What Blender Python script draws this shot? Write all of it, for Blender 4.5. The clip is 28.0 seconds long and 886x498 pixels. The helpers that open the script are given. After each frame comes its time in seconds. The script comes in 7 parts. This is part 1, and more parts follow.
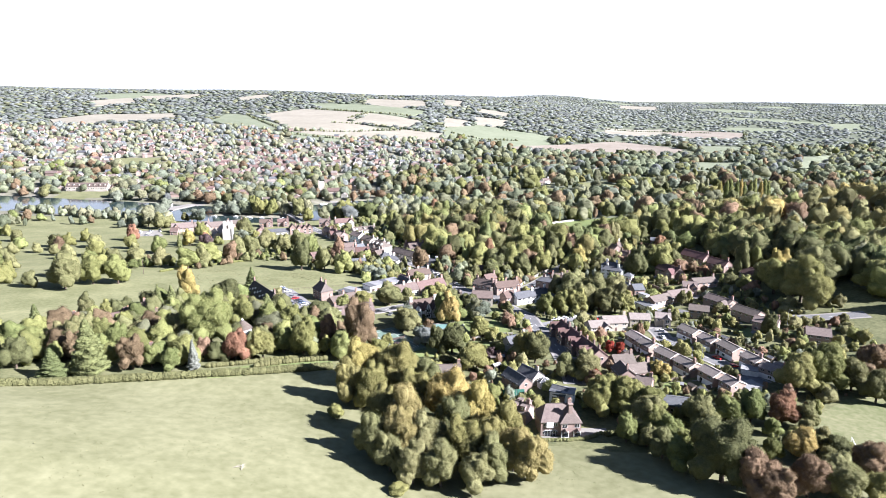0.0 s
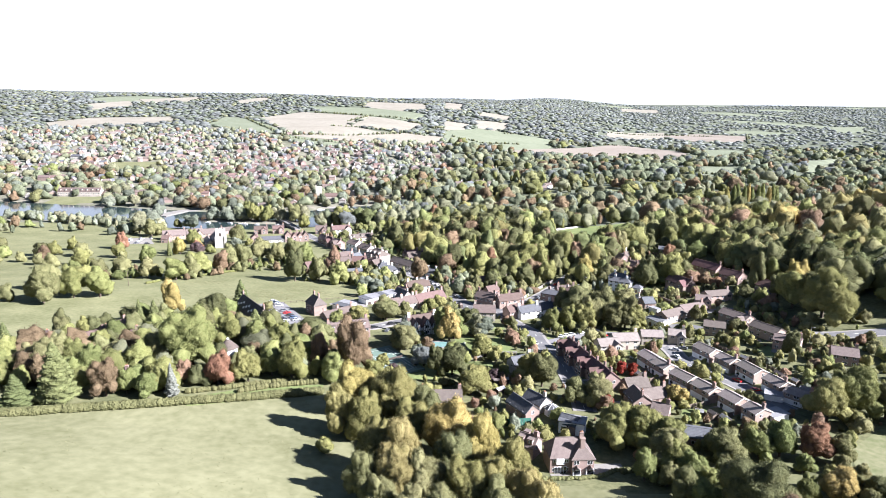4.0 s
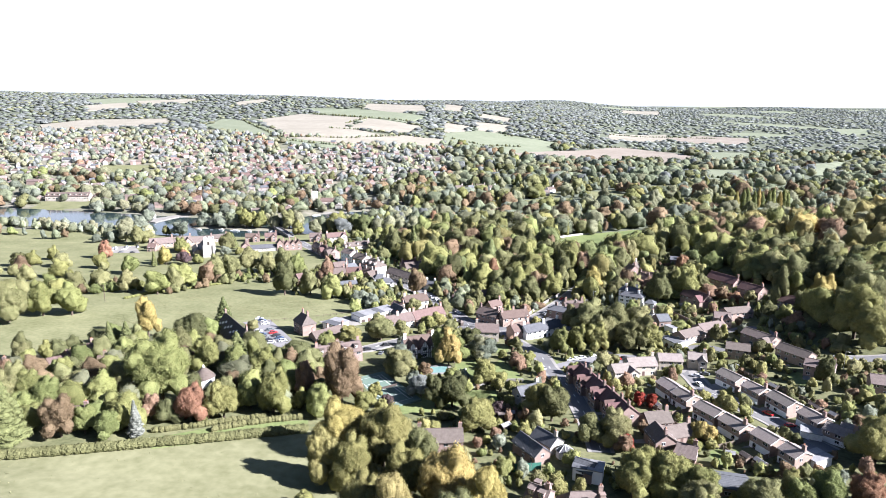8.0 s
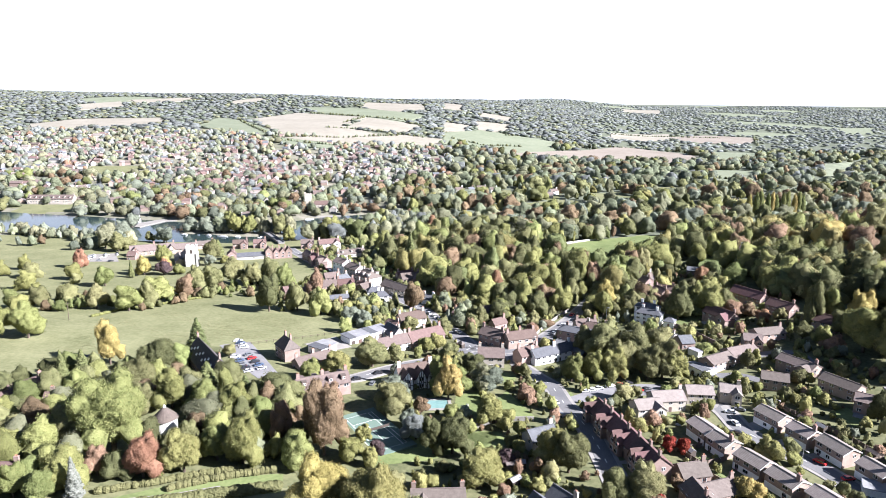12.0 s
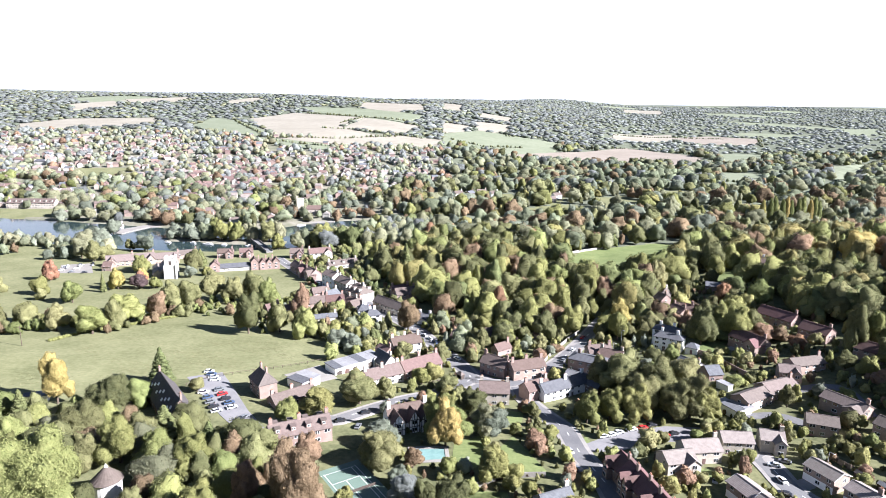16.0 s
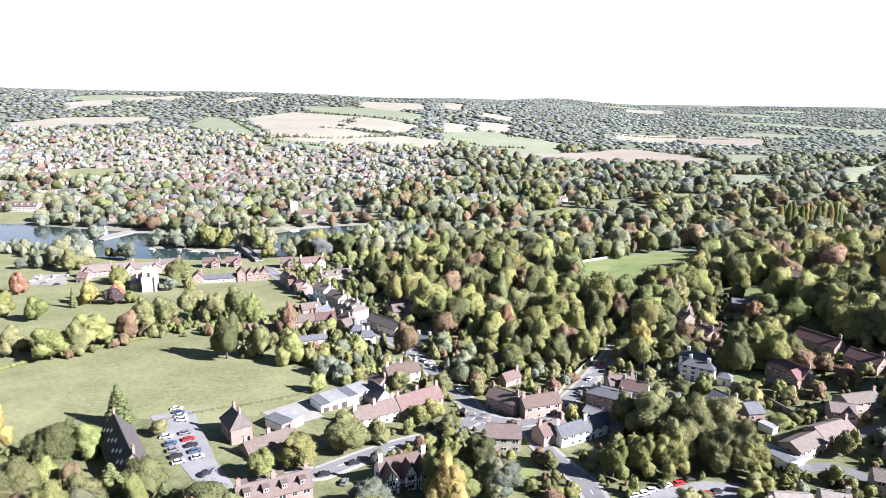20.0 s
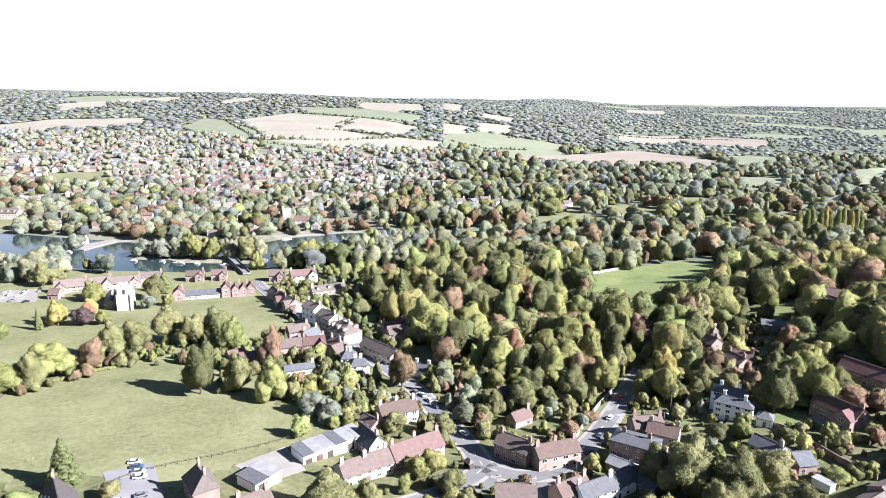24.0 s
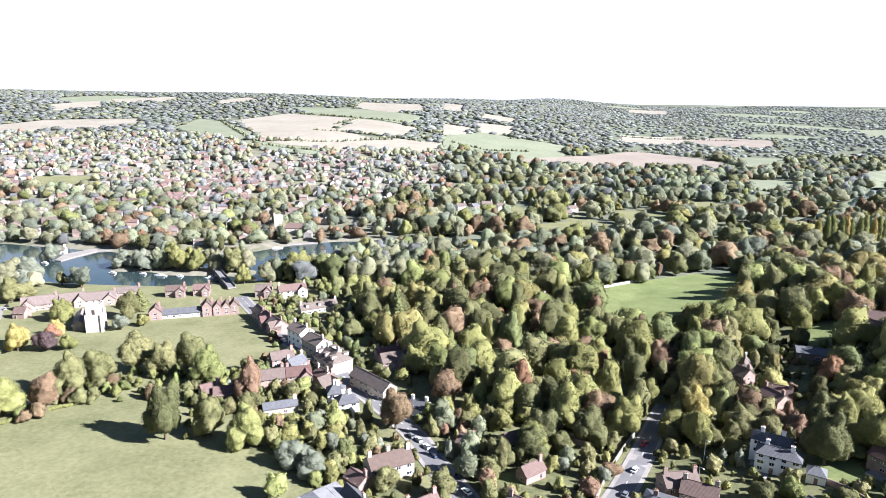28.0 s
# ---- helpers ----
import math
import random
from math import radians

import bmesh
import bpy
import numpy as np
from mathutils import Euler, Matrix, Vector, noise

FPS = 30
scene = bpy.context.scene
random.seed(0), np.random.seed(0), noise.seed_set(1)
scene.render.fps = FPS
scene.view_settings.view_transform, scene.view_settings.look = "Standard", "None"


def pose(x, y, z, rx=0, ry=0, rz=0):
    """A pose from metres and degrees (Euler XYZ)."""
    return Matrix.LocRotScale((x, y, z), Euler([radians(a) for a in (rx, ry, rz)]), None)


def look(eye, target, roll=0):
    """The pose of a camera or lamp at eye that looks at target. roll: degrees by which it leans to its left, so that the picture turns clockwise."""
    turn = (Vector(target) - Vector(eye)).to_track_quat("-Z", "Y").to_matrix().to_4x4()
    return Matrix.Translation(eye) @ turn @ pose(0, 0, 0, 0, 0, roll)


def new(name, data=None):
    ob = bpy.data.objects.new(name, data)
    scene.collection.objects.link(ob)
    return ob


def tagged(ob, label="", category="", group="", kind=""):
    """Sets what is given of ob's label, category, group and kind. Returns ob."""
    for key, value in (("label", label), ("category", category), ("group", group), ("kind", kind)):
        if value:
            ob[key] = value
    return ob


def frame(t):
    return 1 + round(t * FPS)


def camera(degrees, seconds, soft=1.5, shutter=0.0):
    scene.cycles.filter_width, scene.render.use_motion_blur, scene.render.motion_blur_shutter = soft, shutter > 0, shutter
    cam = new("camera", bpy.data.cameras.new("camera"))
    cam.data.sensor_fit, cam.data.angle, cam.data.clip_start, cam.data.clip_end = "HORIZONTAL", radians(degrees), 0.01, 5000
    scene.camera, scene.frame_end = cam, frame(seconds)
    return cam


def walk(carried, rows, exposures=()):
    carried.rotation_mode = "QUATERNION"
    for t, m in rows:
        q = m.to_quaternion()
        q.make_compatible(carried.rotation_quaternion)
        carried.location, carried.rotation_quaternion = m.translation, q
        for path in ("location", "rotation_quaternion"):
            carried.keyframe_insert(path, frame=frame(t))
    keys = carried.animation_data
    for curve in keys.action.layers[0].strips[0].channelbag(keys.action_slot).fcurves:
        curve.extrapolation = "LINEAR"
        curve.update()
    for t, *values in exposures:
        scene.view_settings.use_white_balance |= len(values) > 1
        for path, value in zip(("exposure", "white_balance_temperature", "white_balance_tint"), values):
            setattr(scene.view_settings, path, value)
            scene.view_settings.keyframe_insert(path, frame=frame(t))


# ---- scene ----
cam = camera(68.3, 28.0, soft=0.38)
PATH = [
    (0, (-0.259, 12.456, 99.985), (-0.268, 14.403, 99.528), 0.5),
    (1, (-0.304, 16.593, 99.971), (-0.313, 18.541, 99.517), 0.5),
    (2, (-0.247, 21.073, 99.908), (-0.256, 23.021, 99.456), 0.5),
    (3, (-0.139, 25.898, 99.999), (-0.148, 27.847, 99.55), 0.5),
    (3.5, (-0.103, 28.494, 100.035), (-0.113, 30.444, 99.586), 0.5),
    (5.5, (0.128, 39.358, 100.286), (0.117, 41.308, 99.841), 0.5),
    (6, (0.229, 42.301, 100.333), (0.219, 44.251, 99.889), 0.5),
    (7, (0.206, 48.97, 100.423), (0.196, 50.92, 99.978), 0.6),
    (8, (0.211, 56.216, 100.431), (0.2, 58.166, 99.987), 0.5),
    (9, (0.097, 64.015, 100.377), (0.088, 65.965, 99.931), 0.6),
    (10, (0.096, 72.305, 100.091), (0.087, 74.254, 99.644), 0.6),
    (11, (0.118, 80.622, 99.997), (0.11, 82.571, 99.55), 0.5),
    (12, (0.125, 88.511, 100.032), (0.116, 90.46, 99.585), 0.5),
    (12.5, (0.162, 92.736, 100.042), (0.154, 94.686, 99.595), 0.5),
    (14.5, (0.472, 109.437, 100.24), (0.465, 111.386, 99.792), 0.6),
    (15, (0.509, 113.641, 100.201), (0.501, 115.59, 99.752), 0.6),
    (16, (0.761, 121.559, 100.179), (0.754, 123.508, 99.732), 0.6),
    (17, (0.706, 129.647, 100.023), (0.698, 131.596, 99.575), 0.6),
    (18, (0.611, 137.947, 99.856), (0.603, 139.897, 99.409), 0.6),
    (19, (0.416, 146.458, 99.794), (0.408, 148.407, 99.346), 0.6),
    (20, (0.139, 154.619, 99.808), (0.131, 156.568, 99.359), 0.7),
    (21, (0.035, 162.361, 100.217), (0.028, 164.31, 99.768), 0.7),
    (21.5, (0.068, 166.254, 100.312), (0.061, 168.203, 99.863), 0.6),
    (23.5, (-0.471, 182.381, 100.398), (-0.478, 184.33, 99.949), 0.6),
    (24, (-0.468, 186.354, 100.439), (-0.475, 188.303, 99.991), 0.6),
    (25, (-0.527, 194.297, 100.782), (-0.534, 196.246, 100.334), 0.6),
    (26, (-0.652, 202.618, 101.06), (-0.659, 204.567, 100.611), 0.6),
    (27, (-0.638, 210.631, 101.345), (-0.645, 212.58, 100.896), 0.7),
    (28, (-0.434, 218.462, 101.612), (-0.441, 220.411, 101.163), 0.6),
]
walk(cam, [(t, look(eye, target, roll)) for t, eye, target, roll in PATH], [(0, 2.4, 5640, 17), (28, 2.4, 5640, 17)])

# ---- world, sun and exposure ----
SUN_EL, SUN_AZ = radians(31), radians(108)          # azimuth from +y towards +x
sun_way = Vector((math.sin(SUN_AZ) * math.cos(SUN_EL), math.cos(SUN_AZ) * math.cos(SUN_EL), math.sin(SUN_EL)))
world = bpy.data.worlds.new("sky")
scene.world = world
world.use_nodes = True
wn = world.node_tree.nodes
sky = wn.new("ShaderNodeTexSky")
sky.sky_type, sky.sun_disc = "NISHITA", False
sky.sun_elevation, sky.sun_rotation = SUN_EL, SUN_AZ
sky.air_density, sky.dust_density, sky.ozone_density = 1.0, 0.6, 1.0
wn["Background"].inputs["Strength"].default_value = 0.0235
haze = wn.new("ShaderNodeMix")     # bright autumn haze, thick near the horizon and thin overhead
haze.data_type = "RGBA"
haze.inputs[7].default_value = (10.4, 10.7, 11.2, 1)
way, split, thick = wn.new("ShaderNodeTexCoord"), wn.new("ShaderNodeSeparateXYZ"), wn.new("ShaderNodeMapRange")
thick.interpolation_type = "SMOOTHSTEP"
thick.inputs["From Min"].default_value, thick.inputs["From Max"].default_value = 0.14, 0.26
thick.inputs["To Min"].default_value, thick.inputs["To Max"].default_value = 0.95, 0.0
wl = world.node_tree.links
wl.new(way.outputs["Generated"], split.inputs[0]), wl.new(split.outputs["Z"], thick.inputs["Value"])
wl.new(thick.outputs["Result"], haze.inputs[0])
wl.new(sky.outputs["Color"], haze.inputs[6])
wl.new(haze.outputs[2], wn["Background"].inputs["Color"])
lamp = bpy.data.lights.new("sun", "SUN")
lamp.energy, lamp.angle, lamp.color = 5.0, radians(0.6), (1.0, 0.93, 0.83)
new("sun", lamp).matrix_world = look(sun_way * 900, (0, 0, 0))


# ---- materials ----
def material(name, ramp, scale=1.0, rough=0.8, metal=0.0, bump=0.0, fine=0.0, islands=0.0, each=0.0, tint=0.0, see=0.0, coords="Object", spec=0.3):
    """ramp: (position, colour) pairs over a noise of that scale (per metre); fine: a second, finer noise; each/islands: variation of whole pieces."""
    m = bpy.data.materials.new(name)
    m.use_nodes = True
    nt = m.node_tree
    n, l = nt.nodes, nt.links
    b = n["Principled BSDF"]
    b.inputs["Roughness"].default_value, b.inputs["Metallic"].default_value = rough, metal
    b.inputs["Specular IOR Level"].default_value = spec
    co = n.new("ShaderNodeTexCoord") if coords == "Object" else n.new("ShaderNodeNewGeometry")
    out = co.outputs["Object"] if coords == "Object" else co.outputs["Position"]
    tex = n.new("ShaderNodeTexNoise")
    tex.inputs["Scale"].default_value, tex.inputs["Detail"].default_value = scale, 5
    tex.inputs["Roughness"].default_value = 0.6
    l.new(out, tex.inputs["Vector"])
    val = tex.outputs["Fac"]
    if fine:
        t2 = n.new("ShaderNodeTexNoise")
        t2.inputs["Scale"].default_value, t2.inputs["Detail"].default_value = fine, 4
        l.new(out, t2.inputs["Vector"])
        mx = n.new("ShaderNodeMix")
        mx.inputs[0].default_value = 0.42
        l.new(val, mx.inputs[2]), l.new(t2.outputs["Fac"], mx.inputs[3])
        val = mx.outputs[0]
    cr = n.new("ShaderNodeValToRGB")
    while len(cr.color_ramp.elements) < len(ramp):
        cr.color_ramp.elements.new(0.5)
    for e, (p, c) in zip(cr.color_ramp.elements, ramp):
        e.position, e.color = p, (*c, 1)
    l.new(val, cr.inputs["Fac"])
    col = cr.outputs["Color"]
    for amount, node, socket in ((each, "ShaderNodeObjectInfo", "Random"), (islands, "ShaderNodeNewGeometry", "Random Per Island")):
        if amount:
            oi = n.new(node)
            mr = n.new("ShaderNodeMapRange")
            mr.inputs["To Min"].default_value, mr.inputs["To Max"].default_value = 1 - amount, 1 + amount
            l.new(oi.outputs[socket], mr.inputs["Value"])
            hs = n.new("ShaderNodeHueSaturation")
            l.new(mr.outputs["Result"], hs.inputs["Value"])
            l.new(col, hs.inputs["Color"])
            if node == "ShaderNodeObjectInfo":
                m2 = n.new("ShaderNodeMapRange")
                m2.inputs["To Min"].default_value, m2.inputs["To Max"].default_value = 0.5 + amount * .08, 0.5 - amount * .08
                l.new(oi.outputs[socket], m2.inputs["Value"])
                l.new(m2.outputs["Result"], hs.inputs["Hue"])
            col = hs.outputs["Color"]
    if tint:     # a tone of its own for each tree of a joined wood
        at, mr, hs = n.new("ShaderNodeAttribute"), n.new("ShaderNodeMath"), n.new("ShaderNodeHueSaturation")
        at.attribute_name = "tone"
        mr.operation = "MULTIPLY_ADD"
        mr.inputs[1].default_value, mr.inputs[2].default_value = tint, 1.0
        l.new(at.outputs["Fac"], mr.inputs[0]), l.new(mr.outputs[0], hs.inputs["Value"]), l.new(col, hs.inputs["Color"])
        col = hs.outputs["Color"]
    l.new(col, b.inputs["Base Color"])
    if bump:
        bp = n.new("ShaderNodeBump")
        bp.inputs["Strength"].default_value, bp.inputs["Distance"].default_value = (1.0 if see else 0.7), bump
        l.new(val, bp.inputs["Height"]), l.new(bp.outputs["Normal"], b.inputs["Normal"])
    if see:
        tr, ms = n.new("ShaderNodeBsdfTranslucent"), n.new("ShaderNodeMixShader")
        ms.inputs[0].default_value = see
        l.new(col, tr.inputs["Color"])
        l.new(b.outputs[0], ms.inputs[1]), l.new(tr.outputs[0], ms.inputs[2])
        l.new(ms.outputs[0], n["Material Output"].inputs["Surface"])
    return m


def tones(dark, light, a=.35, b=.68):
    return [(a, dark), ((a + b) / 2, tuple((p + q) / 2 for p, q in zip(dark, light))), (b, light)]


def ground_mat(name, dark, light, scale=.05, fine=.8, bump=.15):
    return material(name, tones(dark, light), scale, .95, fine=fine, bump=bump, coords="World", spec=.1)


M_PASTURE = ground_mat("pasture_grass", (.110, .112, .058), (.190, .188, .110), .035, .35)
M_MEADOW = ground_mat("meadow_grass", (.098, .104, .050), (.170, .170, .092), .05, .6, .3)
M_GARDEN = ground_mat("garden_ground", (.060, .068, .032), (.154, .152, .080), .09, .7)
M_FLOOR = ground_mat("woodland_floor", (.078, .088, .062), (.122, .132, .094), .03, .3)
M_WHEAT = ground_mat("stubble_field", (.178, .164, .130), (.240, .222, .182), .012, .08)
M_GREEN = ground_mat("green_crop", (.120, .136, .090), (.168, .182, .126), .012, .1)
M_PLOUGH = ground_mat("ploughed_field", (.160, .138, .112), (.212, .186, .156), .012, .08)
M_TOWN = ground_mat("town_ground", (.092, .098, .062), (.200, .184, .150), .02, .16)
M_LAWN = ground_mat("lawn_grass", (.088, .112, .042), (.156, .180, .074), .08, .9)
M_PITCH = ground_mat("sports_turf", (.090, .104, .046), (.196, .186, .112), .03, .5)
M_ROAD = ground_mat("asphalt", (.098, .098, .102), (.155, .152, .150), .12, 2.5, .02)
M_PALE = ground_mat("pale_gravel", (.156, .147, .135), (.228, .216, .198), .15, 3, .03)
M_TARMAC = ground_mat("worn_tarmac", (.128, .126, .130), (.192, .188, .190), .15, 2.5, .02)
M_PAVE = ground_mat("paving", (.168, .160, .151), (.252, .239, .223), .3, 4, .02)
M_COURT = ground_mat("court_surface", (.092, .132, .108), (.124, .168, .138), .3, 3, .01)
M_LINE = material("white_line_paint", tones((.521, .521, .504), (.672, .672, .655)), 3, .7)
M_WATER = material("river_water", tones((.016, .028, .030), (.03, .045, .045)), .05, .08, bump=.05, fine=.9, coords="World", spec=.6)
M_POOL = material("pool_water", tones((.110, .190, .180), (.160, .250, .235)), .5, .05, coords="World", spec=.5)


def leaf(name, dark, light, see=.28):
    return material(name, tones(dark, light, .3, .7), .45, .65, bump=.9, fine=2.2, each=.17, islands=.13, tint=.30, see=see, spec=.05, coords="World")


LEAF = {
    "o": leaf("olive_leaves", (0.114, 0.115, 0.049), (0.217, 0.213, 0.102)),
    "g": leaf("green_leaves", (0.121, 0.126, 0.045), (0.235, 0.231, 0.090)),
    "d": leaf("dark_leaves", (0.069, 0.073, 0.033), (0.148, 0.148, 0.068)),
    "y": leaf("yellow_green_leaves", (0.112, 0.129, 0.045), (0.217, 0.232, 0.092)),
    "Y": leaf("yellow_leaves", (0.203, 0.172, 0.058), (0.376, 0.315, 0.120)),
    "e": leaf("golden_olive_leaves", (0.140, 0.128, 0.047), (0.263, 0.234, 0.099)),
    "c": leaf("copper_leaves", (0.121, 0.085, 0.054), (0.234, 0.166, 0.105)),
    "r": leaf("rust_leaves", (0.153, 0.087, 0.054), (0.274, 0.161, 0.100)),
    "R": leaf("scarlet_leaves", (0.165, 0.023, 0.023), (0.309, 0.052, 0.046)),
    "k": leaf("conifer_needles", (0.069, 0.081, 0.035), (0.151, 0.167, 0.070), .15),
    "s": leaf("blue_spruce_needles", (0.103, 0.111, 0.095), (0.196, 0.206, 0.177), .15),
    # b, G, O, w: pale and bluish, with distance haze mixed into the colour
    "b": leaf("silvery_haze_leaves", (0.183, 0.198, 0.189), (0.300, 0.317, 0.300), 0.6),
    "P": leaf("purple_leaves", (0.052, 0.037, 0.039), (0.113, 0.082, 0.080)),
    # the higher see here lightens shaded sides, again for haze
    "G": leaf("hazed_green_leaves", (0.160, 0.179, 0.111), (0.271, 0.295, 0.191), 0.46),
    "O": leaf("hazed_olive_leaves", (0.171, 0.174, 0.106), (0.287, 0.286, 0.179), 0.46),
    "w": leaf("hazed_grey_green_leaves", (0.135, 0.151, 0.112), (0.239, 0.263, 0.200), 0.46),
}
M_BARK = material("bark", tones((.045, .035, .025), (.12, .095, .07)), 3, .95, bump=.03, fine=12)


def wallmat(name, dark, light, fine=6):
    return material(name, tones(dark, light), .5, .85, fine=fine, bump=.015, each=.1, coords="World")


BRICK = wallmat("red_brick_wall", (.158, .114, .098), (.252, .190, .165), 9)
BROWN = wallmat("brown_brick_wall", (.189, .139, .113), (.302, .235, .197), 9)
CREAM = wallmat("cream_render_wall", (.275, .245, .206), (.385, .350, .300))
WHITE = wallmat("white_painted_wall", (.69, .68, .65), (.80, .79, .765))
FLINT = wallmat("flint_and_stone_wall", (.130, .124, .112), (.255, .240, .215), 5)
STONE = wallmat("pale_rendered_stone", (.25, .24, .22), (.36, .345, .318), 5)
NET = material("green_netting", tones((.03, .10, .075), (.05, .16, .12)), 2, .8, fine=12)
PLANK_PALE = material("bleached_wood", tones((.22, .20, .165), (.36, .33, .285)), 2, .8, fine=14)
TIMBER = material("dark_timber_frame", tones((.03, .024, .02), (.07, .055, .045)), 2, .8, fine=20)


PLANK = material("weathered_fence_timber", tones((.085, .066, .050), (.175, .140, .108)), 1.2, .85, fine=9, each=.2)


def tiles(name, dark, light):
    """Rows of small tiles: two sine bands set the course and the joints, noise the weathering."""
    m = material(name, tones(dark, light, .30, .70), .9, .85, fine=4, bump=.03, each=.18, coords="World")
    n, l = m.node_tree.nodes, m.node_tree.links
    w = n.new("ShaderNodeTexWave")
    w.inputs["Scale"].default_value, w.inputs["Distortion"].default_value = 1.6, 1.2
    w.bands_direction = "Z"
    g = n.new("ShaderNodeNewGeometry")
    l.new(g.outputs["Position"], w.inputs["Vector"])
    bp = n.new("ShaderNodeBump")
    bp.inputs["Strength"].default_value, bp.inputs["Distance"].default_value = .5, .05
    l.new(w.outputs["Fac"], bp.inputs["Height"])
    old = n["Bump"]
    l.new(old.outputs["Normal"], bp.inputs["Normal"]), l.new(bp.outputs["Normal"], n["Principled BSDF"].inputs["Normal"])
    return m


R_BROWN = tiles("brown_roof_tiles", (.112, .097, .086), (.200, .176, .158))
R_RED = tiles("red_clay_roof_tiles", (.068, .045, .038), (.120, .085, .073))
R_DARKRED = tiles("dark_red_roof_tiles", (.064, .036, .034), (.118, .068, .062))
R_SLATE = tiles("grey_slate_roof", (.045, .047, .053), (.100, .104, .112))
R_TAN = tiles("tan_roof_tiles", (.078, .062, .054), (.138, .113, .100))
R_PINK = tiles("weathered_pink_roof_tiles", (.070, .053, .046), (.122, .096, .084))
R_DARK = tiles("dark_weathered_roof_tiles", (.062, .052, .046), (.125, .104, .092))
R_BLACK = tiles("dark_brown_roof_tiles", (.036, .032, .031), (.078, .069, .067))
R_FLAT = material("flat_felt_roof", tones((.132, .132, .135), (.240, .240, .246)), .3, .8, fine=3, coords="World")
TRIM = material("white_window_paint", tones((.571, .571, .554), (.689, .689, .672)), 2, .5)
GLASS = material("window_glass", tones((.012, .014, .017), (.03, .034, .04)), .6, .07, spec=.8)
DOORP = material("door_paint", tones((.10, .03, .03), (.22, .20, .19)), .1, .5, each=.5)
POT = material("clay_chimney_pot", tones((.269, .126, .076), (.378, .202, .126)), 2, .8)
STEEL = material("galvanised_steel", tones((.30, .31, .32), (.45, .46, .47)), 4, .45, .7)
TYRE = material("black_rubber", tones((.015, .015, .015), (.03, .03, .03)), 3, .9)
PAINT = {k: material(k + "_car_paint", tones(c, tuple(v * 1.15 for v in c)), .3, .28, .15, spec=.6) for k, c in (
    ("silver", (.42, .43, .45)), ("white", (.75, .75, .74)), ("black", (.02, .02, .023)), ("red", (.38, .02, .02)), ("blue", (.05, .075, .13)), ("grey", (.13, .135, .14)))}


# ---- terrain ----
def smooth(v, a, b):
    t = np.clip((v - a) / (b - a), 0, 1)
    return t * t * (3 - 2 * t)


RIVER = [(-900, 830), (-520, 742), (-340, 703), (-250, 680), (-185, 676), (-130, 700), (-70, 752), (90, 800), (330, 850), (470, 980), (640, 1180), (900, 1500), (1100, 2100)]
ISLAND = [(-236, 682), (-195, 674), (-160, 670), (-146, 668)]


def river_distance(x, y, line=RIVER):
    best = np.full(np.shape(x), 1e9)
    for (ax, ay), (bx, by) in zip(line, line[1:]):
        ux, uy = bx - ax, by - ay
        t = np.clip(((x - ax) * ux + (y - ay) * uy) / (ux * ux + uy * uy), 0, 1)
        best = np.minimum(best, np.hypot(x - ax - t * ux, y - ay - t * uy))
    return best


def on_water(x, y, room=0.0):
    return (river_distance(x, y) < np.interp(x, [-160, -125, -70, 0, 400, 600], [38, 42, 20, 8, 7, 4]) + 3 + room) & (river_distance(x, y, ISLAND) > 10)


def height(x, y):
    x, y = np.asarray(x, float), np.asarray(y, float)
    z = np.interp(y, [-400, 60, 110, 150, 195, 300, 370, 510, 600, 1100], [25, 12, 6, 2, -2, -5, -9.5, -15.5, -19.5, -20])
    left = np.clip(-x - 5, 0, 200)
    z = z + left * np.interp(y, [-400, 110, 150, 210, 300, 365, 445, 560], [.2, .2, .18, .075, .05, .05, .012, 0])
    g = 50 * np.exp(-((x - 430) / np.where(x < 430, 170, 500)) ** 2 / 2 - ((y - 470) / np.where(y < 470, 170, 120)) ** 2 / 2)
    z = z + 1.12 * np.where(g > 4.5, g - 4.5, 0) 
    # the town's slope and the chalk hills behind it
    w = smooth(-x + 0.30 * (y - 900), -250, 500) * smooth(y, 780, 1500)
    z = z + 52 * w
    az = x / np.maximum(y, 1)
    crest = np.interp(az, [-1.2, -.7, -.35, -.1, .03, .12, .22, .3], [140, 128, 116, 92, 84, 78, 34, 10])
    z = z + crest * smooth(y, 1350, 3000) * .62
    z = z + np.maximum(0, (y - 2300)) * .027 * np.interp(az, [.08, .3], [0, 1])
    z = z + 6 * smooth(y, 900, 2500) * (1 + np.sin(x * .0041 + 1.3) * np.cos(y * .0033))
    r, half = river_distance(x, y), np.interp(x, [-160, -125, -70, 0, 400, 600], [38, 42, 20, 8, 7, 4])
    z = np.where(r < half + 16, np.minimum(z, -22.5 + np.clip(r - half, 0, 16) / 16 * (z + 22.5)), z)
    i = river_distance(x, y, ISLAND)
    return np.where(i < 14, np.maximum(z, -20.6 - np.clip(i - 8, 0, 6) * .4), z)



def hz(x, y):
    return float(height(x, y))


def inside(poly, x, y):
    x, y = np.asarray(x, float), np.asarray(y, float)
    hit = np.zeros(x.shape, bool)
    for (ax, ay), (bx, by) in zip(poly, poly[1:] + poly[:1]):
        if ay != by:
            hit ^= ((ay > y) != (by > y)) & (x < (bx - ax) * (y - ay) / (by - ay) + ax)
    return hit


def line_distance(line, x, y):
    best = np.full(np.shape(x), 1e9)
    for (ax, ay), (bx, by) in zip(line, line[1:]):
        ux, uy = bx - ax, by - ay
        t = np.clip(((x - ax) * ux + (y - ay) * uy) / (ux * ux + uy * uy + 1e-9), 0, 1)
        best = np.minimum(best, np.hypot(x - ax - t * ux, y - ay - t * uy))
    return best


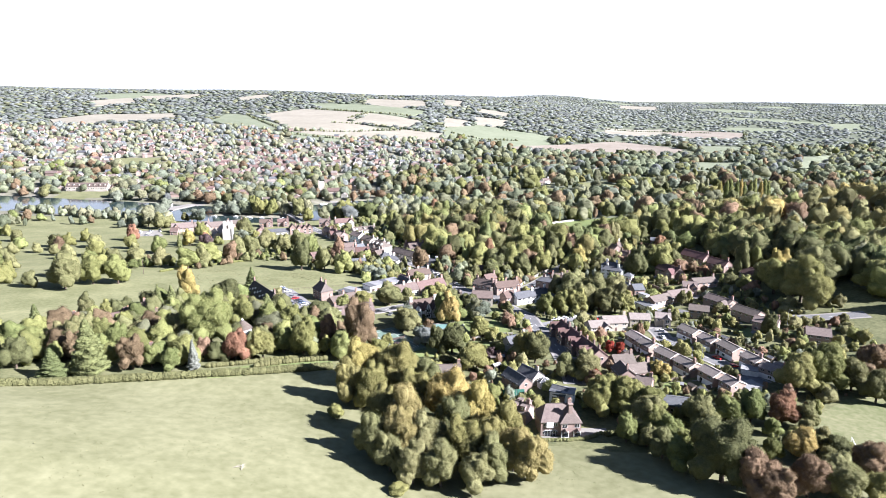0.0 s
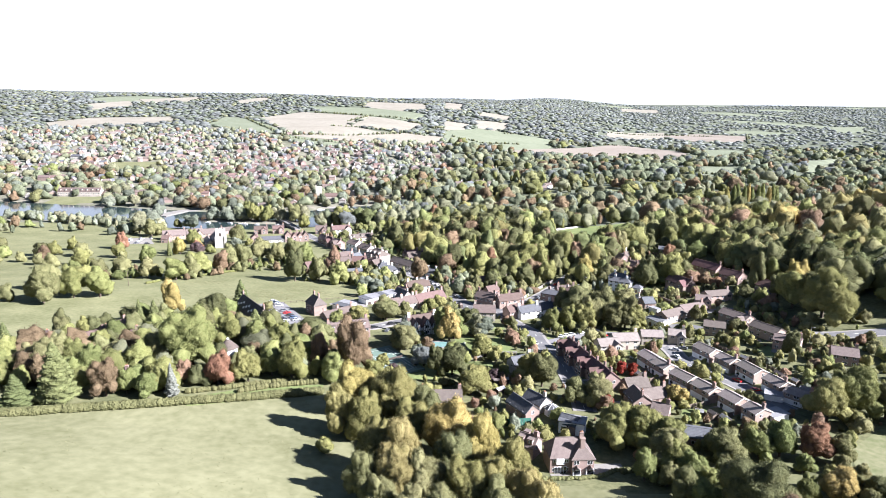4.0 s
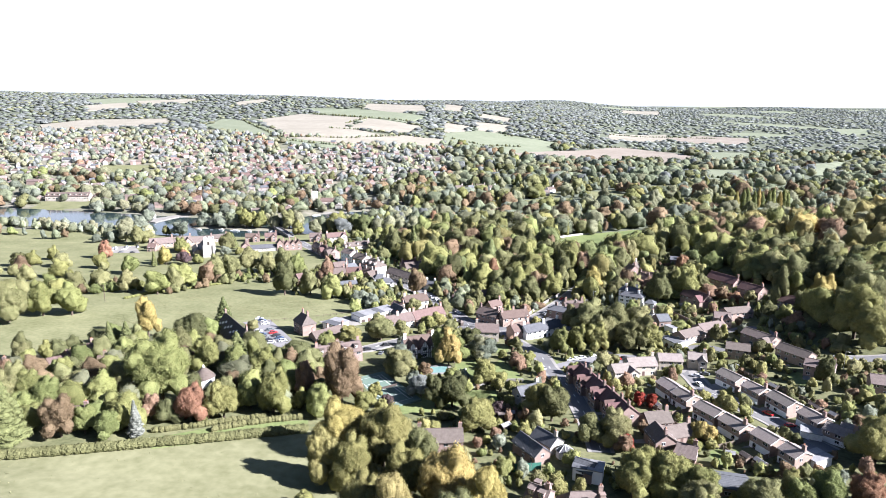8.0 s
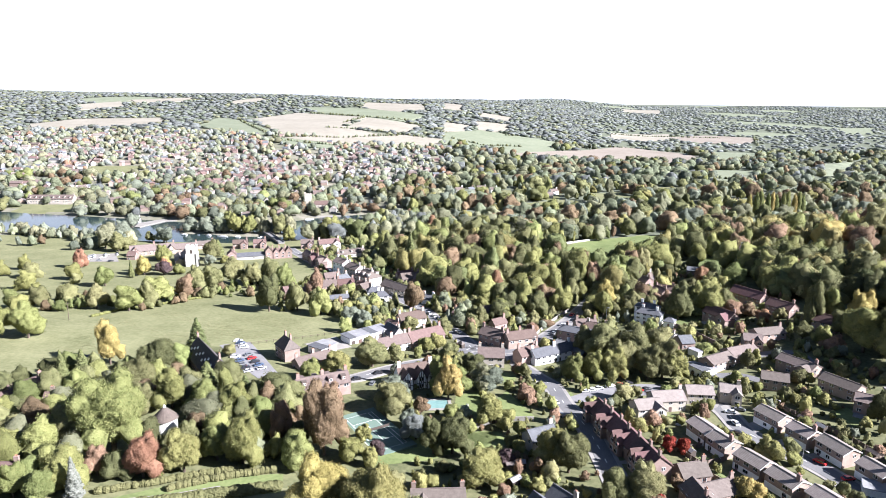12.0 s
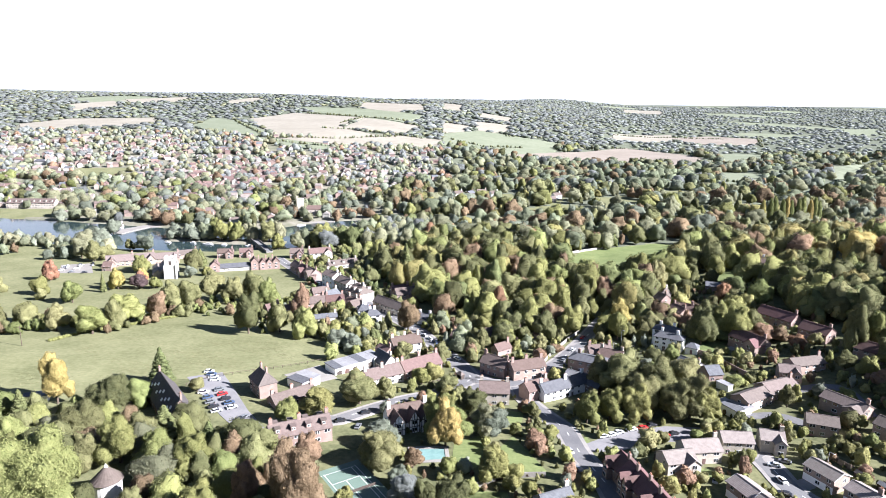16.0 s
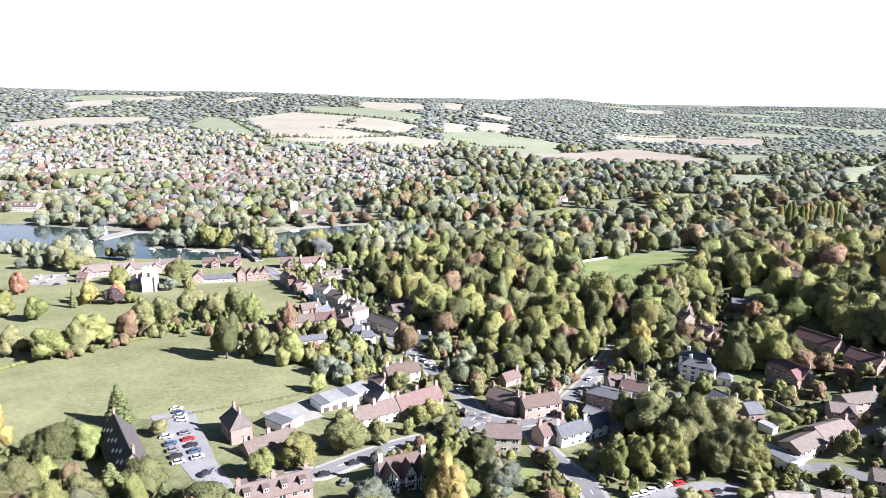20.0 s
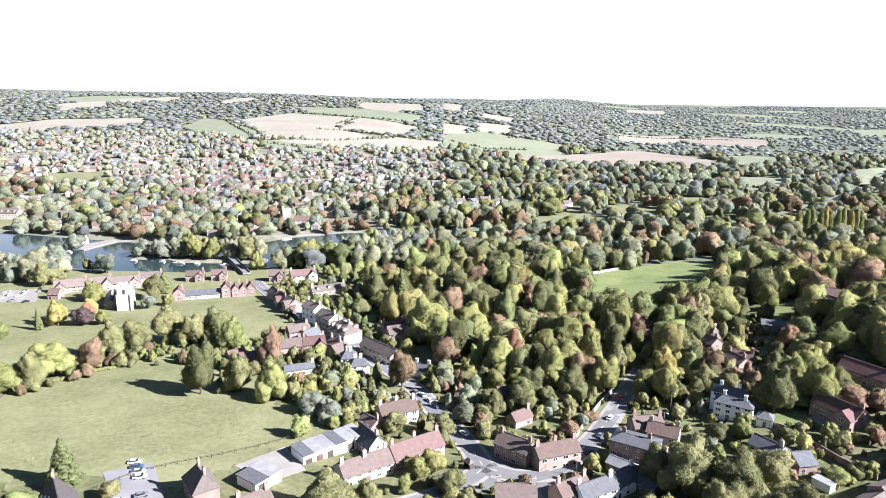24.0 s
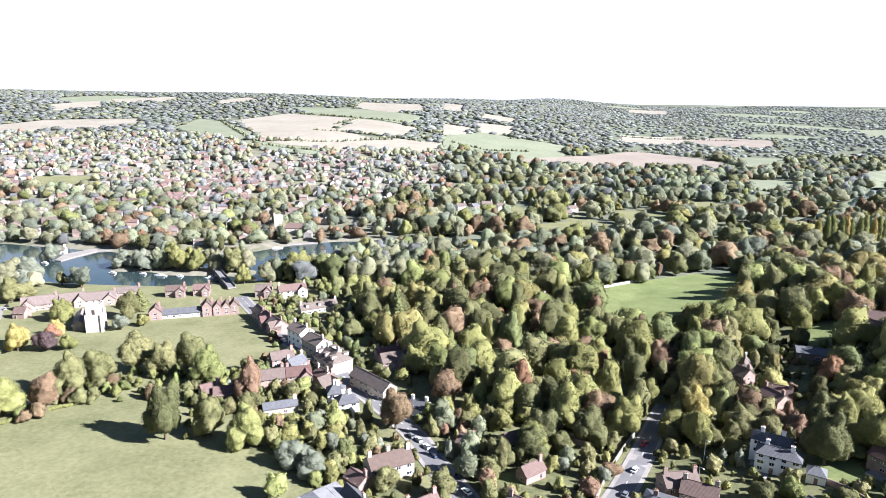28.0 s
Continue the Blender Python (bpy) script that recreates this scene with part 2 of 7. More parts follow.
# ---- the plan: fields, woods, roads ----
CAR_PARK = [(-96.8, 351.9), (-85.8, 359.1), (-77.6, 345.8), (-65.3, 324.6), (-56, 311.9), (-62.3, 307.4), (-73.5, 320.3), (-87.5, 339)]
PUB_YARD = [(44.8, 308.5), (56.2, 316.6), (75.1, 323), (87.4, 322.2), (83, 312.9), (65.2, 310.2), (55.6, 304.6), (46.3, 303.8)]
YARD = [(-62, 360), (-50.6, 373.8), (-41, 359.9), (-50.7, 351)]
SCHOOL_YARD = [(-260.2, 545.5), (-273.8, 572.9), (-256.1, 579.7), (-237.1, 546.8)]
TENNIS = [(-33.8, 284.3), (-27.9, 296.7), (-11.9, 276.5), (-13.5, 267.2), (-25.2, 265.9)]
POOL = [(-7.6, 301.6), (-6.5, 305.2), (-0.9, 304.8), (0.3, 300.1), (-1.6, 295.8), (-5.1, 296.9)]
LAWN_S = [(160, 496.9), (168, 491.9), (183, 493.3), (193, 516), (176, 521)]
LAWN_T = [(110, 399), (125.7, 396), (124.2, 389), (113, 387)]
PITCH = [(121.7, 210.2), (142.4, 226.2), (156.9, 227.7), (155.6, 203.1), (136.5, 177.1), (117.3, 181.8), (115.8, 194.8)]
LAWN = [(-21.8, 256.8), (-17.3, 272.1), (-4.7, 279.8), (16, 280.3), (11.8, 272.2), (-4.3, 262.6)]
LAWN_A = [(7.6, 279.1), (16.1, 281.6), (17.2, 275.3), (10.1, 269.4)]
LAWN_B = [(22.4, 335.6), (28.9, 332.4), (27, 322.6), (21.7, 323.6)]
LAWN_C = [(116.6, 410.5), (127.6, 412.2), (128.4, 398.9), (113.5, 392.2)]
LAWN_D = [(74.6, 294.3), (79.7, 295), (78.7, 290.2), (74, 290.1)]
LAWN_E = [(135.3, 294), (140, 290.6), (135.3, 287), (131.9, 290.2)]
LAWN_F = [(16.3, 398.6), (23.9, 401.1), (27.2, 394.4), (19, 389.9)]
LAWN_N = [(-87.4, 230), (-65.4, 244.6), (-44.1, 250), (-42.5, 241.1), (-64.4, 233.1), (-83.4, 224.6)]
LAWN_G = [(4.3, 309.4), (12.9, 314), (15.2, 297.8), (8.3, 292), (3.2, 294)]
LAWN_H = [(5.5, 278.1), (11.2, 281.2), (18.4, 280.8), (19.7, 272.8), (12.1, 268.8), (3, 269.2)]
LAWN_I = [(18.3, 305.6), (23.3, 314.3), (30, 294.6), (31.9, 289.6), (21, 290.3)]
LAWN_J = [(44.4, 310.5), (47.2, 315), (48.1, 306.4), (46.5, 303.1)]
LAWN_K = [(149.6, 286.3), (153.6, 291.4), (156.7, 285.4), (154.9, 283.4)]
LAWN_L = [(130.7, 293.5), (138.6, 296.4), (141.6, 287.4), (133.9, 283.8)]
LAWN_M = [(79.3, 236.3), (86.9, 240.7), (88, 231.8), (80.2, 228.7)]
MEADOW = [(-181.3, 236.7), (-180.9, 275.1), (-165.7, 302.9), (-175.4, 368.4), (-152, 410.7), (-131.6, 442.9), (-103.1, 401.9), (-85, 402.3), (-48.8, 405.1), (-41.4, 390.3), (-56.4, 366.1), (-74.5, 345), (-113.8, 351.8), (-134.7, 309.7), (-155.1, 298.9), (-161.3, 259), (-165, 232.5)]
CHURCH_GREEN = [(-182.7, 384.3), (-176.2, 395.8), (-201.3, 448.4), (-193.8, 480.3), (-184.4, 514.6), (-161.1, 527.7), (-159.4, 559.4), (-120, 568), (-84.9, 512.7), (-93.7, 473.5), (-141.6, 536.9), (-150.9, 508.1), (-152.6, 449.2), (-175.8, 433.1)]
LAWN_O = [(41.6, 578.5), (55.5, 575.6), (55.5, 562.3), (42.2, 558.5)]
LAWN_P = [(-1.8, 618.1), (10.8, 615.7), (17.5, 599.6), (-1.6, 594.9)]
LAWN_Q = [(-59.4, 601.9), (-35.7, 609.9), (-34.3, 594), (-56, 585.3)]
LAWN_R = [(-47.2, 529.1), (-34.1, 532.5), (-32.1, 520.2), (-44.1, 518.5)]
HAMLET = [(-4, 945), (63, 960), (150, 945), (140, 885), (64, 880), (-3, 885)]
PARK_C = [(257, 1001), (320, 1021), (343, 990), (300, 915), (262, 925)]
NORTH_GREEN = [(90, 600), (112, 640), (140, 655), (183.1, 673.5), (217.6, 656.4), (203.5, 623.9), (177.5, 600.2), (140, 545), (112, 525), (92, 545)]
FIELD_EDGE = [(-163.2, 171.5), (-140.7, 202.5), (-118.4, 213.6), (-90.7, 224.1), (-65.6, 233.6), (-43.5, 242.5)]
LANE_HEDGE = [(-87.9, 234.1), (-76.7, 239.8), (-65.1, 246.4), (-52.4, 251.8)]
WHEAT_A = [(-505.8, 1794.3), (-429.1, 2010), (-216.1, 1858.9), (-233.4, 1594.4), (-134.4, 1447.9), (-317, 1361.3)]
WHEAT_B = [(-226.8, 1597.3), (-209.9, 1842.8), (-58.1, 1705.4), (-96, 1513.9), (-257.4, 1571.9)]
WHEAT_C = [(-312, 1342.6), (-94.7, 1495.9), (-10.5, 1498.3), (-15.4, 1384.5), (-186.7, 1313.3), (-266.3, 1320.2)]
WHEAT_D = [(-300, 2549.6), (-87, 2546.8), (-61.4, 2119), (-172.8, 2086.2), (-277.4, 2238)]
WHEAT_E = [(-1140.7, 2136.1), (-1080.9, 2296.5), (-973.9, 2099.7), (-1044.8, 1982.1)]
WHEAT_F = [(-1084, 2376.2), (-929.6, 2526.4), (-870.4, 2375.2), (-996.3, 2231.7)]
WHEAT_G = [(-838.1, 1424.6), (-932.9, 1567.4), (-917.5, 1735.9), (-740.2, 1812.3), (-676.5, 1684.3), (-682.1, 1529)]
GREEN_A = [(-473.2, 2240.6), (-254.5, 2192.8), (-59.3, 1964.1), (-107.1, 1773.1), (-205.7, 1876.2), (-380.3, 2031.7)]
GREEN_B = [(-553.3, 1543.2), (-599.7, 1834.2), (-505.6, 1744.1), (-328.1, 1380.3), (-373.1, 1374.6), (-459.8, 1434.8)]
GREEN_C = [(-399.5, 1350.3), (-317.4, 1341.3), (-200.6, 1296.4), (-198, 1252.6), (-267.7, 1257.3)]
PLOUGH_A = [(113.3, 1396.6), (310, 1576.1), (441.3, 1746.9), (532.6, 1615.4), (553.1, 1480.9), (503.8, 1379.7), (346.7, 1369.5), (165.8, 1343.3)]
PLOUGH_B = [(706.3, 2218.7), (861.6, 2303.3), (987, 2214), (863.5, 1978.1), (705.7, 1986.2)]
GREEN_D = [(-8.2, 1615.2), (79, 1750.9), (270.3, 1694.1), (224.4, 1495.3), (119.9, 1380), (-7, 1420)]
GREEN_E = [(627.1, 1655.8), (732.7, 1645.3), (626.5, 1425.2), (535.3, 1400)]
GREEN_F = [(469.9, 1253.2), (540.4, 1236.1), (465.9, 1084.2), (405, 1080)]
GREEN_G = [(718.6, 1357), (839.4, 1441.2), (661.7, 1169.8), (625, 1180)]
GREEN_H = [(1566.5, 2751.2), (1721.2, 2795.5), (1508.8, 2440), (1374.9, 2380)]
PARK_A = [(87.8, 854.1), (148.3, 895.5), (167.5, 848.2), (150, 785), (95, 785)]
PARK_B = [(182, 940), (234, 963), (237, 900), (225, 850), (186, 850)]
TOWN_GREEN = [(-535.3, 1061.9), (-463.7, 1072.5), (-431.6, 1010.5), (-491.6, 1000.9)]
WHEAT_H = [(-745.8, 2390.4), (-697.9, 2580.4), (-633.9, 2458), (-692.8, 2257.2)]
WHEAT_K = [(-15.9, 2808.7), (63, 2604.4), (40.6, 2189), (-11.9, 2180.5)]
WHEAT_L = [(110.8, 2231.9), (203.8, 2170.1), (175.2, 1991.5), (92.8, 2038.2)]
WHEAT_M = [(-9.7, 1838), (57.5, 1826.8), (39.8, 1676.4), (-8.4, 1654.5)]
WHEAT_N = [(69.9, 1933.2), (176.3, 1955.1), (150.9, 1776.1), (79, 1750.9)]
WHEAT_I = [(1093.7, 4246.3), (1301.3, 4167.6), (1164.8, 3744.8), (997.6, 3884.7)]
WHEAT_J = [(529.8, 2228.8), (753.2, 2345.5), (676.1, 2090), (458.5, 1950)]
PASTURE_W = [(-359.3, 565.5), (-346.2, 599.8), (-317.9, 616), (-279.6, 554.1), (-300.7, 529), (-312.2, 506.9)]
MANOR_LAWN = [(-482.2, 807.9), (-416.2, 821.2), (-391, 772.8), (-451.2, 757.8)]
ROADS = [
    ("lane", [(47.7, 235.6), (48.3, 248), (47.9, 268.3), (46.9, 284.4), (42.8, 301.5), (41.8, 312.9), (40.9, 321.1), (37.4, 328.4), (31.8, 342.9), (29.6, 357.4)], 5.6),
    ("high_street", [(12.3, 365.6), (7.1, 382.1), (-0.2, 398.8), (-3.2, 405.5), (-10.9, 424.7), (-22.6, 444.4), (-34.3, 462), (-50.1, 486.9), (-71, 512.6), (-88.7, 538.1), (-111, 577.5), (-127.2, 606.2)], 6.2),
    ("east_street", [(12.3, 365.6), (21.1, 361.1), (30.4, 362.3), (40, 372.3), (50.3, 386.4), (63.4, 409.2), (74.8, 430.2), (84.2, 446.7)], 5.8),
]
ROADS += [
    ("west_road", [(12.3, 365.6), (5.2, 356.1), (-1.7, 350.1), (-13.6, 342), (-23.4, 333.2), (-35, 321.5), (-38, 321), (-53.6, 310.9)], 5.6),
    ("cul_de_sac", [(96.4, 308.4), (97.6, 295.8), (97.9, 282.4), (102.7, 272.6), (109.3, 261.1), (113.8, 248.4), (118.1, 237.7)], 6),
    ("upper_road", [(158.4, 305.5), (170.4, 302.8), (183.3, 302.1), (195.2, 301.5)], 6),
    ("close_road", [(143.8, 323.3), (147.7, 342.4), (143, 348.1), (131.6, 347)], 5),
    ("close_drive", [(105.5, 328.5), (114.4, 328.8), (119.4, 324.1), (122.4, 318.6)], 4.5),
    ("drive", [(-88.5, 228.9), (-79.2, 231.7), (-69.8, 234.9), (-58.1, 240.5)], 3),
]
HILL_NEAR = [(172, 425), (205, 385), (212, 300), (300, 260), (420, 330), (520, 520), (430, 690), (240, 640), (205, 560), (185, 470)]


NEAR_FIELD = [(-700, -500), (-700, 120), (-260, 150)] + FIELD_EDGE + [(-28, 236), (-6, 205), (28, 190), (50, 186), (62, 176), (78, 120), (90, -500)]
PASTURES = [NEAR_FIELD, MEADOW]
GREENS = [CHURCH_GREEN, NORTH_GREEN, PARK_A, PARK_B, PARK_C, HAMLET, PASTURE_W, MANOR_LAWN, TOWN_GREEN]
CROPS = [GREEN_A, GREEN_B, GREEN_C, GREEN_D, GREEN_E, GREEN_F, GREEN_G, GREEN_H]
STUBBLE = [WHEAT_A, WHEAT_B, WHEAT_C, WHEAT_D, WHEAT_E, WHEAT_F, WHEAT_G, WHEAT_H, WHEAT_I, WHEAT_J, WHEAT_K, WHEAT_L, WHEAT_M, WHEAT_N]
PLOUGHED = [PLOUGH_A, PLOUGH_B]
OPEN = PASTURES + GREENS + CROPS + STUBBLE + PLOUGHED + [PITCH]
HILL_WOOD = [(176, 425), (215, 385), (215, 300), (300, 180), (420, 60), (900, 60), (900, 800), (420, 800), (240, 640), (205, 560), (190, 480)]


def mesh_from(name, verts, faces, mats, index=None, smooth_faces=False):
    me = bpy.data.meshes.new(name)
    verts = np.asarray(verts, np.float32)
    if isinstance(faces, np.ndarray):
        k = faces.shape[1]
        me.vertices.add(len(verts)), me.loops.add(faces.size), me.polygons.add(len(faces))
        me.vertices.foreach_set("co", verts.ravel())
        me.loops.foreach_set("vertex_index", faces.ravel().astype(np.int32))
        me.polygons.foreach_set("loop_start", np.arange(0, faces.size, k, dtype=np.int32))
    else:
        me.from_pydata([tuple(map(float, v)) for v in verts], [], faces)
    for m in (mats if isinstance(mats, (list, tuple)) else [mats]):
        me.materials.append(m)
    if index is not None:
        me.polygons.foreach_set("material_index", np.asarray(index, np.int32))
    me.polygons.foreach_set("use_smooth", np.full(len(me.polygons), smooth_faces))
    me.update(calc_edges=True)
    return me


def far_fields(x, y):
    """0 woods, 1 green fields: a few thin clearings on the plain and the hills."""
    patch = np.sin(x * .0061 + np.sin(y * .002) * 2) * np.sin(y * .0043 + x * .0011)
    kind = np.where((y > 2300) & (x > .1 * y) & (patch > .72), 1, 0)
    hill = np.sin(x * .007) + np.sin(y * .006 + x * .003) < -1.45
    return np.where((y > 1420) & (x < .1 * y) & hill, 1, kind)


def make_ground():
    u = np.linspace(-1, 1, 300)
    xs = np.sinh(u * 4.6) / np.sinh(4.6) * 5200
    v = np.linspace(0, 1, 350)
    ys = 170 + np.sinh((v - .24) * 6.0) / np.sinh(.76 * 6.0) * 5100
    X, Y = np.meshgrid(xs, ys)
    Z = height(X, Y)
    nx, ny = len(xs), len(ys)
    i = np.arange(nx * ny).reshape(ny, nx)
    quads = np.stack([i[:-1, :-1], i[:-1, 1:], i[1:, 1:], i[1:, :-1]], -1).reshape(-1, 4)
    cx = ((X[:-1, :-1] + X[1:, 1:]) / 2).ravel()
    cy = ((Y[:-1, :-1] + Y[1:, 1:]) / 2).ravel()
    zone = np.where(cy < 640, 2, np.where((cy < 1500) & (cx < -60 + .1 * (cy - 700)), 7, 3))
    zone = np.where(((cx < -62) & (cy > 362) | (cx < -150) & (cy > 262)) & (cy < 645), 1, zone)
    zone = np.where(inside(HILL_WOOD, cx, cy), 3, zone)
    zone = np.where(cy < 185, 0, zone)
    for polys, k in ((PASTURES, 0), (GREENS, 1), (STUBBLE, 4), (CROPS, 5), (PLOUGHED, 6)):
        for p in polys:
            zone = np.where(inside(p, cx, cy), k, zone)
    zone = np.where(inside(MEADOW, cx, cy), 1, zone)
    # a patchwork of far fields between the woods
    kind = far_fields(cx, cy)
    zone = np.where((zone == 3) & (kind == 1), 5, zone)
    me = mesh_from("ground", np.stack([X, Y, Z], -1).reshape(-1, 3), quads,
                   [M_PASTURE, M_MEADOW, M_GARDEN, M_FLOOR, M_WHEAT, M_GREEN, M_PLOUGH, M_TOWN, M_PITCH], zone, True)
    tagged(new("ground", me), "rolling grass fields, gardens and stubble on valley sides", "ground", kind="structure")


make_ground()


def drape(name, poly, mat, lift=.06, step=3.0, label="", category="", kind="structure"):
    """A thin sheet with real edges that follows the ground."""
    bm = bmesh.new()
    f = bm.faces.new([bm.verts.new((x, y, 0)) for x, y in poly])
    if f.normal.z < 0 or sum((b[0] - a[0]) * (b[1] + a[1]) for a, b in zip(poly, poly[1:] + poly[:1])) > 0:
        f.normal_flip()
    bmesh.ops.triangulate(bm, faces=bm.faces[:])
    for _ in range(6):
        long = [e for e in bm.edges if e.calc_length() > step]
        if not long:
            break
        bmesh.ops.subdivide_edges(bm, edges=long, cuts=1)
        bmesh.ops.triangulate(bm, faces=bm.faces[:])
    rim = [e for e in bm.edges if e.is_boundary]
    out = bmesh.ops.extrude_edge_only(bm, edges=rim)
    low = {v for v in out["geom"] if isinstance(v, bmesh.types.BMVert)}
    for v in bm.verts:
        v.co.z = hz(v.co.x, v.co.y) + (-.15 if v in low else lift)
    me = bpy.data.meshes.new(name)
    bm.to_mesh(me), bm.free()
    me.materials.append(mat)
    return tagged(new(name, me), label, category, kind=kind)


drape("green", NORTH_GREEN, M_LAWN, .15, 9.0, "open green lawn between woods", "lawn")
drape("sports_field", PITCH, M_PITCH, .07, 4.0, "mown sports field with worn bare grass", "sports field")
for polys, mat, label in ((STUBBLE, M_WHEAT, "pale stubble field on a chalk hillside"), (CROPS, M_GREEN, "smooth green crop field"), (PLOUGHED, M_PLOUGH, "bare brown ploughed field")):
    for poly in polys:
        drape("field", poly, mat, 1.2, 45, label, "field")


def ribbon(name, line, wide, mat, lift=.08, label="", category="road", kind="structure", step=3.0, tall=None, parent=None):
    """A strip along a line: a road, or with tall a wall or hedge."""
    pts = []
    P = [Vector(p) for p in line]
    for k in range(len(P) - 1):
        a, b, c, d = P[max(k - 1, 0)], P[k], P[k + 1], P[min(k + 2, len(P) - 1)]
        n = max(2, int((c - b).length / step))
        for s in range(n):
            t = s / n
            pts.append(.5 * ((2 * b) + (c - a) * t + (2 * a - 5 * b + 4 * c - d) * t * t + (3 * b - a - 3 * c + d) * t ** 3))
    pts.append(P[-1])
    verts, faces = [], []
    for k, p in enumerate(pts):
        d = (pts[min(k + 1, len(pts) - 1)] - pts[max(k - 1, 0)]).normalized()
        side = Vector((-d.y, d.x)) * wide / 2
        for q, up in ((p + side, 0), (p + side, 1), (p - side, 1), (p - side, 0)):
            verts.append((q.x, q.y, hz(q.x, q.y) + (((tall or lift)) if up else -.2)))
    for k in range(len(pts) - 1):
        a = 4 * k
        faces += [(a + j, a + j + 1, a + j + 5, a + j + 4) for j in range(3)]
    faces += [(3, 2, 1, 0), tuple(4 * len(pts) - 4 + j for j in range(4))]
    me = bpy.data.meshes.new(name)
    me.from_pydata(verts, [], faces)
    me.materials.append(mat)
    ob = new(name, me)
    if parent:
        ob.parent = parent
        return ob
    return tagged(ob, label, category, kind=kind)


def markings(line, wide, owner):
    """White dashes down the middle of a road, as parts of it."""
    me = bpy.data.meshes.new("marking")
    bm = bmesh.new()
    v = [bm.verts.new(p) for p in ((-1.1, -.09, 0), (1.1, -.09, 0), (1.1, .09, 0), (-1.1, .09, 0), (-1.1, -.09, .03), (1.1, -.09, .03), (1.1, .09, .03), (-1.1, .09, .03))]
    for f in ((3, 2, 1, 0), (4, 5, 6, 7), (0, 1, 5, 4), (1, 2, 6, 5), (2, 3, 7, 6), (3, 0, 4, 7)):
        bm.faces.new([v[i] for i in f])
    bm.to_mesh(me), bm.free(), me.materials.append(M_LINE)
    for (ax, ay), (bx, by) in zip(line, line[1:]):
        d = math.hypot(bx - ax, by - ay)
        for k in range(int(d / 6)):
            f = (k + .5) / (d / 6)
            x, y = ax + (bx - ax) * f, ay + (by - ay) * f
            slope = math.degrees(math.asin(max(-1, min(1, (hz(bx, by) - hz(ax, ay)) / d))))
            ob = new("marking", me)
            ob.parent = owner
            ob.matrix_basis = pose(x, y, hz(x, y) + .215, 0, -slope, math.degrees(math.atan2(by - ay, bx - ax)))


for road_name, line, wide in ROADS:
    if wide > 5:
        ribbon("pavement", line, wide + 2.6, M_PAVE, .16, "pale pavement along both sides of a village road", "pavement")
    strip = ribbon("road", line, wide, M_ROAD if wide > 4 else M_PALE, .20 if wide > 5 else .14, "grey asphalt village road" if wide > 4 else "pale gravel drive across grass")
    if wide > 5.5:
        markings(line, wide, strip)
for poly, mat, label in (([(0.7, 382.0), (8.7, 385.2), (15.4, 375.3), (20.2, 367.2), (29.2, 362.4), (26.3, 359.5), (17.8, 360.0), (12.6, 353.8), (2.3, 346.7), (-4.8, 344.2), (0.7, 353.5), (8.4, 361.8), (10.1, 371.4)], M_ROAD, "wide asphalt junction of three village streets"), (CAR_PARK, M_TARMAC, "worn grey tarmac car park beside a long hall"), (PUB_YARD, M_TARMAC, "pale car park under big trees"),
                         (YARD, M_PALE, "pale concrete yard between workshops"), (SCHOOL_YARD, M_PALE, "pale school car park near the river")):
    drape("car_park", poly, mat, .10, label=label, category="car park")
for poly in (LAWN, LAWN_A, LAWN_B, LAWN_C, LAWN_D, LAWN_E, LAWN_F, LAWN_G, LAWN_H, LAWN_I, LAWN_J, LAWN_K, LAWN_L, LAWN_M, LAWN_N, LAWN_O, LAWN_P, LAWN_Q, LAWN_R, LAWN_S, LAWN_T):
    drape("lawn", poly, M_LAWN, .05, label="bright mown garden lawn", category="lawn")


def make_water():
    verts, faces = [], []
    P = [Vector(p) for p in RIVER]
    for k, p in enumerate(P):
        d = (P[min(k + 1, len(P) - 1)] - P[max(k - 1, 0)]).normalized()
        side = Vector((-d.y, d.x)) * 70
        verts += [(*(p + side), -21.6), (*(p - side), -21.6)]
    faces = [(2 * k, 2 * k + 1, 2 * k + 3, 2 * k + 2) for k in range(len(P) - 1)]
    me = mesh_from("river", verts, faces, M_WATER)
    tagged(new("river", me), "calm dark river between wooded banks", "river", kind="structure")


make_water()


M_TUFT = ground_mat("dry_grass_tufts", (.110, .112, .056), (.185, .180, .100), .6, 4, .05)


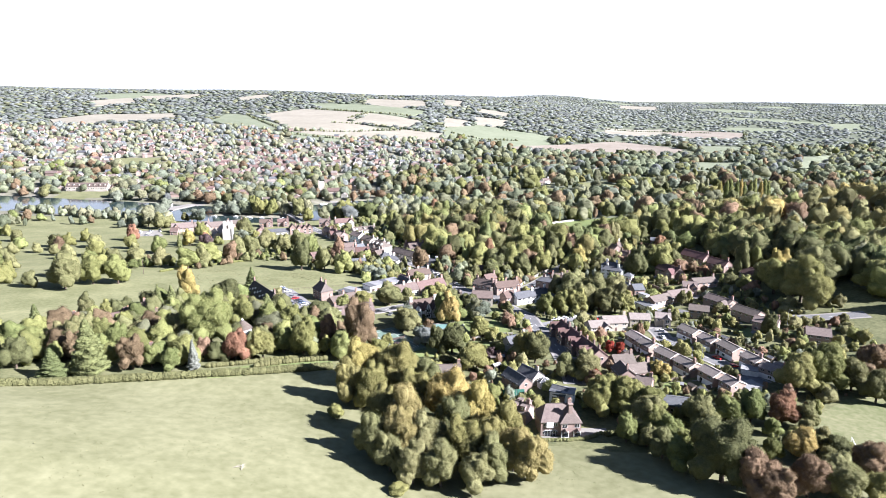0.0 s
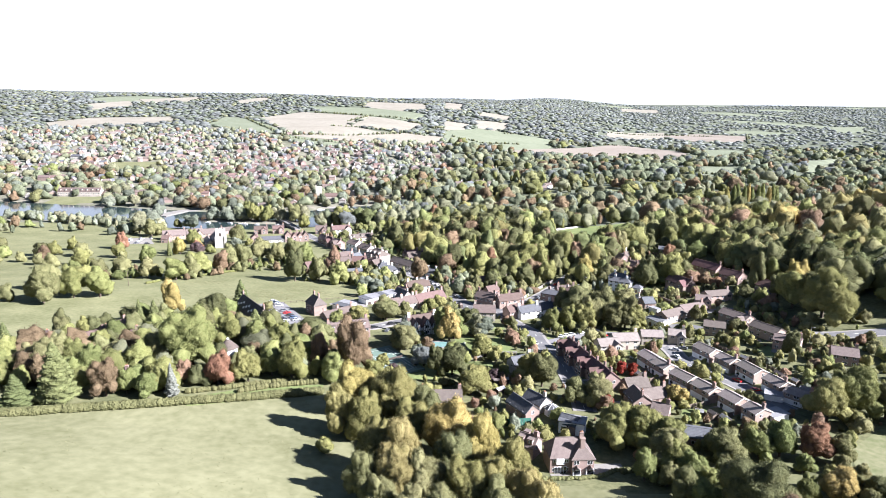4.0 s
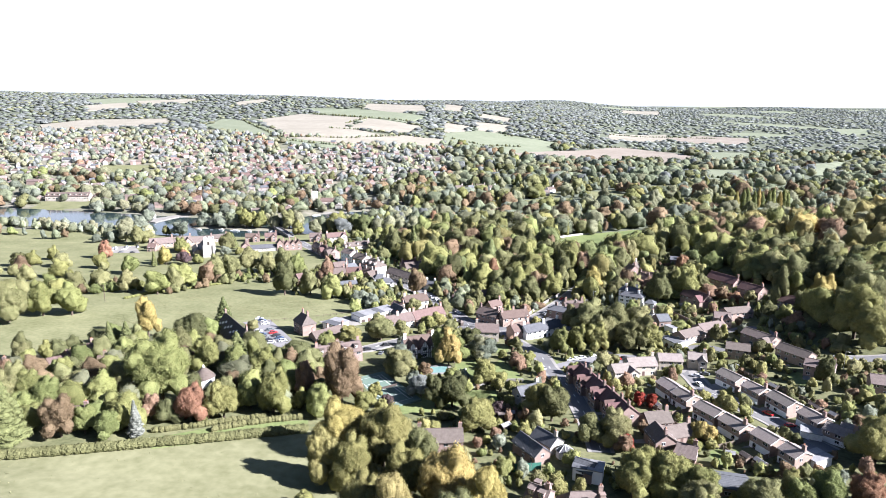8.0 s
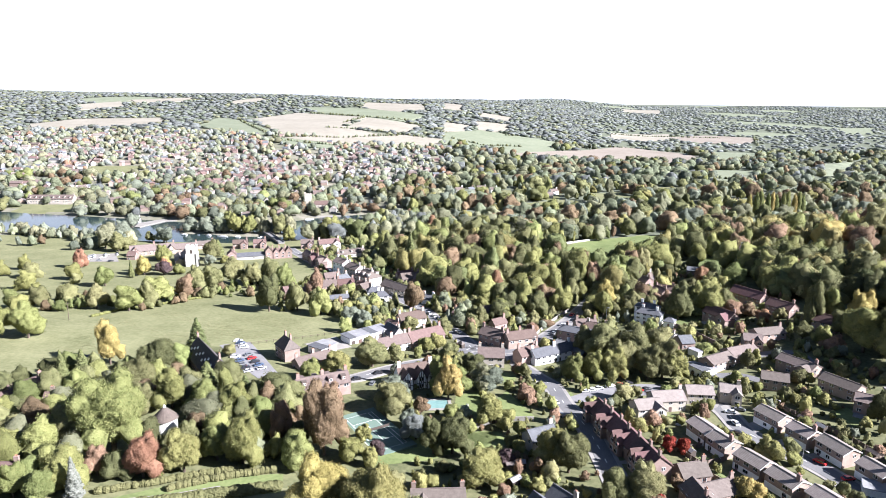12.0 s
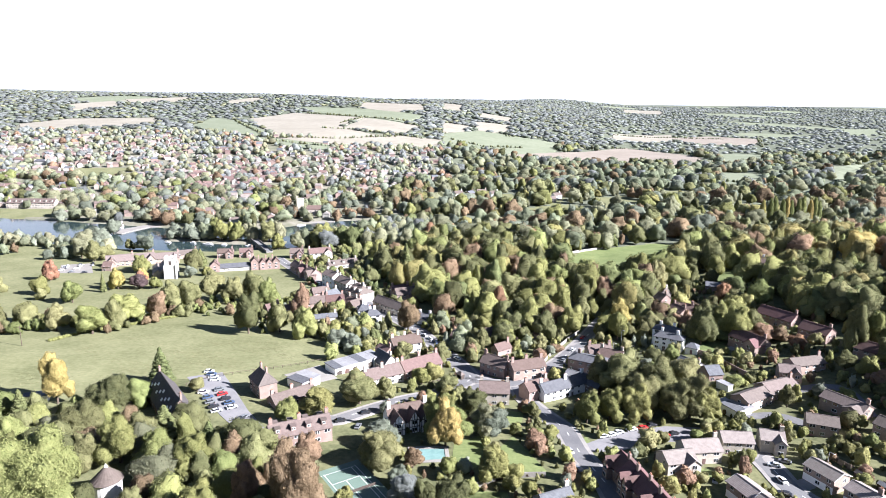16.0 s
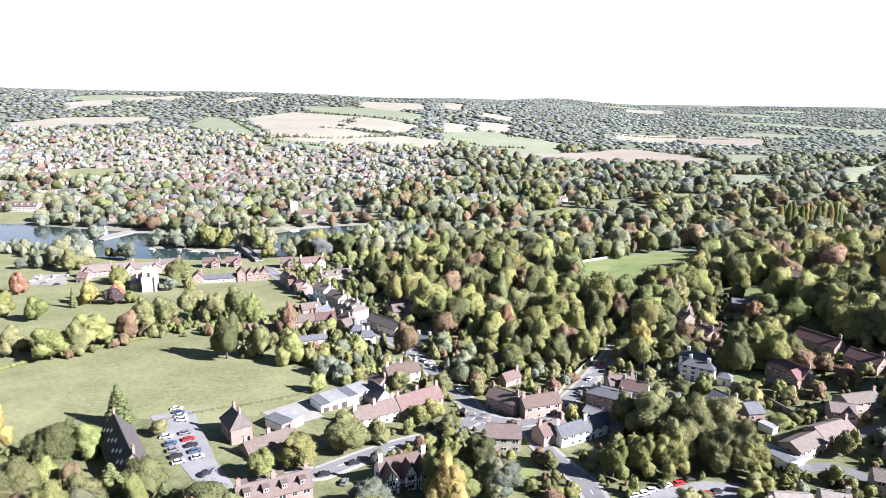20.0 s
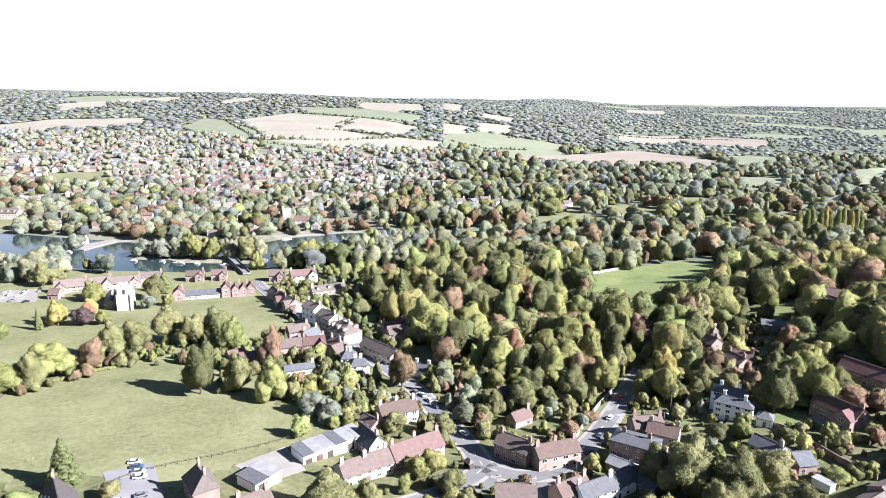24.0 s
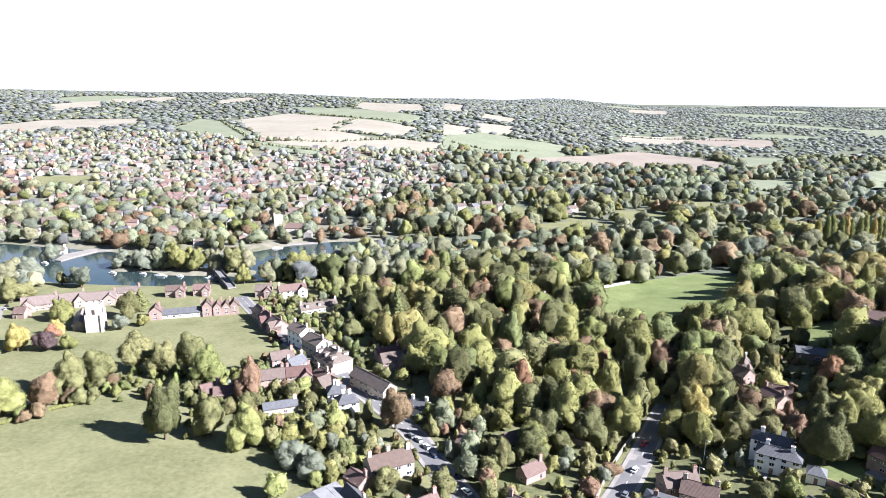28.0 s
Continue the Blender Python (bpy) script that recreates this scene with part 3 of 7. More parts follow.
def tufts(poly, count, seed, label, tall):
    """Rough tussocks: little fans of blades, joined."""
    rng = np.random.default_rng(seed)
    xs, ys = [p[0] for p in poly], [p[1] for p in poly]
    x, y = rng.uniform(max(min(xs), -190), max(xs), count * 6), rng.uniform(max(min(ys), 110), max(ys), count * 6)
    clump = np.sin(x * .11 + 2 * np.sin(y * .05)) * np.sin(y * .13 + x * .03) + rng.normal(0, .35, len(x))
    ok = inside(poly, x, y) & (clump > .1)
    x, y = x[ok][:count], y[ok][:count]
    n = len(x)
    a, w, h = rng.uniform(0, 6.28, (n, 4)), rng.uniform(.06, .22, (n, 4)), tall * rng.uniform(.4, 1.2, (n, 4))
    z = height(x, y)[:, None]
    cx, cy = x[:, None] + rng.normal(0, .3, (n, 4)), y[:, None] + rng.normal(0, .3, (n, 4))
    p = np.stack([np.stack([cx - np.cos(a) * w, cy - np.sin(a) * w, z + 0 * a - .05], -1), np.stack([cx + np.cos(a) * w, cy + np.sin(a) * w, z + 0 * a - .05], -1),
                  np.stack([cx - np.sin(a) * .2, cy + np.cos(a) * .2, z + h], -1)], 2).reshape(-1, 3)
    me = mesh_from("grass_tufts", p, np.arange(len(p)).reshape(-1, 3), M_TUFT)
    tagged(new("grass_tufts", me), label, "grass", kind="stuff")


tufts(NEAR_FIELD, 2600, 51, "rough tufts of grazed grass on a pasture", .14)
tufts([(-100, 360), (-45, 372), (-42, 392), (-50, 404), (-90, 402), (-120, 410), (-150, 400), (-160, 330)], 3000, 52, "long pale tussocks in an unmown meadow", .2)


# ---- small helpers for things ----
def part(name, bm, mat, parent, label=""):
    me = bm if isinstance(bm, bpy.types.Mesh) else bpy.data.meshes.new(name)
    if me is not bm:
        bm.to_mesh(me), bm.free()
        for m in (mat if isinstance(mat, (list, tuple)) else [mat]):
            me.materials.append(m)
    ob = new(name, me)
    ob.parent = parent
    return tagged(ob, label)


def root(name, x, y, z, turn=0, label="", category="", group=""):
    ob = new(name)
    ob.matrix_basis = pose(x, y, z, 0, 0, turn)
    ob.empty_display_size = .5
    return tagged(ob, label, category, group)


def box(bm, x0, y0, z0, x1, y1, z1):
    v = [bm.verts.new(p) for p in ((x0, y0, z0), (x1, y0, z0), (x1, y1, z0), (x0, y1, z0), (x0, y0, z1), (x1, y0, z1), (x1, y1, z1), (x0, y1, z1))]
    for f in ((3, 2, 1, 0), (4, 5, 6, 7), (0, 1, 5, 4), (1, 2, 6, 5), (2, 3, 7, 6), (3, 0, 4, 7)):
        bm.faces.new([v[i] for i in f])


def box_bm(*b):
    bm = bmesh.new()
    box(bm, *b)
    return bm


def tube(bm, r0, r1, z0, z1, n=8, x=0, y=0):
    a = [bm.verts.new((x + r0 * math.cos(6.2832 * i / n), y + r0 * math.sin(6.2832 * i / n), z0)) for i in range(n)]
    b = [bm.verts.new((x + r1 * math.cos(6.2832 * i / n), y + r1 * math.sin(6.2832 * i / n), z1)) for i in range(n)]
    for i in range(n):
        bm.faces.new((a[i], a[(i + 1) % n], b[(i + 1) % n], b[i]))
    bm.faces.new(b), bm.faces.new(a[::-1])


# ---- trees ----
ICO = {}


def ico(sub):
    if sub not in ICO:
        bm = bmesh.new()
        bmesh.ops.create_icosphere(bm, subdivisions=sub, radius=1)
        bm.verts.index_update()
        ICO[sub] = (np.array([v.co[:] for v in bm.verts]), np.array([[v.index for v in f.verts] for f in bm.faces]))
        bm.free()
    return ICO[sub]


def reach_of(lobes, o, u):
    """How far the lobes reach from o along the ways u, and the outward way of the surface there."""
    best, out = np.full(len(u), .02), np.array(u)
    for q in lobes:
        c, r = np.array(q[:3]), np.array(q[3:])
        a, b = u / r, (o - c) / r
        A, B, C = (a * a).sum(1), a @ b, (b * b).sum() - 1
        D = B * B - A * C
        t = np.where(D > 0, (-B + np.sqrt(np.maximum(D, 0))) / A, 0)
        up = t > best
        best[up] = t[up]
        g = (o + t[:, None] * u - c) / r ** 2
        out[up] = g[up]
    return best, out / (np.linalg.norm(out, axis=1)[:, None] + 1e-9)


def crown_arrays(rng, kind, leaves, size, sub, boughs=150):
    """A crown for a tree one metre high and one metre wide: a lumpy inner mass under a skin of small leaf sprays."""
    lobes, o = [], np.array((0, 0, .44))
    if kind == "broad":
        # a few leaders and heavy limbs of unequal length, then boughs on them
        lean, limbs = rng.uniform(0, 6.28), int(rng.integers(9, 14))
        for k in range(limbs):
            a, up = k * 2.4 + rng.uniform(-.8, .8), (k + .5) / limbs
            r = (.33 - .20 * up ** 1.6) * rng.uniform(.62, 1.12)
            h = .22 + .60 * up + rng.uniform(-.07, .07)
            w = rng.uniform(.11, .19) * (1.08 - .35 * up)
            lobes.append((r * math.cos(a) + .06 * up * math.cos(lean), r * math.sin(a) + .06 * up * math.sin(lean), h, w, w, w * rng.uniform(.85, 1.35)))
        lobes.append((0, 0, .47, .26, .26, .33))
        u = rng.normal(0, 1, (46, 3))
        u[:, 2] = np.where(u[:, 2] < 0, u[:, 2] * .6, u[:, 2])
        u /= np.linalg.norm(u, axis=1)[:, None]
        far, _ = reach_of(lobes, o, u)
        for way, r in zip(u, far):
            w = rng.uniform(.055, .10)
            lobes.append((*(o + way * (r - w * .68)), w, w, w * rng.uniform(.8, 1.1)))
    elif kind == "bush":
        o = np.array((0, 0, .35))
        for k in range(11):
            a, r = k * 2.4 + rng.uniform(-.3, .3), rng.uniform(.1, .32)
            s = rng.uniform(.13, .24)
            lobes.append((r * math.cos(a), r * math.sin(a), rng.uniform(.3, .72), s, s, s * 1.1))
        lobes.append((0, 0, .4, .3, .3, .35))
    elif kind == "tall":
        for k in range(16):
            h = .12 + .82 * k / 16
            s = .40 * math.sin(math.pi * min(1, (h * .86 + .14))) ** .7 + .05
            a = k * 2.4
            lobes.append((.08 * math.cos(a), .08 * math.sin(a), h, s, s, .11))
    else:   # cone
        for k in range(60):
            h = .08 + .88 * k / 60
            s = (.47 * (1 - h) ** .9 + .02) * rng.uniform(.85, 1.1)
            a = k * 2.4 + rng.uniform(-.4, .4)
            w = .30 * s + .03
            lobes.append(((s - w) * math.cos(a), (s - w) * math.sin(a), h, w, w, .045))
            lobes.append((0, 0, h, s * .72, s * .72, .05))
    iv, jf = ico(sub)
    V, F, base = [], [], 0
    if kind != "cone":
        # small boughs over the large ones
        u = rng.normal(0, 1, (boughs, 3))
        u[:, 2] = np.where(u[:, 2] < 0, u[:, 2] * .6, u[:, 2])
        u /= np.linalg.norm(u, axis=1)[:, None]
        far, _ = reach_of(lobes, o, u)
        for way, r in zip(u, far):
            k = rng.uniform(.030, .062)
            lobes.append((*(o + way * (r - k * .55)), k, k, k))
        far, _ = reach_of(lobes, o, iv)
        far = far * .97 * (1 + rng.normal(0, {5: .024, 4: .034, 3: .05, 2: .06, 1: .06}[sub], len(iv)))
        V.append(o + iv * far[:, None]), F.append(jf)
        base = len(iv)
        u = rng.normal(0, 1, (leaves, 3))
        u[:, 2] = np.abs(u[:, 2]) * np.where(rng.random(leaves) < .27, -.7, 1.0)
        u /= np.linalg.norm(u, axis=1)[:, None]
        t, d = reach_of(lobes, o, u)
        c = o + u * (t * np.where(rng.random(leaves) < .07, rng.uniform(1.03, 1.11, leaves), rng.uniform(.945, 1.05, leaves)))[:, None]
    else:
        iv, jf = ico(max(1, sub - 2))
        for x, y, h, a, b, cc in lobes:
            bumpy = 1 + .16 * np.sin(iv @ rng.normal(0, 4.5, 3) + rng.uniform(0, 6)) + rng.normal(0, .05, len(iv))
            V.append(iv * bumpy[:, None] * np.array((a, b, cc)) * .86 + (x, y, h))
            F.append(jf + base)
            base += len(iv)
        w = np.array([l[3] * l[5] for l in lobes])
        L = np.array(lobes)[rng.choice(len(lobes), leaves, p=w / w.sum())]
        d = rng.normal(0, 1, (leaves, 3))
        d /= np.linalg.norm(d, axis=1)[:, None]
        c = L[:, :3] + d * L[:, 3:] * rng.uniform(.80, 1.13, leaves)[:, None]
    n = d + rng.normal(0, .5, (leaves, 3))
    n /= np.linalg.norm(n, axis=1)[:, None]
    t1 = np.cross(n, rng.normal(0, 1, (leaves, 3)))
    t1 /= np.linalg.norm(t1, axis=1)[:, None] + 1e-9
    t2 = np.cross(n, t1)
    s = (size * rng.uniform(.5, 1.35, leaves))[:, None]
    q = np.stack([c - t1 * s, c + t1 * s * .9 - t2 * s * .5, c + t2 * s * 1.25 + n * s * .35], 1).reshape(-1, 3)
    V = np.concatenate(V + [q])
    F = np.concatenate(F + [base + np.arange(leaves * 3).reshape(-1, 3)])
    V[:, 2] = np.maximum(V[:, 2], .03)
    return V, F


def trunk_mesh(kind, rng):
    bm = bmesh.new()
    if kind == "bush":
        for k in range(3):
            tube(bm, .03, .015, -.03, .5, 5, rng.uniform(-.08, .08), rng.uniform(-.08, .08))
    else:
        top = .95 if kind in ("cone", "tall") else .55
        tube(bm, .034, .012, -.03, top, 7)
        if kind == "broad":
            for k in range(6):
                a, r = k * 1.05 + rng.uniform(-.3, .3), rng.uniform(.2, .32)
                h0, h1 = rng.uniform(.22, .42), rng.uniform(.5, .72)
                w = [bm.verts.new((.012 * math.cos(a + i * 2.09), .012 * math.sin(a + i * 2.09), h0)) for i in range(3)]
                e = bm.verts.new((r * math.cos(a), r * math.sin(a), h1))
                for i in range(3):
                    bm.faces.new((w[i], w[(i + 1) % 3], e))
    me = bpy.data.meshes.new("trunk")
    bm.to_mesh(me), bm.free()
    me.materials.append(M_BARK)
    return me


KINDS = {"k": "cone", "s": "cone", "p": "tall"}
TREE_WORDS = {"o": "olive-green autumn tree", "g": "green broadleaf tree", "d": "dark green broadleaf tree", "y": "yellow-green autumn tree", "Y": "yellow autumn tree",
              "e": "golden-olive autumn tree", "c": "copper-brown autumn tree", "r": "rust-red autumn tree", "R": "small scarlet maple", "k": "dark green conifer", "s": "blue-grey spruce", "w": "grey-green willow tree", "b": "silvery willow tree", "P": "dark purple copper beech", "O": "soft olive-green tree", "G": "soft green broadleaf tree"}
DETAIL = {"fine": (13000, .0088, 5, 5), "mid": (5000, .0120, 4, 5)}
CROWNS, TRUNKS = {}, {}


def crown_mesh(kind, detail, variant):
    key = (kind, detail, variant)
    if key not in CROWNS:
        leaves, size, sub, _ = DETAIL[detail]
        rng = np.random.default_rng(17 + 31 * variant + len(kind) * 7 + len(detail))
        if kind == "bush":
            leaves, size, sub = leaves // 3, size * 1.7, sub - 1
        elif kind != "broad":
            leaves, size = int(leaves * 1.3), size * 1.5
        CROWNS[key] = mesh_from("crown", *crown_arrays(rng, kind, leaves, size, sub), LEAF["g"], None, True)
    return CROWNS[key]


def tree(x, y, tall, wide, leaf_key, detail="mid", where="in a village garden", group="", kind=None, seed=None):
    rng = random.Random(int(abs(x) * 31 + abs(y) * 17) if seed is None else seed)
    kind = kind or ("bush" if tall < 5.5 else KINDS.get(leaf_key, "broad"))
    words = TREE_WORDS[leaf_key] if kind != "bush" else "low rounded garden shrub"
    if kind == "tall":
        words = "slim tapering poplar turning yellow"
    ob = root("shrub" if kind == "bush" else "tree", x, y, hz(x, y), rng.uniform(0, 360), words + " " + where, "shrub" if kind == "bush" else "tree", group)
    ob.scale = (wide, wide, tall)
    if kind not in TRUNKS:
        TRUNKS[kind] = trunk_mesh(kind, random.Random(3))
    part("trunk", TRUNKS[kind], None, ob)
    slot = part("crown", crown_mesh(kind, detail, rng.randrange(DETAIL[detail][3])), None, ob).material_slots[0]
    slot.link, slot.material = "OBJECT", LEAF[leaf_key]
    return ob


# ---- houses ----
WINDOWS = {}


def window_mesh(w, h):
    key = (round(w, 1), round(h, 1))
    if key not in WINDOWS:
        w, h = key
        f, g = bpy.data.meshes.new("window"), bpy.data.meshes.new("pane")
        bm = box_bm(-w / 2, -.09, 0, w / 2, .05, h)
        bm.to_mesh(f), bm.free(), f.materials.append(TRIM)
        bm = box_bm(-w / 4 + .06, -.02, .09, w / 4 - .06, .062, h - .09)
        bm.to_mesh(g), bm.free(), g.materials.append(GLASS)
        WINDOWS[key] = f, g
    return WINDOWS[key]


def window(parent, x, y, z, turn, w=1.3, h=1.2):
    f, g = window_mesh(w, h)
    ob = part("window", f, None, parent)
    ob.matrix_basis = pose(x, y, z, 0, 0, turn)
    for sx in (-1, 1):
        part("pane", g, None, ob).matrix_basis = pose(sx * w / 4, 0, 0)
    return ob


def roof_bm(L, W, E, R, hip=0.0, over=.4, thick=.22):
    """Two slopes from the eaves to the ridge, with hipped ends where hip is over 0."""
    bm = bmesh.new()
    l, w = L / 2 + over * .6, W / 2 + over
    drop = (R - E) / (W / 2) * over
    e = E - drop + .05
    r = max(.15, l - hip)
    for dz, flip in ((0, False), (-thick, True)):
        v = [bm.verts.new(p) for p in ((-l, -w, e + dz), (l, -w, e + dz), (l, w, e + dz), (-l, w, e + dz), (-r, 0, R + dz + .05), (r, 0, R + dz + .05))]
        fs = [(0, 1, 5, 4), (2, 3, 4, 5)]
        if hip:
            fs += [(1, 2, 5), (3, 0, 4)]
        for f in fs:
            bm.faces.new([v[i] for i in (f[::-1] if flip else f)])
    bm.verts.ensure_lookup_table()
    ring = (0, 1, 2, 3) if hip else (0, 1, 5, 2, 3, 4)
    for a, b in zip(ring, ring[1:] + ring[:1]):
        bm.faces.new([bm.verts[i] for i in (a, a + 6, b + 6, b)])
    return bm


def walls_bm(L, W, E, R, gable=True, down=1.6):
    bm = bmesh.new()
    l, w = L / 2, W / 2
    lo = [bm.verts.new(p) for p in ((-l, -w, -down), (l, -w, -down), (l, w, -down), (-l, w, -down))]
    hi = [bm.verts.new(p) for p in ((-l, -w, E), (l, -w, E), (l, w, E), (-l, w, E))]
    bm.faces.new(lo[::-1])
    bm.faces.new((lo[0], lo[1], hi[1], hi[0])), bm.faces.new((lo[2], lo[3], hi[3], hi[2]))
    if gable:
        a, b = bm.verts.new((-l, 0, R - .1)), bm.verts.new((l, 0, R - .1))
        bm.faces.new((lo[1], lo[2], hi[2], b, hi[1])), bm.faces.new((lo[3], lo[0], hi[0], a, hi[3]))
        bm.faces.new((hi[0], hi[1], b, a)), bm.faces.new((hi[2], hi[3], a, b))
    else:
        bm.faces.new((lo[1], lo[2], hi[2], hi[1])), bm.faces.new((lo[3], lo[0], hi[0], hi[3])), bm.faces.new(hi)
    return bm


def chimney(parent, x, y, R, mat, wide=1.15, tall=1.7, pots=2):
    bm = box_bm(x - wide / 2, y - .32, R - 1.4, x + wide / 2, y + .32, R + tall)
    box(bm, x - wide / 2 - .08, y - .4, R + tall - .25, x + wide / 2 + .08, y + .4, R + tall - .08)
    c = part("chimney", bm, mat, parent)
    for k in range(pots):
        bm = bmesh.new()
        tube(bm, .14, .11, R + tall, R + tall + .45, 7, x + (k - (pots - 1) / 2) * .42, y)
        part("chimney_pot", bm, POT, c)


def house(x, y, turn, L, W, E, R, wall, roof, label, group="", hip=0.0, stacks=1, front=0.0, dormers=0, both=True, name="house", category="house", seed=0, panel=None):
    rng = random.Random(int(abs(x) * 13 + abs(y) * 7) + seed)
    c, s = math.cos(radians(turn)), math.sin(radians(turn))
    z = min(hz(x + c * a - s * b, y + s * a + c * b) for a in (-L / 2, L / 2) for b in (-W / 2, W / 2)) * .5 + hz(x, y) * .5
    ob = root(name, x, y, z, turn, label, category, group)
    part("wall", walls_bm(L, W, E, R, not hip), wall, ob)
    rf = part("roof", roof_bm(L, W, E, R, hip), roof, ob)
    if L > 4 and y < 620:
        part("ridge", box_bm(-L / 2 - .2 + hip, -.13, R - .02, L / 2 + .2 - hip, .13, R + .13), roof, rf)
    if not hip and panel:
        for sx in (-1, 1):
            for sy in (-1, 1):
                bb = part("bargeboard", box_bm(-.05, 0, -.16, .05, math.hypot(W / 2 + .4, R - E + .2), .05), TRIM, rf)
                bb.matrix_basis = pose(sx * (L / 2 + .26), 0, R - .02, 0, 0, 0 if sy > 0 else 180) @ Matrix.Rotation(-math.atan2(R - E, W / 2), 4, "X")
    for k in range(stacks):
        cx = (L / 2 - .7 - hip * .8) * (1 if k == 0 else -1 if k == 1 else 0)
        chimney(rf, cx, rng.choice((0, .4, -.4)), R, BRICK if wall in (BRICK, BROWN) else wall)
    if y < 450 and L > 5:
        side = -1 if c > 0 else 1
        px = L * rng.choice((-.22, .22))
        part("patio", box_bm(px - 2.4, side * (W / 2 + 1.7) - 1.7, -1.6, px + 2.4, side * (W / 2 + 1.7) + 1.7, .03), M_PAVE, ob)
    floors = max(1, round(E / 2.35))
    storey = E / floors
    for sy in (-1, 1):
        if c * sy > .35:
            continue
        n = max(1, int(L / 2.9))
        gap = rng.randrange(n)
        for f in range(floors):
            for k in range(n):
                px = (k + .5 - n / 2) * L / n
                if f == 0 and k == gap:
                    bm = box_bm(px - .5, -.03, 0, px + .5, .05, 2.05)
                    d = part("door", bm, DOORP, ob)
                    d.matrix_basis = pose(0, sy * W / 2, 0, 0, 0, 0) if sy > 0 else pose(0, -W / 2, 0, 0, 0, 180)
                    continue
                window(ob, px, sy * W / 2, .75 + f * storey, 0 if sy > 0 else 180, rng.choice((1.3, 1.7)) if W > 6 else 1.0, 1.1)
    if not hip:
        for sx in (-1, 1):
            if s * sx < .35 and rng.random() < .8:
                window(ob, sx * L / 2, rng.choice((-1, 0, 1)) * W * .15, .75 + storey * (floors - 1), -90 * sx, 1.1, 1.1)
    if front:   # a gabled cross wing
        d = W / 2 + abs(front)
        w2, r2 = min(L * .45, W * .8), R - .5
        px = (L / 2 - w2 / 2) * (1 if front > 0 else -1)
        sy = -1
        m = pose(px, sy * d / 2, 0, 0, 0, 90)
        wl = part("wall", walls_bm(d, w2, E, r2), wall, ob)
        wl.matrix_basis = m
        r = part("roof", roof_bm(d, w2, E, r2), roof, ob)
        r.matrix_basis = m
        for f in range(floors):
            window(ob, px, sy * d, .75 + f * storey, 180, 1.5, 1.3)
    for k in range(dormers):
        px = (k + .5 - dormers / 2) * L / dormers
        for sy in (-1, 1):
            zz = E + (R - E) * .25
            dm = part("dormer", box_bm(px - .75, sy * W * .20, zz, px + .75, sy * W * .42, zz + 1.5) if sy > 0 else box_bm(px - .75, -W * .42, zz, px + .75, -W * .20, zz + 1.5), wall, ob)
            window(dm, px, sy * W * .42, zz + .3, 0 if sy > 0 else 180, 1.0, .9)
            part("roof", box_bm(px - .95, min(sy * W * .15, sy * W * .46), zz + 1.5, px + .95, max(sy * W * .15, sy * W * .46), zz + 1.66), roof, dm)
    if panel:   # a band of cladding between the floors
        for sy in (-1, 1):
            part("cladding", box_bm(-L / 2 + .1, sy * W / 2 - .04, .1, L / 2 - .1, sy * W / 2 + .04, E * .47), panel, ob, "white rendered lower wall")
    return ob


FOOT = []     # footprints to keep clear


HOUSE_ROWS = {}
HOUSE_ROWS["SEMIS"] = [   # x, y, heading, length, width, eaves, ridge
    (81.8, 277.5, -71.3, 9.3, 6.5, 4.6, 6.0),
    (85.3, 269.2, -67.3, 8.4, 6.5, 4.6, 6.0),
    (88.4, 257.4, -64, 10, 6.5, 4.6, 6.0),
    (93.7, 247.9, -66.6, 9.6, 6.5, 4.6, 6.0),
    (98.5, 238.4, -67.7, 8.5, 6.5, 4.6, 6.0),
    (103.1, 229.9, -71.1, 6.8, 6.5, 4.6, 6.0),
    (108, 286.7, -65.9, 10.3, 6.5, 4.6, 6.0),
    (113.1, 275.8, -67.6, 8.7, 6.5, 4.6, 6.0),
    (117, 265.7, -72.9, 10.9, 6.5, 4.6, 6.0),
    (121.7, 253.4, -71.9, 9.1, 6.5, 4.6, 6.0),
    (127.1, 244.3, -37.7, 5.5, 6.5, 4.6, 6.0),
    (125.1, 243.9, -51.3, 9.8, 6.5, 4.2, 5.6),
]
HOUSE_ROWS["CLOSES"] = [   # x, y, heading, length, width, eaves, ridge
    (69, 294.3, 11.6, 9.2, 7, 4.3, 6.3),
    (77.9, 300.6, 7.4, 11.3, 7, 4.5, 6.7),
    (91.5, 306.9, -4.1, 9.3, 7, 4.5, 6.3),
    (102.8, 307.2, -15.2, 6.9, 7, 4.5, 6.3),
    (111, 337.5, 31.4, 15.3, 7, 4.5, 6.3),
    (122.7, 344.8, 24.2, 14.6, 7, 4.5, 6.3),
    (133.2, 356.7, -14.9, 7.3, 6.5, 4.5, 6.5),
    (143, 363.8, 15, 14.3, 7, 4.5, 6.3),
    (122.9, 315.4, -21.7, 9.1, 7, 4.5, 6.3),
    (137.8, 327.2, -59.3, 14.3, 7, 4.5, 6.3),
    (142.7, 307, -60.4, 13.1, 7, 4.5, 6.3),
    (144.6, 292.6, -37.7, 10.1, 7, 4.5, 6.3),
]
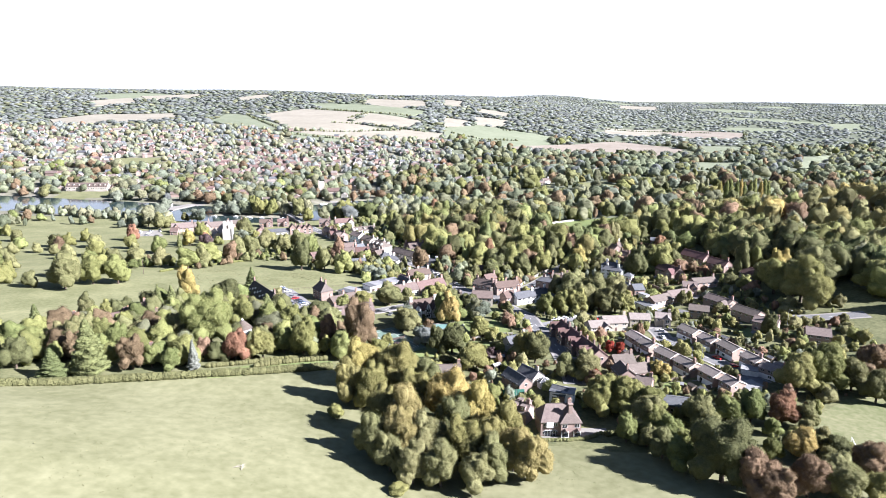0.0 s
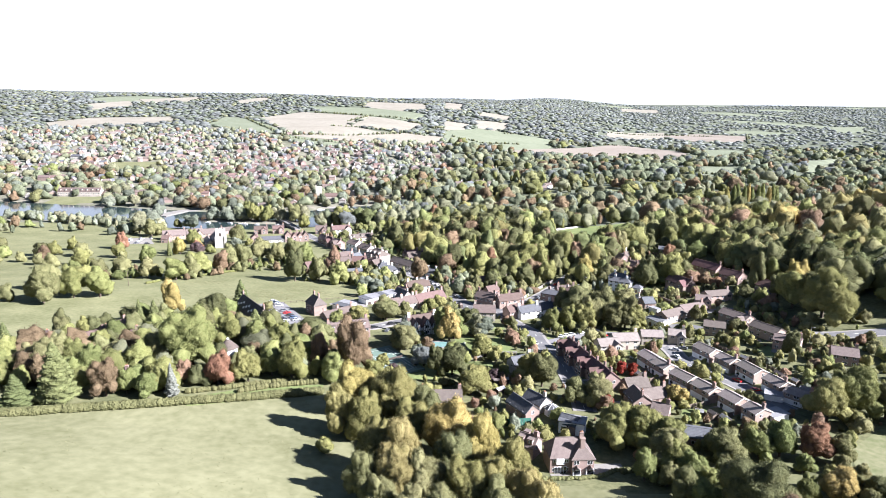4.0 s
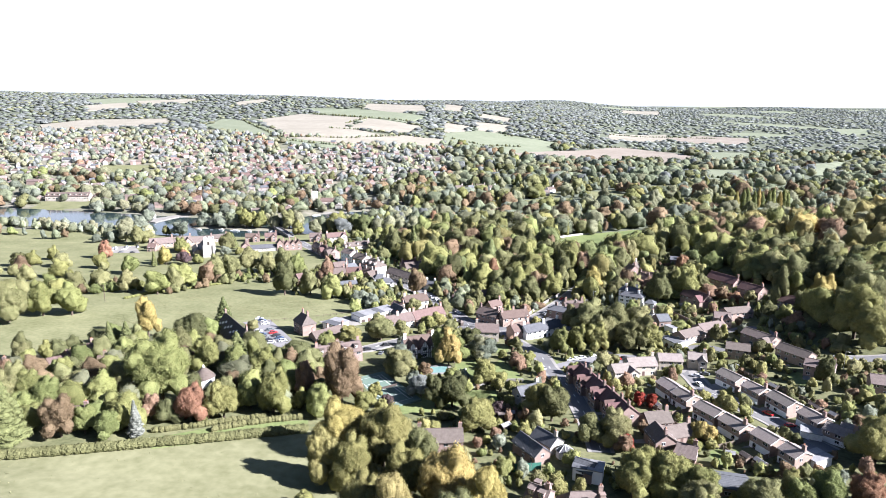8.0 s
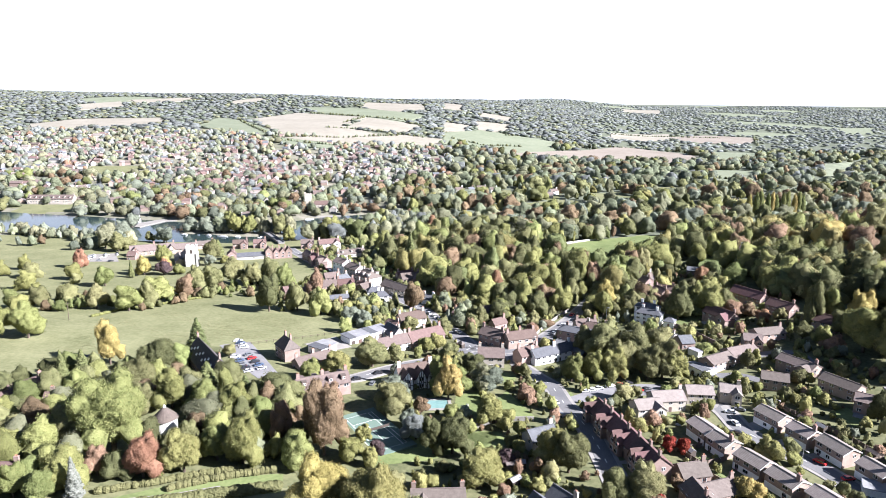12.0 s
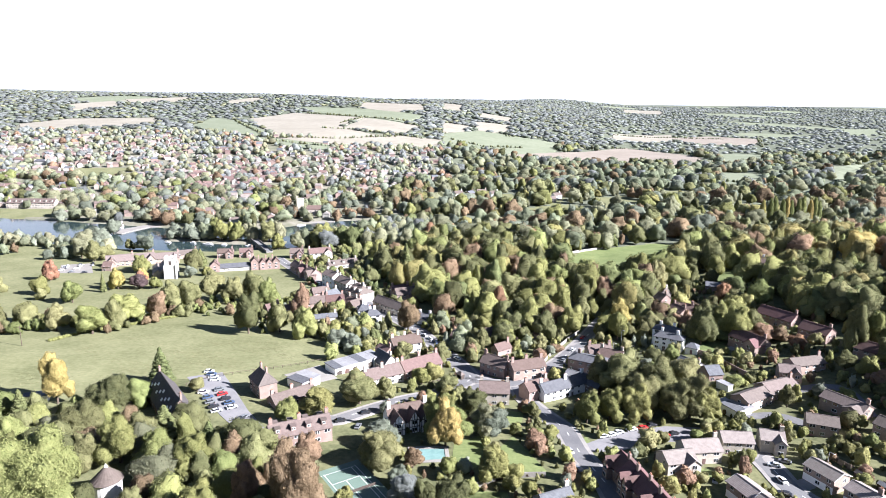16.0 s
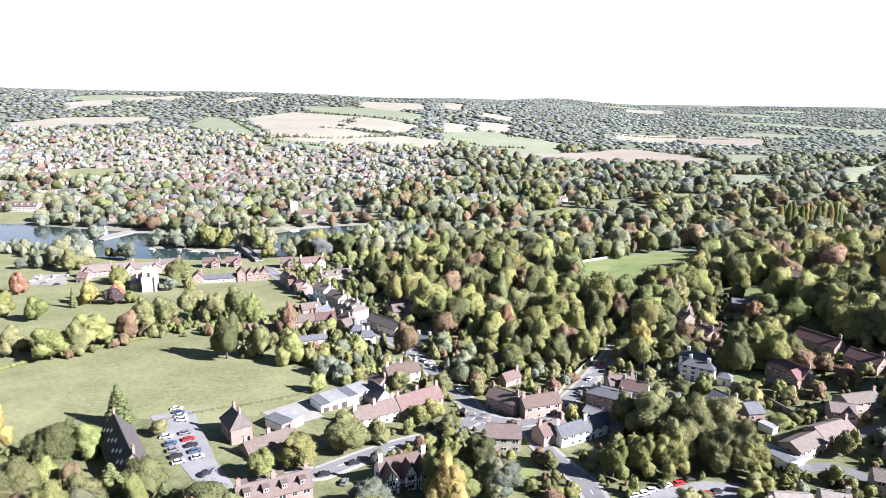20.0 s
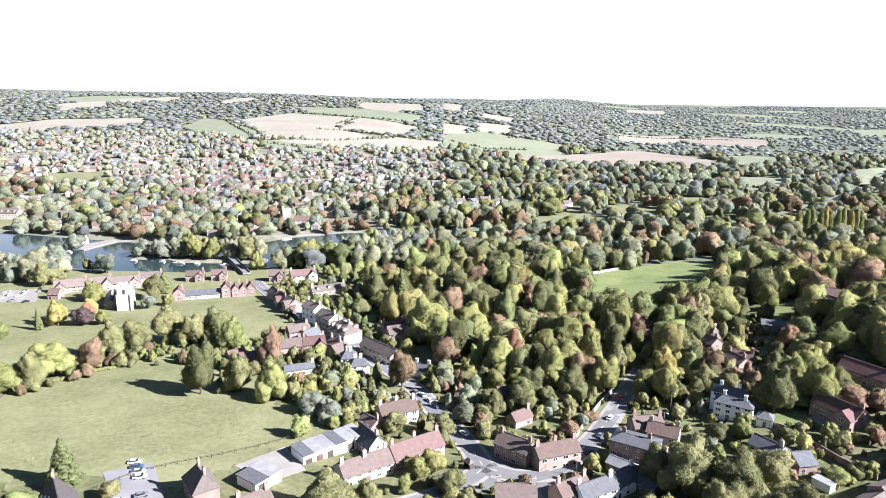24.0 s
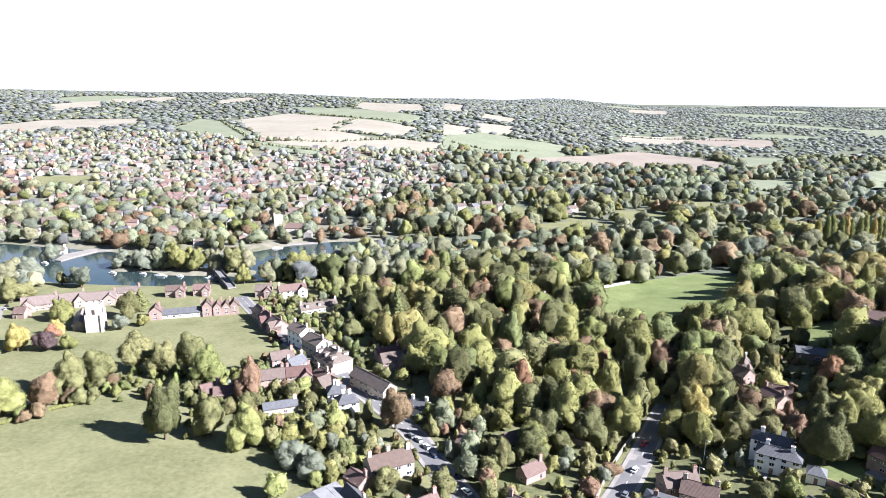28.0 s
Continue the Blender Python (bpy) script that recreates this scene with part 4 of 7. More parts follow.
HOUSE_ROWS["REDS"] = [   # x, y, heading, length, width, eaves, ridge
    (158.4, 416, -59.4, 17.6, 7.8, 4.7, 7.7),
    (133.6, 390.6, -64, 15.5, 7.8, 4.7, 7.7),
    (163.8, 393.1, -58.5, 12.4, 7.8, 4.7, 7.4),
    (171.9, 368.8, -54.6, 11.4, 7.8, 4.7, 7.4),
    (34.7, 199.3, 11.2, 11.1, 7.4, 4.7, 7.7),
    (-1.3, 236.2, 3.2, 13.7, 7.4, 4.9, 7.2),
    (24.9, 206.8, -33, 5.7, 6.1, 4.1, 6.3),
    (69.8, 254.6, 12, 8.6, 7, 2.7, 5),
    (72.9, 244.7, 20.1, 10.8, 6.5, 2.9, 5.2),
    (66.9, 240.5, -83.4, 8.7, 7, 3.6, 6.1),
    (71.8, 231.6, -27.7, 5.5, 7, 3.1, 5.4),
    (26, 205.6, -36.8, 7.1, 6.5, 4.1, 6.3),
    (36.3, 202.7, -7.1, 9.4, 7, 4.3, 6.5),
    (158.6, 276.4, -21.1, 9.4, 7, 4.5, 6.8),
]
HOUSE_ROWS["GREY"] = [   # x, y, heading, length, width, eaves, ridge
    (26, 232.9, -59.4, 10.8, 5.7, 3.6, 5.9),
    (31.5, 238.2, -52.4, 8.3, 5.7, 3.4, 5.6),
    (39.9, 221.8, -32.7, 5.6, 6.1, 3.6, 5.4),
    (29.6, 271.4, 25.9, 9.2, 6.1, 4.5, 6.8),
    (77, 216.2, -14.6, 10.6, 7.8, 3.1, 4.5),
    (101.9, 373.1, -56.7, 9.6, 7, 2.9, 5),
    (106.8, 364.2, 9.4, 6, 7.8, 3.2, 5.4),
    (-23.8, 375.2, -53.1, 9.9, 7, 3.8, 7.2),
    (-28.8, 461.2, -46, 21.8, 7, 4.8, 7.5),
    (-60.7, 439.9, 21, 12.3, 5.2, 3.1, 4.5),
    (-142.9, 555.1, 15.3, 18.3, 7, 3.6, 5.4),
    (64.4, 370.9, -55.6, 11.1, 7, 4.1, 5.9),
]
HOUSE_ROWS["VILLAGE"] = [   # x, y, heading, length, width, eaves, ridge
    (22.3, 372.2, -37.4, 11.6, 7, 5.2, 7.9),
    (34.1, 369.2, 20.3, 14.4, 7, 5.2, 7.7),
    (19.3, 343.6, -2.7, 10.8, 7.8, 5.2, 7.9),
    (34.8, 347.8, 32, 10.4, 6.1, 4.7, 7.2),
    (67.6, 387.6, 6.8, 10.2, 7, 5.6, 8.1),
    (71.8, 382.2, -28.4, 9.8, 7, 5.2, 7.6),
    (117.8, 462.6, -63, 9.2, 7, 5, 7.7),
    (120.7, 440.4, -66.7, 9.2, 7, 4, 6.3),
    (-23.7, 359.2, 32.9, 15.8, 7.4, 4, 6.8),
    (-9.4, 370.9, 34.5, 17.6, 7.8, 4.5, 7.6),
    (-52.9, 335.4, 41.8, 16.3, 6.1, 2.9, 5),
    (-16.9, 397.3, 27.7, 13.7, 7.4, 5, 7.7),
    (-43.7, 305.6, 25.8, 18.8, 7, 4.9, 7.7),
    (-11, 321.4, 23.4, 5.7, 7, 5.4, 8.6),
]
HOUSE_ROWS["WEST"] = [   # x, y, heading, length, width, eaves, ridge
    (-137.7, 286.9, 56.6, 10.3, 7, 4.3, 6.8),
    (-141.4, 280.5, 38.3, 8.8, 7, 2.7, 4.9),
    (-126.6, 282, 9.8, 3.1, 5.2, 3.2, 5.4),
    (-111.8, 236.9, 6.3, 9.1, 7, 3.4, 5.8),
    (28, 416.9, 27.6, 19.3, 7, 4.7, 7.2),
    (26.3, 396.7, 36.9, 8.1, 4.8, 3.2, 5.4),
    (-25, 388.6, -44.4, 6.9, 5.2, 3.6, 5.4),
    (-158.6, 269.8, 3, 8.7, 6.1, 2.9, 5),
]
HOUSE_ROWS["STREET"] = [   # x, y, heading, length, width, eaves, ridge
    (-113.1, 608.6, 8.3, 10, 7, 4.6, 7.5),
    (-95.6, 608.6, 24.8, 17, 7.5, 5, 8),
    (-101, 559, -58, 12, 7, 4.8, 7.6),
    (-93.5, 546.5, -58, 11, 7, 5, 8),
    (-86.4, 536.5, -51, 9.5, 8, 5, 8),
    (-73.3, 577, 31, 22, 6.5, 3.4, 6),
    (-22.5, 488.5, 23.9, 12.6, 7.5, 4.6, 7.5),
    (-26.3, 498.4, 25.8, 11, 6.5, 4, 6.5),
    (-72.5, 489.9, 27.8, 10, 6.5, 4, 6.5),
    (-64.5, 481.2, 55.4, 8.6, 6.5, 4.4, 7),
    (-71, 465.5, 19, 11, 6.5, 4.2, 7),
    (-60.5, 469.5, 19, 10, 6.5, 4.4, 7),
    (-47.5, 460.1, 48.2, 7.8, 6.5, 4.4, 7),
    (-50, 468.5, -40, 7, 6, 4.2, 6.6),
]
HOUSE_ROWS["RIVER_ROW"] = [   # x, y, heading, length, width, eaves, ridge
    (-159.3, 562.4, 2.7, 6.2, 7, 5, 8.1),
    (-127.7, 569.3, 10.7, 18, 7.4, 5.2, 8.1),
    (-167.3, 607.1, 11, 11.6, 7, 4.3, 6.8),
    (-152.4, 610.3, 12.6, 9.9, 7, 4.3, 6.8),
    (-90.6, 451.3, 36.3, 7.2, 7, 4, 6.3),
    (-84.2, 449.7, 16.9, 8.3, 6.1, 3.6, 5.9),
    (-232.5, 575.2, 27.5, 18, 8.7, 4.2, 8),
    (-218, 582.9, 27.5, 13, 8.7, 4.2, 8),
    (-204.5, 588.4, 22.3, 17, 8.7, 4, 7.5),
    (-196.1, 605, 25.3, 14, 7.8, 3.6, 6),
    (-231.8, 557.5, 2.8, 6.1, 7, 3.6, 6.3),
    (193.7, 498.9, -69.3, 9.5, 7, 4.1, 6.3),
    (7.4, 414.8, -31.1, 5, 6.1, 3.2, 5.4),
    (47.7, 419.6, -24.4, 6.4, 5.2, 2.9, 5),
]
HOUSE_ROWS["WHITE_HOUSES"] = [   # x, y, heading, length, width, eaves, ridge
    (102.6, 404.8, -33, 11.5, 6.2, 7.4, 8.8),
    (-69.9, 517, -46.8, 11.4, 8, 8.2, 10.6),
    (-59.4, 503.5, -47.7, 12.7, 8.5, 7.2, 9.8),
    (-48.8, 485.1, -47.4, 15, 10, 6.2, 9.8),
    (41.5, 348, 29, 12, 6.1, 4.4, 6.8),
    (-41.5, 450, 12, 7, 6.5, 5.2, 7.6),
    (-36.6, 443, 20.4, 8, 6.5, 4.4, 6.6),
    (-9.3, 441.5, -20.2, 6.9, 6.1, 3.6, 5.4),
]


STYLES = {
    "SEMIS": lambda r, k: house(r[0] + .5 * (-1) ** k, r[1] + .2 * (-1) ** k, r[2], r[3] * .9, *r[4:], BROWN, R_BROWN, "brown-brick two-storey estate house with a grey-brown tiled roof", "estate houses", stacks=1 if k % 2 else 0, panel=WHITE),
    "CLOSES": lambda r, k: house(*r, (CREAM if k < 4 else BROWN), R_TAN if k > 3 else R_BROWN, "pale two-storey house in a close with a tan tiled roof", "houses of the closes", front=2.0 if k % 3 == 0 else 0, stacks=k % 2),
    "REDS": lambda r, k: None if k in (4, 11, 12) else house(*r, BRICK, R_DARKRED if k < 4 else R_TAN, "red-brick house with a dark tiled roof among gardens", "brick houses", dormers=2 if k == 6 else 0, front=(2.2 if k == 1 else -2.0 if k == 5 else 0), stacks=1 + (k in (4, 5))),
    "GREY": lambda r, k: None if k == 10 else house(*r, CREAM if k % 2 or k == 8 else BRICK, R_DARK if k == 8 else R_SLATE, "low house with a grey slate roof", "slate-roofed houses", stacks=k % 2),
    "VILLAGE": lambda r, k: None if k == 13 else house(*r, BRICK if k % 3 == 0 else BROWN if k % 3 == 1 else CREAM, R_RED if k % 2 else R_PINK, "old brick village house with a red clay roof and tall chimneys", "old village houses", stacks=2 + (r[3] > 13), dormers=4 if k == 12 else 0, front=2.5 if k == 13 else 0),
    "WEST": lambda r, k: house(*r, BRICK, R_RED, "red-tiled brick house among garden trees", "garden houses", stacks=1),
    "STREET": lambda r, k: house(*r, (BRICK, CREAM, BROWN, BRICK)[k % 4], R_SLATE if k == 9 else R_TAN if k == 5 else (R_PINK, R_RED, R_PINK, R_DARKRED)[k % 4], "old street house with a weathered clay roof and chimneys", "street houses", stacks=1 + k % 2, front=2.0 if k in (0, 1, 3, 4, 6, 11, 12) else 0, dormers=3 if k == 5 else 0),
    "RIVER_ROW": lambda r, k: None if k < 2 else house(*r, BRICK if k not in (6, 7, 8, 9) else BROWN, R_RED if k not in (6, 7, 8, 9) else R_TAN, "gabled red-tiled building near the river", "riverside buildings", stacks=1, front=-3.0 if k == 6 else 2.5 if k in (2, 3, 7, 8) else 0),
    "WHITE_HOUSES": lambda r, k: house(*r, STONE if k in (2, 3) else WHITE, R_TAN if k in (1, 2, 3) else R_SLATE, "large white-painted house with a weathered grey roof", "white houses", hip=r[4] * .42 if k in (0, 3, 5, 6) else 0, stacks=2, dormers=3 if k == 3 else 0),
}
for set_name, rows in HOUSE_ROWS.items():
    for k, r in enumerate(rows):
        STYLES[set_name](r, k)
        FOOT.append((r[0], r[1], max(r[3], r[4]) * .6 + .8))
# the terrace down the lane
for k in range(7):
    f = k / 6
    tx, ty = 52.4 + 7.4 * f, 288.5 - 33 * f
    house(tx, ty, -77.5, 5.6, 7.4, 4.7, 7.6, BRICK, R_DARKRED, "red-brick terraced cottage with a dark red gabled roof", "terraced cottages", front=1.7 if k % 2 else -1.7, stacks=1, seed=k)
    FOOT.append((tx, ty, 7))


# ---- particular buildings ----
CAR_ROWS = {}
CAR_ROWS["PARKED"] = [   # x, y, heading, paint
    (-80.8, 340.9, 33, "grey"),
    (-78.3, 336.8, 33, "red"),
    (-75.9, 333, 33, "black"),
    (-73.5, 329.6, 33, "blue"),
    (-71.3, 326, 33, "silver"),
    (-82.2, 333.2, 33, "blue"),
    (-79.9, 329.4, 33, "grey"),
    (-77.6, 325.8, 33, "black"),
    (-75.5, 322.7, 33, "silver"),
    (-85.2, 337.4, 10, "white"),
    (-90.6, 358.2, 10, "white"),
    (-88.7, 355.4, 10, "blue"),
    (-87, 352.7, 10, "silver"),
    (-85.4, 350, 10, "white"),
    (-65.9, 317, 60, "black"),
    (-65, 318.8, 60, "grey"),
    (98.7, 296.2, 160, "silver"),
    (102.9, 298.2, 150, "grey"),
    (96.8, 287.9, 100, "white"),
    (94.1, 280.9, 150, "black"),
]
CAR_ROWS["VILLAGE_CARS"] = [   # x, y, heading, paint
    (78.2, 287.8, 60, "silver"),
    (111.1, 263, 120, "red"),
    (114, 254, 10, "red"),
    (52.7, 314.1, 20, "silver"),
    (55.6, 315.2, 20, "white"),
    (58.2, 316.9, 20, "silver"),
    (63.2, 319.7, 20, "white"),
    (67.2, 320.9, 20, "red"),
    (71, 323.2, 20, "black"),
    (72.6, 315.2, 20, "red"),
    (76, 316.6, 20, "black"),
    (39.4, 303.3, 115, "silver"),
    (40, 292.9, 115, "grey"),
    (6.5, 387.7, 125, "white"),
    (2.9, 397.2, 125, "blue"),
    (-26.1, 328, 25, "black"),
    (-33.6, 320.4, 25, "black"),
    (-27.2, 317, 80, "grey"),
    (46.1, 375.6, 50, "black"),
    (52.6, 387.4, 55, "grey"),
]
CAR_ROWS["STREET_CARS"] = [   # x, y, heading, paint
    (59.2, 401.2, 55, "silver"),
    (67.2, 417.8, 55, "red"),
    (85.4, 406.4, 10, "white"),
    (85.9, 403.6, 0, "white"),
    (-262.7, 553.4, 40, "white"),
    (-266.1, 564.6, 40, "silver"),
    (-252.3, 548.3, 40, "grey"),
    (-255.6, 559.7, 40, "white"),
    (-258.4, 570.7, 40, "silver"),
    (-242.9, 546.7, 40, "black"),
    (-102.6, 557, 122, "grey"),
    (-95.5, 545, 122, "silver"),
    (-82.6, 524.6, 128, "red"),
    (-79.5, 521, 128, "white"),
    (-8.7, 419.3, 120, "silver"),
    (-5.9, 414.6, 120, "white"),
    (-3.3, 409.1, 120, "blue"),
    (-11.4, 421.9, 120, "grey"),
    (-80.9, 229.4, 10, "white"),
    (-54.9, 357.9, 70, "white"),
]
LAMP_POSTS = [(102.5, 257.6), (111.1, 290.9), (74.6, 390.4), (39.3, 361.4), (156.2, 296.5), (82.3, 405.9)]
MEADOW_FENCE = [(-93.7, 343.6), (-86.7, 353.4), (-78.6, 359.2), (-67.6, 365.8), (-58.6, 372.6), (-47.9, 381.5)]
CHURCHYARD_WALL = [(-169.8, 386.5), (-165.6, 403), (-154.3, 416.3), (-144.7, 433.3), (-134.1, 444.6)]
GARDEN_WALL = [(108.9, 391.6), (114.8, 383.4), (119.6, 364.7), (123.7, 354.2)]
LANE_WALL = [(10.2, 283), (18.4, 287.9), (30.1, 289)]
STREET_WALL = [(41.2, 379.7), (50.3, 398.6), (60, 415.9), (67.2, 426.5)]
HEDGE_ESTATE = [(68, 302.2), (69.3, 287.9), (70.5, 279.3)]
HEDGE_CLOSE = [(115.1, 290.6), (119.6, 276.9), (127.3, 269)]
HEDGE_PITCH = [(81.1, 201.4), (72.2, 207), (60.7, 199), (49.4, 196.1)]
HEDGE_GARDEN = [(-24.1, 308.8), (-14.2, 313.8), (-3.8, 318.9), (3.5, 323.2)]
HEDGE_WEST = [(-71.1, 237.8), (-63.7, 242.9), (-55.5, 247), (-46.2, 250.8)]


def big_hall():
    ob = house(-89.8, 320.9, -54.2, 27.5, 9.2, 4.4, 10.2, BRICK, R_BLACK, "long brick hall with a steep dark brown tile roof and many rooflights", name="hall", category="hall", stacks=2)
    slope = math.degrees(math.atan2(5.8, 4.6))
    for k in range(11):
        b = part("rooflight", box_bm(-.55, -.08, -.5, .55, .14, .5), TRIM, ob, "white-framed rooflight")
        f = (k % 3) * .14 + .32
        b.matrix_basis = pose(-11.6 + k * 2.3, -4.6 * (1 - f), 4.4 + 5.8 * f + .18, 0, 0, 0) @ Matrix.Rotation(radians(-90 + slope), 4, "X")
        part("pane", box_bm(-.45, .14, -.4, .45, .17, .4), GLASS, b)
    FOOT.append((-86.6, 319.5, 15))


big_hall()
house(-64.7, 341.2, -53.9, 10, 6.6, 5.9, 9.3, BRICK, R_DARK, "tall brick house with a steep hipped brown roof", hip=2.2, stacks=2, dormers=0)
house(59.3, 370.7, -30, 14, 8.5, 8, 9.2, BRICK, R_SLATE, "three-storey brick inn with white windows and a red door", hip=3.0, stacks=2)
house(-448, 822, 4, 50, 11, 6, 10, CREAM, R_PINK, "long pale manor house beyond the river", name="manor_house", stacks=2, dormers=8)
house(55.6, 600, 14, 15, 8, 3.0, 5.6, CREAM, R_TAN, "low pale bungalow with a tan roof among the trees", hip=2.5, stacks=1)
house(200, 506, -30, 14, 8, 5, 8, WHITE, R_RED, "white gabled house with a red tiled roof below the wood", stacks=2, front=2.0)
house(157.7, 480, -20, 16, 9, 3.2, 4.6, BRICK, R_SLATE, "low building with a shallow slate roof among trees", stacks=0)
house(50.2, 353.7, 35.6, 10.2, 6, 4.4, 6.9, WHITE, R_SLATE, "white pub wing with a slate roof", stacks=1)
house(57.8, 354.5, -48.6, 9.5, 6, 4.0, 6.2, BRICK, R_SLATE, "long brick outbuilding with a dark slate roof", stacks=0)
house(53.6, 364.7, -41.3, 7.7, 5, 3.0, 4.4, BROWN, R_FLAT, "low store with a grey felt roof", stacks=0)
FOOT += [(50, 353, 7), (58, 355, 6), (53.6, 364.7, 5)]
for k, (x, y) in enumerate(((2, 911), (16, 934), (31, 936), (46, 951), (61, 940), (120, 924), (127, 904), (139, 934), (240, 1076), (250, 1066))):
    house(x, y, 10 + 23 * (k % 3), 12, 8, 4.6, 7.4, (CREAM, WHITE, BROWN)[k % 3], (R_TAN, R_PINK, R_SLATE)[k % 3], "pale detached house among trees beyond the river", "houses by the park", stacks=1)
FOOT += [(55.6, 600, 10), (200, 506, 10), (157.7, 480, 11)]
FOOT += [(-64, 341, 8), (59, 371, 8), (-448, 822, 26)]


house(101.6, 398.2, -31, 12.5, 6.6, 6.2, 7.8, WHITE, R_SLATE, "white-painted front block of a villa with a hipped slate roof", hip=2.6, stacks=2)
house(109.5, 391.5, -31, 5, 5, 3.2, 4.6, WHITE, R_SLATE, "low white wing of a villa with a slate roof", hip=2.0, stacks=0)
FOOT += [(101.6, 398, 8), (109.5, 391.5, 4)]
house(122.3, 468.5, 62, 8.5, 5.6, 4.4, 7.4, WHITE, R_PINK, "small white cottage with a steep pink tiled roof among dark trees", stacks=1)
house(125.2, 445.5, -28, 8.6, 5.4, 3.0, 5.6, BRICK, R_RED, "small brick cottage with a red tiled roof among dark trees", stacks=1)
# low growth round the houses in the wood
FOOT += [(122, 464, 10), (125, 441, 9), (112, 452, 7), (136, 454, 10), (146, 468, 10), (159, 466, 9), (170, 476, 8), (147, 488, 9), (196, 496, 9), (186, 488, 7)]


def almshouses():
    x, y, t = -138.7, 562.1, 18.5
    ob = root("almshouses", x, y, hz(x, y), t, "brick almshouses with red gables and a low grey-roofed range", "almshouses")
    part("wall", walls_bm(30, 6, 3.0, 5.2), STONE, ob).matrix_basis = pose(-3, 3, 0)
    part("roof", roof_bm(30, 6, 3.0, 5.2), R_SLATE, ob).matrix_basis = pose(-3, 3, 0)
    part("wall", walls_bm(15, 7, 4.4, 7.0), BRICK, ob).matrix_basis = pose(14.5, 3.5, 0)
    part("roof", roof_bm(15, 7, 4.4, 7.0), R_RED, ob).matrix_basis = pose(14.5, 3.5, 0)
    for px, w, r, d in ((-20, 6.4, 8.0, 8), (6.5, 5.0, 9.0, 7), (12, 4.6, 7.6, 6), (16.6, 4.6, 7.6, 6), (21, 4.8, 8.0, 7)):
        m = pose(px, d / 2 - 1, 0, 0, 0, 90)
        part("wall", walls_bm(d, w, r - 2.9, r), BRICK, ob).matrix_basis = m
        part("roof", roof_bm(d, w, r - 2.9, r), R_RED, ob).matrix_basis = m
        for lev in (1.0, 3.3):
            window(ob, px, -1, lev, 180, 1.7, 1.1)
    for k in range(6):
        window(ob, -14 + k * 3.2, 0, 1.0, 180, 1.0, 1.1)
    for px in (-18, 3.5, 9.3, 14.3, 18.8):
        chimney(ob, px, 3.4, 7.0, BRICK, .9, 2.2, 2)
    FOOT.extend([(x + c * 12, y + c * 4, 8) for c in (-1.6, -.8, 0, .8, 1.6)])


almshouses()


def brick_villa():
    x, y, t = 35.2, 200.2, 5
    ob = house(x, y, t, 12.2, 8.0, 5.3, 9.0, BRICK, R_TAN, "red-brick villa with hipped brown roofs and white windows", name="villa", stacks=1, hip=2.4)
    d, px, w2 = 5.2, 3.0, 6.2
    part("wing", box_bm(px - w2 / 2, -d, -1.2, px + w2 / 2, -3.6, 5.3), BRICK, ob)
    part("wing_roof", roof_bm(d + 2.6, w2, 5.3, 8.7, 2.6), R_TAN, ob).matrix_basis = pose(px, -(d - 2.6) / 2, 0, 0, 0, 90)
    st = part("tall_chimney", box_bm(px - .6, -d + 1.4, 5.6, px + .6, -d + 2.4, 10.2), BRICK, ob)
    part("cap", box_bm(px - .75, -d + 1.25, 10.2, px + .75, -d + 2.55, 10.45), BRICK, st)
    for k in (-1, 1):
        window(ob, px + k * 1.9, -d, 3.3, 180, 1.5, 1.3)
        by = part("bay", box_bm(px + k * 1.9 - 1.1, -d - .7, -1, px + k * 1.9 + 1.1, -d, 2.1), TRIM, ob, "white-framed bay window")
        part("bay_roof", roof_bm(2.3, 1.7, 2.1, 3.1, 0, .15, .08), R_TAN, by).matrix_basis = pose(px + k * 1.9, -d - .1, 0, 0, 0, 90)
        part("pane", box_bm(px + k * 1.9 - .9, -d - .74, .7, px + k * 1.9 + .9, -d - .69, 1.9), GLASS, by)
    part("dormer", box_bm(-4.4, -4.5, 3.1, -2.2, -3.9, 4.9), TRIM, ob, "white-framed upper bay")
    part("french_window", box_bm(-4.9, -4.11, 0, -1.4, -3.99, 2.2), TRIM, ob)
    for k in range(4):
        part("pane", box_bm(-4.75 + k * .85, -4.17, .15, -4.05 + k * .85, -4.10, 2.05), GLASS, ob)
    FOOT.append((x, y, 9))


brick_villa()
drape("terrace", [(42.4, 201.1), (50.9, 201.3), (50.8, 197.7), (44.6, 195.7), (29.6, 194.0), (29.5, 195.3), (41.1, 196.2)], M_PALE, .10, 2.0, "pale gravel terrace beside a brick villa", "terrace")

def net_screen(x, y):
    ob = root("net_screen", x, y, hz(x, y), 8, "green netting screen on posts in a back garden", "screen")
    for k in range(4):
        bm = bmesh.new()
        tube(bm, .06, .05, -.4, 3.0, 6, -4.5 + 3 * k)
        part("post", bm, STEEL, ob)
        if k < 3:
            part("net", box_bm(-4.4 + 3 * k, -.03, .4, -1.6 + 3 * k, .03, 2.9), NET, ob)


def fallen_branch(x, y, turn):
    ob = root("fallen_branch", x, y, hz(x, y) + .25, turn, "bleached fallen branch lying on grazed grass", "branch", "fallen branches")
    for k, (a, l, r) in enumerate(((0, 2.8, .10), (35, 1.5, .06), (-40, 1.2, .06), (20, 1.8, .06))):
        bm = bmesh.new()
        tube(bm, r, r * .4, 0, l, 6)
        part("limb", bm, PLANK_PALE, ob).matrix_basis = pose(k * .5, 0, -.1, 0, 0, a) @ Matrix.Rotation(radians(88), 4, "Y")


